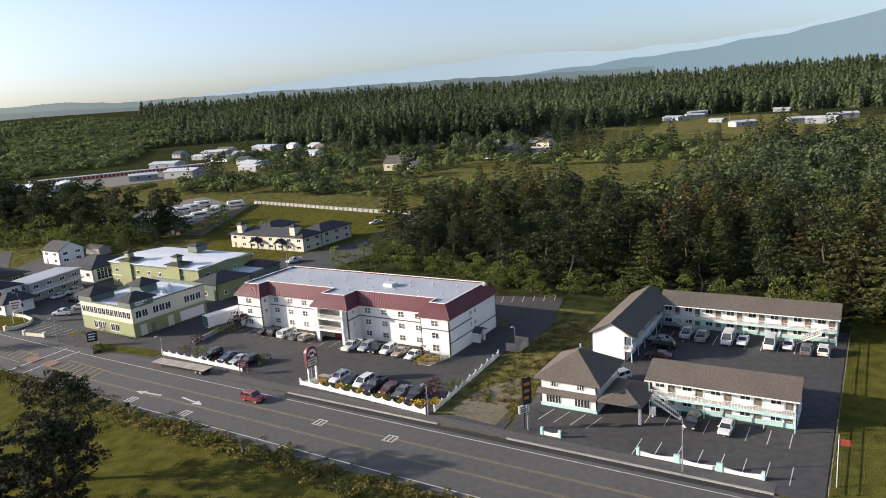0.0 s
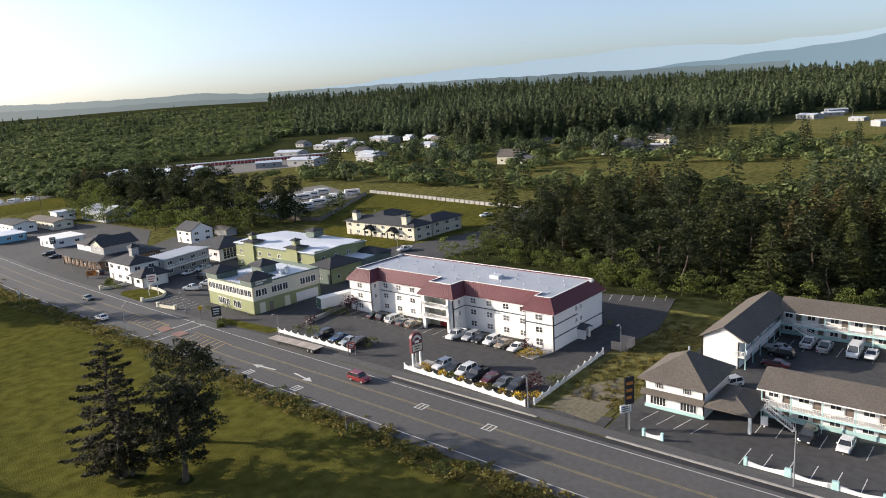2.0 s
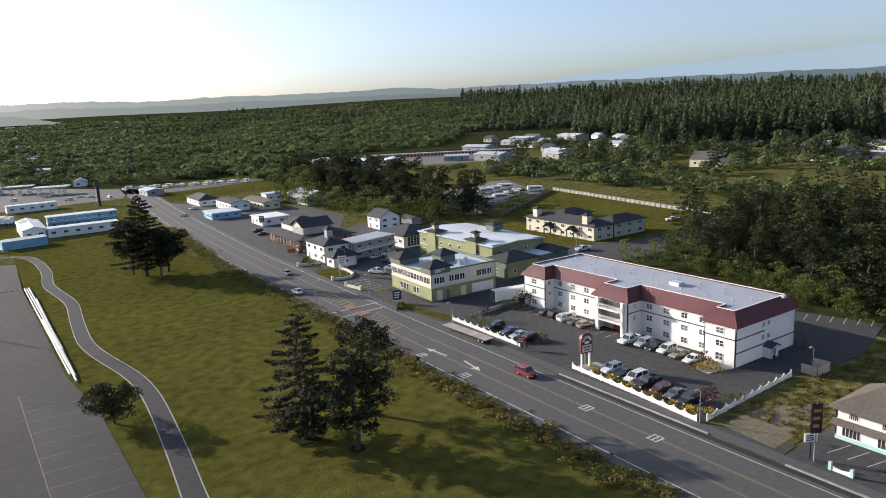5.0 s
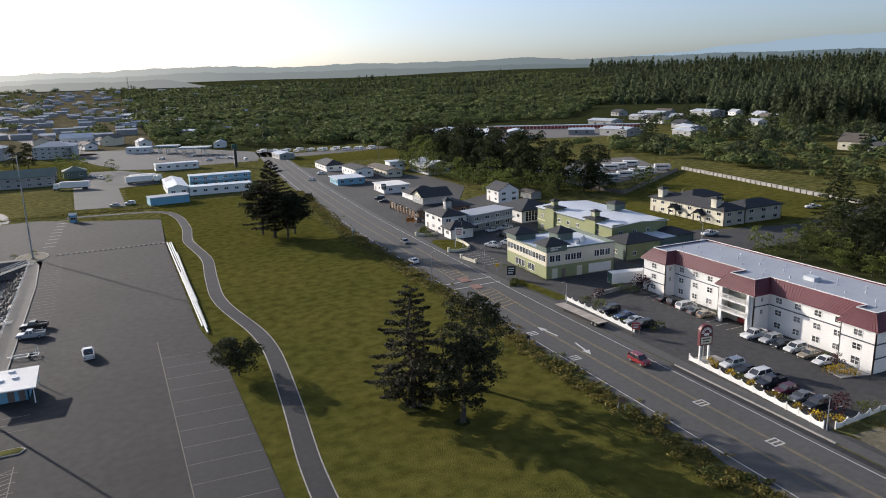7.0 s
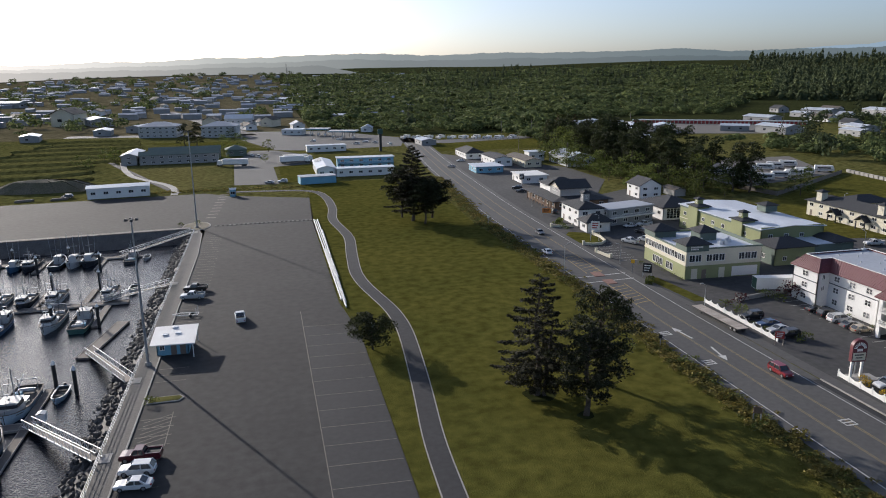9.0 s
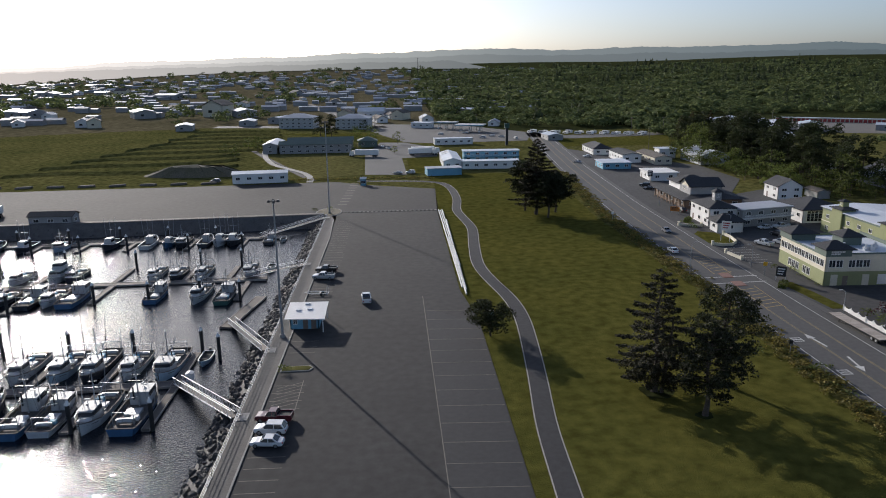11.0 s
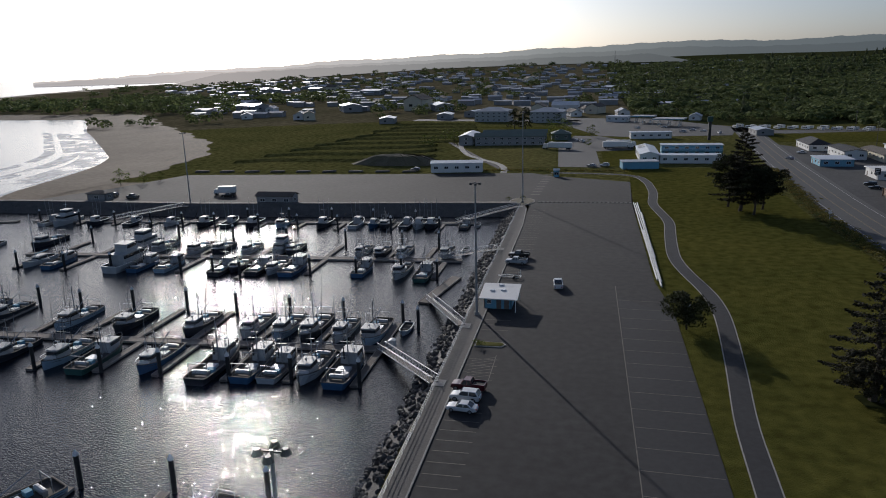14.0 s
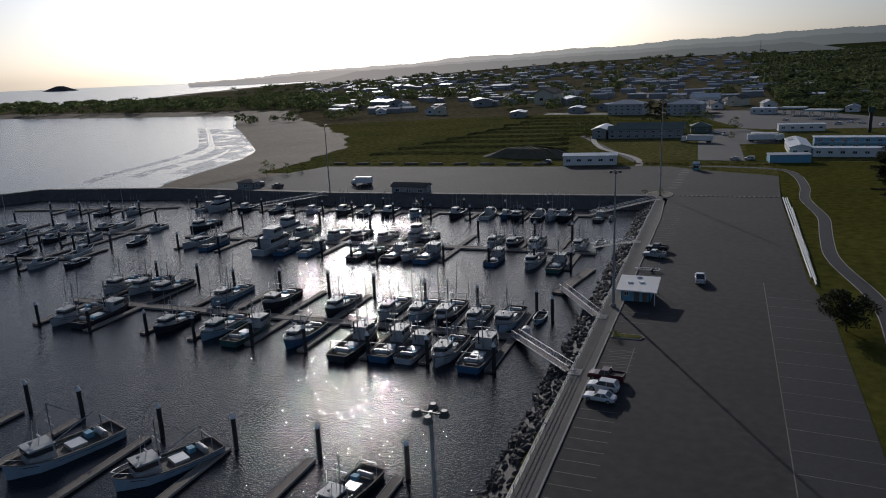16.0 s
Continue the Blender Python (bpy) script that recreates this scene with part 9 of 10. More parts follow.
structure("bay_lines", m, FAINT_LINE, "faded yellowish trailer bay lines", "road marking")
m = Mesh()
for k in range(22):
    m.box(-20.5 + k * 1.5, 242.6 + 0.06 * k, 0.004, -19.7 + k * 1.5, 243.2 + 0.06 * k, 0.2)
structure("wheel_stops", m, CONCRETE, "row of pale concrete blocks across the car park", "kerb")
m = Mesh()
for k in range(9):
    m.box(-24.5 + k * 0.25, 258 + 6.2 * k, 0.004, -21.0 + k * 0.25, 259 + 6.2 * k, 0.012)
structure("bay_lines", m, FAINT_LINE, "worn crossing bars", "road marking")
m = Mesh()
for k in range(8):
    y = 8.6 + 2.8 * k
    m.box(98.4, y - 0.06, 0.016, 103.0, y + 0.06, 0.022)
    m.box(88.6, y - 1.0 - 0.06, 0.016, 93.6, y - 1.0 + 0.06, 0.022)
for k in range(12):
    m.box(135, 6 + 2.8 * k - 0.06, 0.016, 140.6, 6 + 2.8 * k + 0.06, 0.022)
for k in range(4):
    m.bar((93.4, 35.5 + k * 2.6, 0.018), (97.8, 34.6 + k * 2.6, 0.018), 0.12, 0.006)
structure("bay_lines", m, LINE, "white parking bay lines of the motel", "road marking")
m = Mesh()
for k in range(20):
    if not (11 < k < 13):
        m.box(107.2, 75.2 + 2.75 * k - 0.06, 0.01, 111.4, 75.2 + 2.75 * k + 0.06, 0.018)
for k in range(9):
    m.box(92.0, 64.2 + 2.8 * k - 0.06, 0.01, 97.0, 64.2 + 2.8 * k + 0.06, 0.018)
for k in range(10):
    m.bar((143.2 + k * 1.1, 86 - 2.3 * k, 0.014), (147.8 + k * 1.1, 87.5 - 2.3 * k, 0.014), 0.12, 0.006)
for k in range(10):
    m.box(88.5 + 0.2 * k, 166 + 2.6 * k, 0.012, 94.5 + 0.2 * k, 166.12 + 2.6 * k, 0.018)
structure("bay_lines", m, LINE, "white parking bay lines of the hotel", "road marking")

# ---------------------------------------------------------------- fences and signs of the hotel
def scallop_fence(pts, label):
    """White panels with dipping tops between square posts."""
    f_ = thing("scalloped_fence", label, "fence", group="scalloped fences")
    for (ax, ay), (bx, by) in zip(pts[:-1], pts[1:]):
        a, b = Vector((ax, ay, 0)), Vector((bx, by, 0))
        n_ = max(1, round((b - a).length / 2.4))
        d = (b - a).normalized()
        s = Vector((-d.y, d.x, 0)) * 0.04
        for i in range(n_):
            p, q = a.lerp(b, i / n_), a.lerp(b, (i + 1) / n_)
            vs, k = [], 9
            for sg in (-1, 1):
                for j in range(k):
                    c = p.lerp(q, j / (k - 1))
                    vs += [c + s * sg + Vector((0, 0, 0.08)), c + s * sg + Vector((0, 0, 1.15 - 0.38 * math.sin(math.pi * j / (k - 1))))]
            o = 2 * k
            fs = []
            for j in range(k - 1):
                fs += [(2 * j, 2 * j + 2, 2 * j + 3, 2 * j + 1), (o + 2 * j + 1, o + 2 * j + 3, o + 2 * j + 2, o + 2 * j), (2 * j + 1, 2 * j + 3, o + 2 * j + 3, o + 2 * j + 1)]
            part("panel", Mesh().add(vs, fs), WHITE, f_)
            part("post", Mesh().box(p.x - 0.09, p.y - 0.09, 0, p.x + 0.09, p.y + 0.09, 1.3), WHITE, f_)
        part("post", Mesh().box(bx - 0.09, by - 0.09, 0, bx + 0.09, by + 0.09, 1.3), WHITE, f_)


scallop_fence([(89.6, 88.8), (88.9, 74), (88.0, 60.6)], "white scalloped fence with yellow flowers behind it")
scallop_fence([(89.4, 59.7), (100, 60.3), (115.4, 61.2)], "white scalloped fence at the side of the hotel yard")
scallop_fence([(90.6, 129), (90.2, 104.6)], "white scalloped fence beside the parked trailer")


def road_wall(x, y0, y1):
    w_ = thing("low_wall", "low white wall with dipping top and aqua end posts", "wall", group="motel walls")
    k = 8
    vs = [(x + sx, y0 + (y1 - y0) * j / k, z) for j in range(k + 1) for sx in (-0.1, 0.1) for z in (0, 0.75 - 0.3 * math.sin(math.pi * j / k))]
    fs = []
    for j in range(k):
        a, b = 4 * j, 4 * j + 4
        fs += [(a, a + 1, b + 1, b), (a + 2, b + 2, b + 3, a + 3), (a + 1, a + 3, b + 3, b + 1)]
    part("panel", Mesh().add(vs, fs), WHITE, w_)
    for y in (y0, y1):
        part("end_post", Mesh().box(x - 0.2, y - 0.2, 0, x + 0.2, y + 0.2, 1.15), AQUA, w_)


road_wall(89.2, 38.0, 40.8)
for y0, y1 in ((26.4, 21.4), (21.0, 16.0), (15.6, 10.6)):
    road_wall(88.8, y0, y1)

sign = thing("hotel_sign", "maroon arched hotel sign on two white posts", "sign", 91.8, 87.6, 0, -8)
for x in (-0.9, 0.9):
    part("post", Mesh().box(x - 0.16, -0.16, 0, x + 0.16, 0.16, 5.0), WHITE, sign)
arch = [(-1.3, 3.0), (1.3, 3.0), (1.3, 5.6)] + [(1.3 * math.cos(a), 5.6 + 1.3 * math.sin(a)) for a in np.linspace(0, math.pi, 12)[1:-1]] + [(-1.3, 5.6)]
n = len(arch)
part("sign_case", Mesh().add([(x, -0.35, z) for x, z in arch] + [(x, 0.35, z) for x, z in arch], [tuple(range(n)), tuple(range(2 * n - 1, n - 1, -1))] + [((i + 1) % n, i, n + i, n + (i + 1) % n) for i in range(n)]), REDROOF, sign)
for sy in (-0.37, 0.37):
    part("letter_panel", Mesh().box(-1.1, min(sy, sy * 0.95), 3.25, 1.1, max(sy, sy * 0.95), 4.6), CREAM, sign)
    fan = Mesh()
    for a in np.linspace(0.15, math.pi - 0.15, 11):
        fan.bar((0.62 * math.cos(a), sy * 1.02, 5.3 + 0.62 * math.sin(a)), (1.1 * math.cos(a), sy * 1.02, 5.3 + 1.1 * math.sin(a)), 0.13, 0.13)
    fan.box(-0.5, min(sy, sy * 1.04), 4.85, 0.5, max(sy, sy * 1.04), 5.3)
    part("emblem", fan, WHITE, sign)
    part("lettering", Mesh().box(-0.8, min(sy, sy * 1.03), 4.1, 0.8, max(sy, sy * 1.03), 4.3).box(-0.6, min(sy, sy * 1.03), 3.6, 0.6, max(sy, sy * 1.03), 3.8), SIGNBLACK, sign)
bed = thing("planting_bed", "kerbed bed round the sign posts", "kerb", 92.4, 87.2)
part("kerb", Mesh().slab([(-1.6, -2.0), (2.6, -1.4), (2.8, 1.0), (-1.4, 1.8)], -0.02, 0.16), CONCRETE, bed)
bed = thing("planting_bed", "kerbed bed with yellow flowers at the hotel corner", "kerb", 108.4, 72.6)
part("kerb", Mesh().slab([(-2.4, -1.6), (3.0, -3.0), (3.0, 2.4), (0, 2.8), (-2.2, 1.4)], -0.02, 0.16), CONCRETE, bed)


def post_sign(name, label, x, y, turn, w, h, z, material, posts=2, bars=None, post_mat=None):
    s_ = thing(name, label, "sign", x, y, 0, turn)
    for k in range(posts):
        px = 0 if posts == 1 else (-w / 2 + 0.1) + (w - 0.2) * k
        part("post", Mesh().box(px - 0.08, -0.08, 0, px + 0.08, 0.08, z + h), post_mat or STEEL, s_)
    part("board", Mesh().box(-w / 2, -0.14, z, w / 2, -0.085, z + h).box(-w / 2, 0.085, z, w / 2, 0.14, z + h), material, s_)
    if bars:
        mm = Mesh()
        for k in range(3):
            mm.box(-w * 0.36, -0.165, z + h * (0.2 + 0.26 * k), w * (0.2 + 0.08 * k), -0.142, z + h * (0.31 + 0.26 * k))
        part("lettering", mm, bars, s_)
    return s_


post_sign("yard_sign", "red board sign on two posts by the fence", 89.4, 103.2, -30, 1.6, 1.3, 1.4, RED, bars=WHITE, post_mat=WOOD)
post_sign("restaurant_sign", "dark framed white sign on stone posts", 88.6, 150.6, -30, 2.2, 2.4, 1.0, SIGNBLACK, bars=WHITE, post_mat=WHITE)
post_sign("warning_sign", "yellow diamond warning sign on a steel pole", 86.6, 154.4, -30, 0.9, 0.9, 2.6, SIGNYELLOW, 1)
post_sign("inn_sign", "tall white and maroon inn sign on posts", 92.6, 189.0, -30, 2.6, 2.6, 3.4, WHITE, bars=RED, post_mat=WHITE)
post_sign("menu_sign", "orange roadside sign on two posts", 93.2, 229.5, -30, 3.0, 1.6, 0.8, ORANGE, bars=SIGNBLACK)
post_sign("board_sign", "dark green roadside board", 101.3, 263, -30, 3.0, 1.2, 1.6, SIGNGREEN, bars=WHITE)
post_sign("board_sign", "tall dark board on a pole", 104, 286, -30, 2.0, 2.4, 4.2, SIGNBLACK, 1, bars=WHITE)
def low_wall(pts, label, h=0.8):
    """A low rendered wall with square end pillars."""
    w_ = thing("low_wall", label, "wall", group="cream garden walls")
    for (ax, ay), (bx, by) in zip(pts[:-1], pts[1:]):
        part("panel", Mesh().bar((ax, ay, h / 2), (bx, by, h / 2), 0.28, h), CREAM, w_)
    for x, y in (pts[0], pts[-1]):
        part("pillar", Mesh().box(x - 0.3, y - 0.3, 0, x + 0.3, y + 0.3, h + 0.35).box(x - 0.4, y - 0.4, h + 0.35, x + 0.4, y + 0.4, h + 0.45), CREAM, w_)


yard("sign_lawn", [(87.6, 199), (87.2, 188), (88.6, 184.6), (92, 184.4), (94.6, 187), (95.6, 193), (94.4, 200), (90, 202.4)], "kerbed green lawn round the inn sign", GRASS, 0.03)
low_wall([(87.2, 185.2), (89.4, 183.8), (92.4, 184.0), (95.0, 186.8), (96.0, 192.6), (95.8, 197.0)], "low cream wall curving round the sign lawn")
low_wall([(87.0, 176.2), (87.4, 173.0), (88.0, 169.2)], "low cream planter wall at the drive entrance")
low_wall([(87.4, 210.8), (90.4, 209.2), (94.0, 208.8)], "low cream wall beside the clipped hedge")
for k, (x, y, h_) in enumerate(((86.9, 146.2, 1.0), (92.2, 215.4, 1.6))):
    hg = thing("hedge", "clipped dark green box hedge", "hedge", x, y, 0, -35, group="clipped hedges")
    pts_ = rg2.uniform(-1, 1, (900, 3)) * np.array([0.9, 2.2, h_ / 2])
    side_ = np.argmax(np.abs(pts_ / np.array([0.9, 2.2, h_ / 2])), axis=1)
    nr_ = np.zeros((900, 3))
    nr_[np.arange(900), side_] = np.sign(pts_[np.arange(900), side_])
    pts_[np.arange(900), side_] = nr_[np.arange(900), side_] * np.array([0.9, 2.2, h_ / 2])[side_] * rg2.uniform(0.92, 1.06, 900)
    v_, f_ = facing(pts_ + np.array([0, 0, h_ / 2]), nr_, rg2.uniform(0.18, 0.32, 900), rg2)
    part("foliage", np_mesh("foliage", v_, f_, LEAF), LEAF, hg)
post_sign("motel_sign", "tall narrow dark motel sign with orange panel", 89.6, 43.2, -30, 1.5, 4.2, 4.2, SIGNBLACK, 1, bars=ORANGE)
post_sign("motel_sign", "white motel board on a dark post", 89.8, 43.9, -30, 1.8, 1.2, 2.6, WHITE, 1, bars=SIGNBLACK, post_mat=SIGNBLACK)
post_sign("road_sign", "small white road sign at the roadside", 68.6, 220, -30, 0.8, 0.9, 2.2, WHITE, 1)
post_sign("road_sign", "brown double sign at the verge", 66.2, 78.4, -30, 1.2, 1.0, 1.4, BROWNWALL)
post_sign("road_sign", "small marker sign on the verge", 67.6, 108, -30, 0.6, 0.7, 1.8, SIGNBLACK, 1)


def street_lamp(x, y, turn, h=9.0, arm=0.8):
    l_ = thing("street_lamp", "grey steel street lamp with a bent arm", "street lamp", x, y, 0, turn, group="street lamps")
    part("pole", Mesh().tube((0, 0, 0), (0, 0, h), 0.11, 0.07, 8), STEEL, l_)
    part("arm", Mesh().tube((0, 0, h), (arm, 0, h + 0.5), 0.05, 0.05, 6), STEEL, l_)
    part("lamp_head", Mesh().box(arm - 0.1, -0.14, h + 0.42, arm + 0.6, 0.14, h + 0.58), GREYWALL, l_)


for x, y, t in ((87.6, 163, 180), (88.2, 125.4, 180), (92.6, 88.6, 180), (88.0, 60.0, 180), (69.6, 158, 0), (99, 200, 180), (93.5, 245, 180), (86.8, 20.0, 180), (118, 58.8, 180), (160, 158, 90), (200, 210, 0)):
    street_lamp(x, y, t, 5.2 if x > 86.9 else 7.5)
UP = thing("utility_pole", "tall wooden utility pole with crossarms", "utility pole", 150, 345, 0, 20, group="utility poles")
part("pole", Mesh().tube((0, 0, 0), (0, 0, 13), 0.17, 0.11, 8), WOOD, UP)
part("crossarm", Mesh().bar((-1.3, 0, 12.2), (1.3, 0, 12.2), 0.12).bar((-1.0, 0, 11.2), (1.0, 0, 11.2), 0.12), WOOD, UP)
for x, y in ((168, 510), (190, 505), (250, 500), (300, 560), (420, 520), (470, 470), (560, 470), (640, 560), (700, 80), (760, 130), (60, 560), (-20, 560), (20, 640), (150, 420), (880, 170), (930, 60)):
    copy_thing(UP, pose(x, y, 0, 0, 0, 20))
tank = thing("black_tower", "black narrow advertising pylon", "sign", 68, 452)
part("pylon", Mesh().box(-0.8, -0.8, 0, 0.8, 0.8, 11), SIGNBLACK, tank)
part("cap_board", Mesh().box(-1.6, -0.4, 11, 1.6, 0.4, 14), SIGNGREEN, tank)
mast = thing("radio_mast", "thin lattice radio mast far away", "mast", 40, 1500, float(height(40, 1500)))
mm = Mesh()
for a in (0, 2.09, 4.19):
    mm.tube((1.6 * math.cos(a), 1.6 * math.sin(a), 0), (0.4 * math.cos(a), 0.4 * math.sin(a), 60), 0.18, 0.15, 5)
for z in range(0, 60, 4):
    k = 1.6 - 1.2 * z / 60
    for a in (0, 2.09, 4.19):
        mm.bar((k * math.cos(a), k * math.sin(a), z), (k * math.cos(a + 2.09), k * math.sin(a + 2.09), z + 4), 0.12)
part("lattice", mm, DARKSTEEL, mast)

# fenced corner with skip beside the hotel yard
sk = thing("bin_enclosure", "pale timber bin enclosure on the hotel yard", "enclosure", 118.6, 58.2)
for a, b in (((0, 0), (4.2, 0)), ((4.2, 0), (4.2, 3)), ((0, 3), (0, 0))):
    part("panel", Mesh().wall(a, b, 0, 1.7, [], 0.08), PALEWOOD, sk)
bl = thing("block_wall", "pale concrete block wall round the inn lawn", "wall")
blk = Mesh().box(-0.5, -1.4, 0, 0.5, 1.4, 1.5).data("block", CONCRETE)
wl = smooth_line([(272, 286), (266, 250), (258, 205), (253, 170)], 3.3)
for (x, y), (x1, y1) in zip(wl[:-1], wl[1:]):
    piece("block", blk, bl, pose(x, y, 0, 0, 0, math.degrees(math.atan2(y1 - y, x1 - x)) - 90))
gf = thing("timber_fence", "grey timber fence round the caravan park", "fence")
for (ax, ay), (bx, by) in (((196, 240), (266, 284)), ((196, 240), (192, 264))):
    part("boards", Mesh().bar((ax, ay, 0.9), (bx, by, 0.9), 0.08, 1.8), WOOD, gf)
rw = thing("retaining_wall", "low grey retaining wall beside the restaurant drive", "wall")
part("wall", Mesh().bar((97.5, 127.6, 0.5), (112, 130.4, 0.5), 0.3, 1.0), CONCRETE, rw)
flag = thing("flag_pole", "white pole with a striped flag at the motel drive", "flag pole", 90.6, 2.6)
part("pole", Mesh().tube((0, 0, 0), (0, 0, 7), 0.06, 0.04, 6), WHITE, flag)
m = Mesh()
for k in range(7):
    m.box(0.05, -1.3, 5.6 + 0.12 * k, 0.08, -0.05, 5.66 + 0.12 * k)
part("flag", m, RED, flag)
mf = thing("wire_fence", "post and rail fence along the motel drive", "fence")
for k in range(26):
    part("post", Mesh().box(-0.06, -0.06, 0, 0.06, 0.06, 1.3), WOOD, mf).matrix_basis = pose(88 + 2.4 * k, 3.3, 0)
part("rail", Mesh().bar((88, 3.3, 1.1), (148, 3.3, 1.1), 0.07).bar((88, 3.3, 0.6), (148, 3.3, 0.6), 0.07), WOOD, mf)
# the pale-roofed storage court behind the pines
simple_house("storage_hall", "long storage hall with pale blue metal roof", "storage", 243, 448, 12, 126, 4.0, 5.6, STUCCO, METALROOF, turn=-25, over=0.3, win=False, group="storage halls")
simple_house("storage_hall", "cross wing of the storage hall with pale metal roof", "storage", 258, 586, 44, 12, 4.0, 5.6, STUCCO, METALROOF, along="x", turn=-25, over=0.3, win=False, group="storage halls")
# storage rows with red doors
st = thing("storage_row", "long low storage row with red doors", "storage", 330, 612, 0, -30)
part("wall", Mesh().box(0, 0, 0, 150, 6, 3), CREAM, st)
part("roof", Mesh().box(-0.3, -0.3, 3, 150.3, 6.3, 3.3), METALROOF, st)
dm = Mesh().box(0, -0.08, 0.1, 2.6, -0.005, 2.6).data("door", RED)
for k in range(44):
    piece("door", dm, st, pose(1 + 3.35 * k, 0, 0))
# earth terraces
for k in range(9):
    t_ = strip(smooth_line([(-190 + 5 * k, 345 + 26 * k), (-170 + 9 * (k % 2), 356 + 27 * k), (-140, 350 + 29 * k), (-108, 356 + 28 * k), (-86 - 5 * (k % 3), 372 + 25 * k)], 6), 5.0, 0.0)
    mm = Mesh()
    n_ = len(t_.v) // 2
    pts = [((t_.v[i][0] + t_.v[n_ + i][0]) / 2, (t_.v[i][1] + t_.v[n_ + i][1]) / 2) for i in range(n_)]
    for (ax, ay), (bx, by) in zip(pts[:-1], pts[1:]):
        mm.add([(ax, ay - 5, 0), (bx, by - 5, 0), (bx, by, 1.1), (ax, ay, 1.1), (bx, by + 5, 0), (ax, ay + 5, 0)], [(0, 1, 2, 3), (3, 2, 4, 5)])
    structure("earth_terrace", mm, ROUGH_GRASS, "low grassy earth bank", "bank")
mm = Mesh()
for k in range(14):
    a0, a1 = k * 6.283 / 14, (k + 1) * 6.283 / 14
    ring = [(-98 + 26 * math.cos(a) * f, 342 + 9 * math.sin(a) * f, z) for a, f, z in ((a0, 1, 0), (a1, 1, 0), (a1, 0.5, 4), (a0, 0.5, 4.4))]
    mm.add(ring + [(-98, 342, 5.2)], [(0, 1, 2, 3), (3, 2, 4)])
structure("spoil_heap", mm, DIRT, "dark heap of earth behind the sheds", "bank")
# timber stacks along the back of the car park
for k in range(9):
    s_ = thing("timber_stack", "stack of weathered timbers and gear", "timber", -190 + 13 * k, 309 + 0.6 * k, 0, 10 * (k % 3), group="timber stacks")
    for j in range(4):
        part("beam", Mesh().box(-3.4 + 0.3 * j, -0.8 + 0.45 * j, 0, 2.6 + 0.3 * j, -0.4 + 0.45 * j, 0.5 + 0.3 * (j % 2)), WOOD, s_)

# ---------------------------------------------------------------- rock armour
def rock_mesh(seed):
    r = random.Random(seed)
    b = bmesh.new()
    bmesh.ops.create_icosphere(b, subdivisions=1, radius=0.5)
    for v in b.verts:
        v.co *= r.uniform(0.7, 1.25)
        v.co.z *= 0.75
    me = bpy.data.meshes.new("rock")
    b.to_mesh(me)
    b.free()
    me.materials.append(ROCK)
    return me


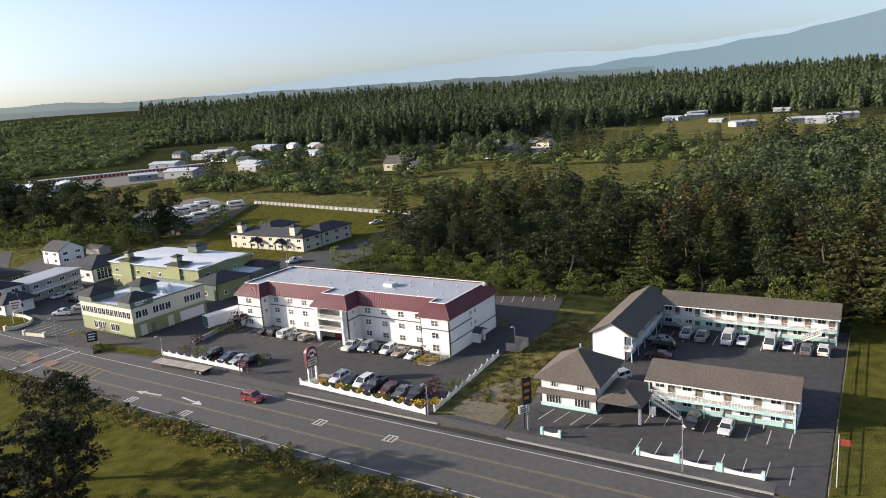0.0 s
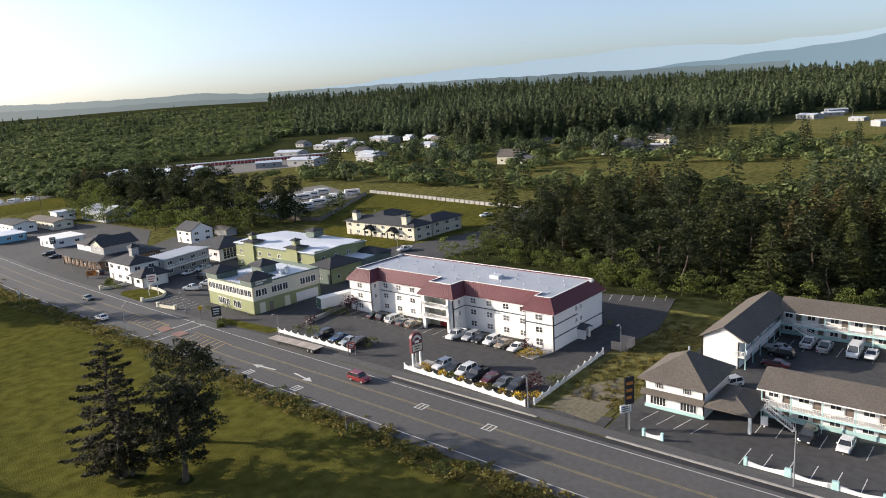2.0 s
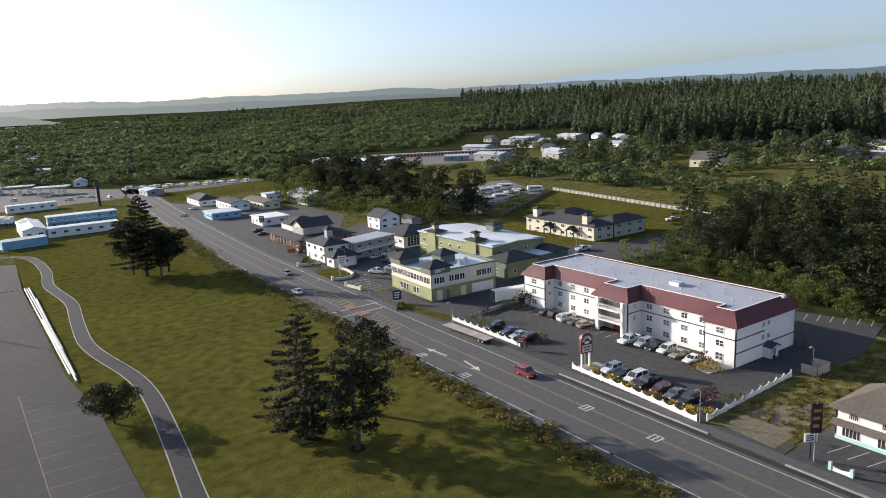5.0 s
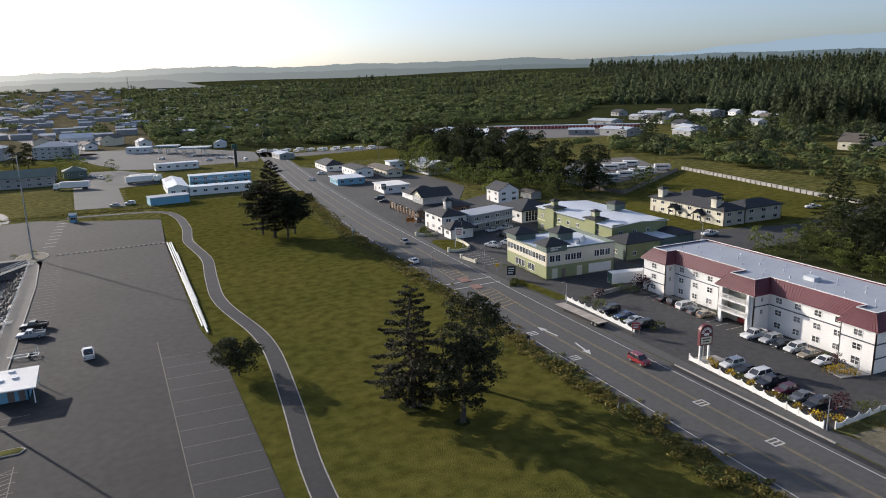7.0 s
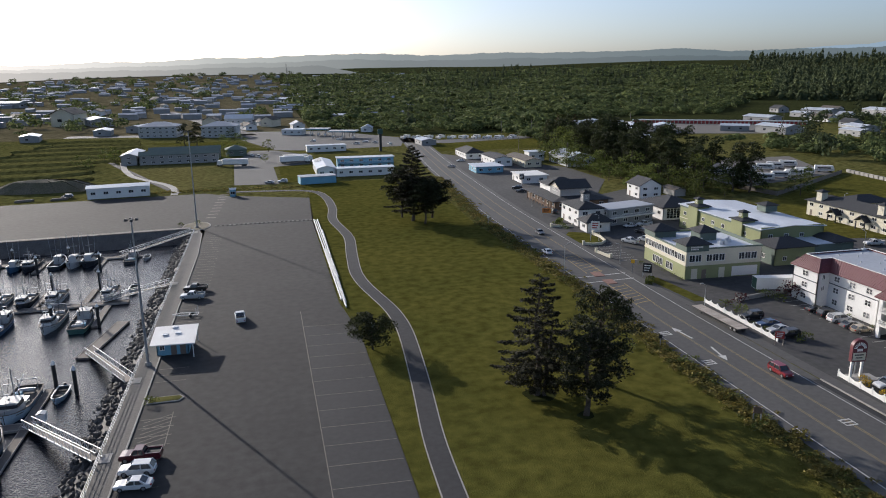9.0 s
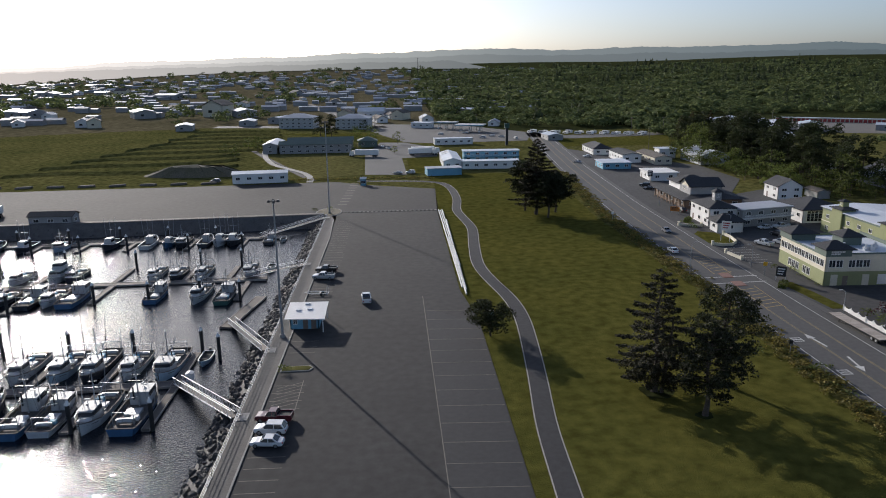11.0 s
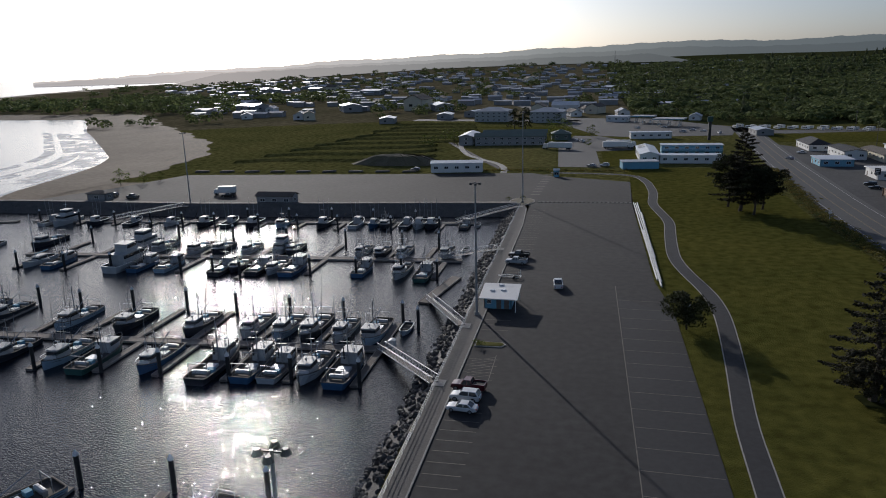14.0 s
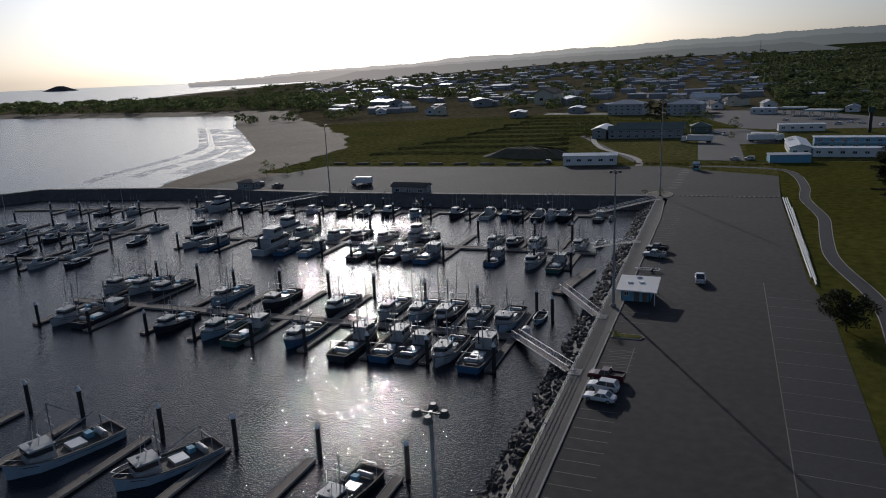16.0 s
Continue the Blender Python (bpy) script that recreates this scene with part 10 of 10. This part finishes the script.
ROCKS = [rock_mesh(k) for k in range(8)]
bank = Mesh()
slope = [(-25.6, -60), (-25.6, 60), (-26.8, 236)]
for (ax, ay), (bx, by) in zip(slope[:-1], slope[1:]):
    bank.add([(ax, ay, -0.05), (bx, by, -0.05), (bx - 6.0, by, -4.4), (ax - 6.0, ay, -4.4)], [(0, 1, 2, 3)])
wall_pts = [(-27.5, 237), (-85, 232), (-144, 227), (-226, 227), (-288, 215), (-330, 150), (-345, -100)]
for (ax, ay), (bx, by) in zip(wall_pts[:-1], wall_pts[1:]):
    d = Vector((bx - ax, by - ay)).normalized()
    n2 = Vector((-d.y, d.x)) * -1
    n2 = -n2
    top = 0.9 if ax < -26 else 0
    bank.add([(ax + n2.x * 5.5, ay + n2.y * 5.5, -4.2), (bx + n2.x * 5.5, by + n2.y * 5.5, -4.2), (bx, by, top), (ax, ay, top), (bx - n2.x * 2.5, by - n2.y * 2.5, top), (ax - n2.x * 2.5, ay - n2.y * 2.5, top), (bx - n2.x * 4, by - n2.y * 4, -0.1), (ax - n2.x * 4, ay - n2.y * 4, -0.1)],
             [(0, 1, 2, 3), (3, 2, 4, 5), (5, 4, 6, 7)])
revet = structure("revetment", bank, ROCK, "dark rock armour slope of the harbour edge", "rock slope")
rk = random.Random(9)
spots = []
for y in np.arange(28, 236, 0.62):
    for _ in range(3):
        f = rk.uniform(0, 1)
        spots.append((-25.9 - 0.0055 * max(0, y - 60) - 5.6 * f, y + rk.uniform(-0.4, 0.4), -0.15 - 4.0 * f, rk.uniform(0.8, 1.6)))
near_rocks = [s for s in spots if 58 < s[1] < 118]
near_rocks = near_rocks[:300]
for x, y, z, s in near_rocks:
    piece("rock", ROCKS[rk.randrange(8)], revet, pose(x, y, z, rk.uniform(0, 360), rk.uniform(0, 360), rk.uniform(0, 360)) @ Matrix.Scale(s, 4))
allv, allf, off = [], [], 0
rest_rocks = [s for s in spots if s not in set(near_rocks)]
for (ax, ay), (bx, by) in zip(wall_pts[:-2], wall_pts[1:-1]):
    k = int(math.hypot(bx - ax, by - ay) / 0.8)
    d = Vector((bx - ax, by - ay)).normalized()
    n2 = Vector((-d.y, d.x))
    for i in range(k):
        for _ in range(2):
            f = rk.uniform(-0.3, 1)
            x, y = ax + (bx - ax) * i / k, ay + (by - ay) * i / k
            rest_rocks.append((x + n2.x * 5.2 * f, y + n2.y * 5.2 * f, 0.55 - 4.4 * max(f, 0), rk.uniform(0.5, 1.0)))
tmpl = []
for me in ROCKS:
    v = np.zeros(len(me.vertices) * 3, np.float32)
    me.vertices.foreach_get("co", v)
    tmpl.append((v.reshape(-1, 3), np.array([p.vertices[:] for p in me.polygons])))
for x, y, z, s in rest_rocks:
    v, f = tmpl[rk.randrange(8)]
    r = np.array(Euler((rk.uniform(0, 6), rk.uniform(0, 6), rk.uniform(0, 6))).to_matrix())
    allv.append(v @ r.T * s + (x, y, z))
    allf.append(f + off)
    off += len(v)
rr_ = tagged(new("rocks", np_mesh("rocks", np.concatenate(allv), np.concatenate(allf), ROCK)), "loose dark quarry rocks of the harbour slope", "rocks", kind="stuff")
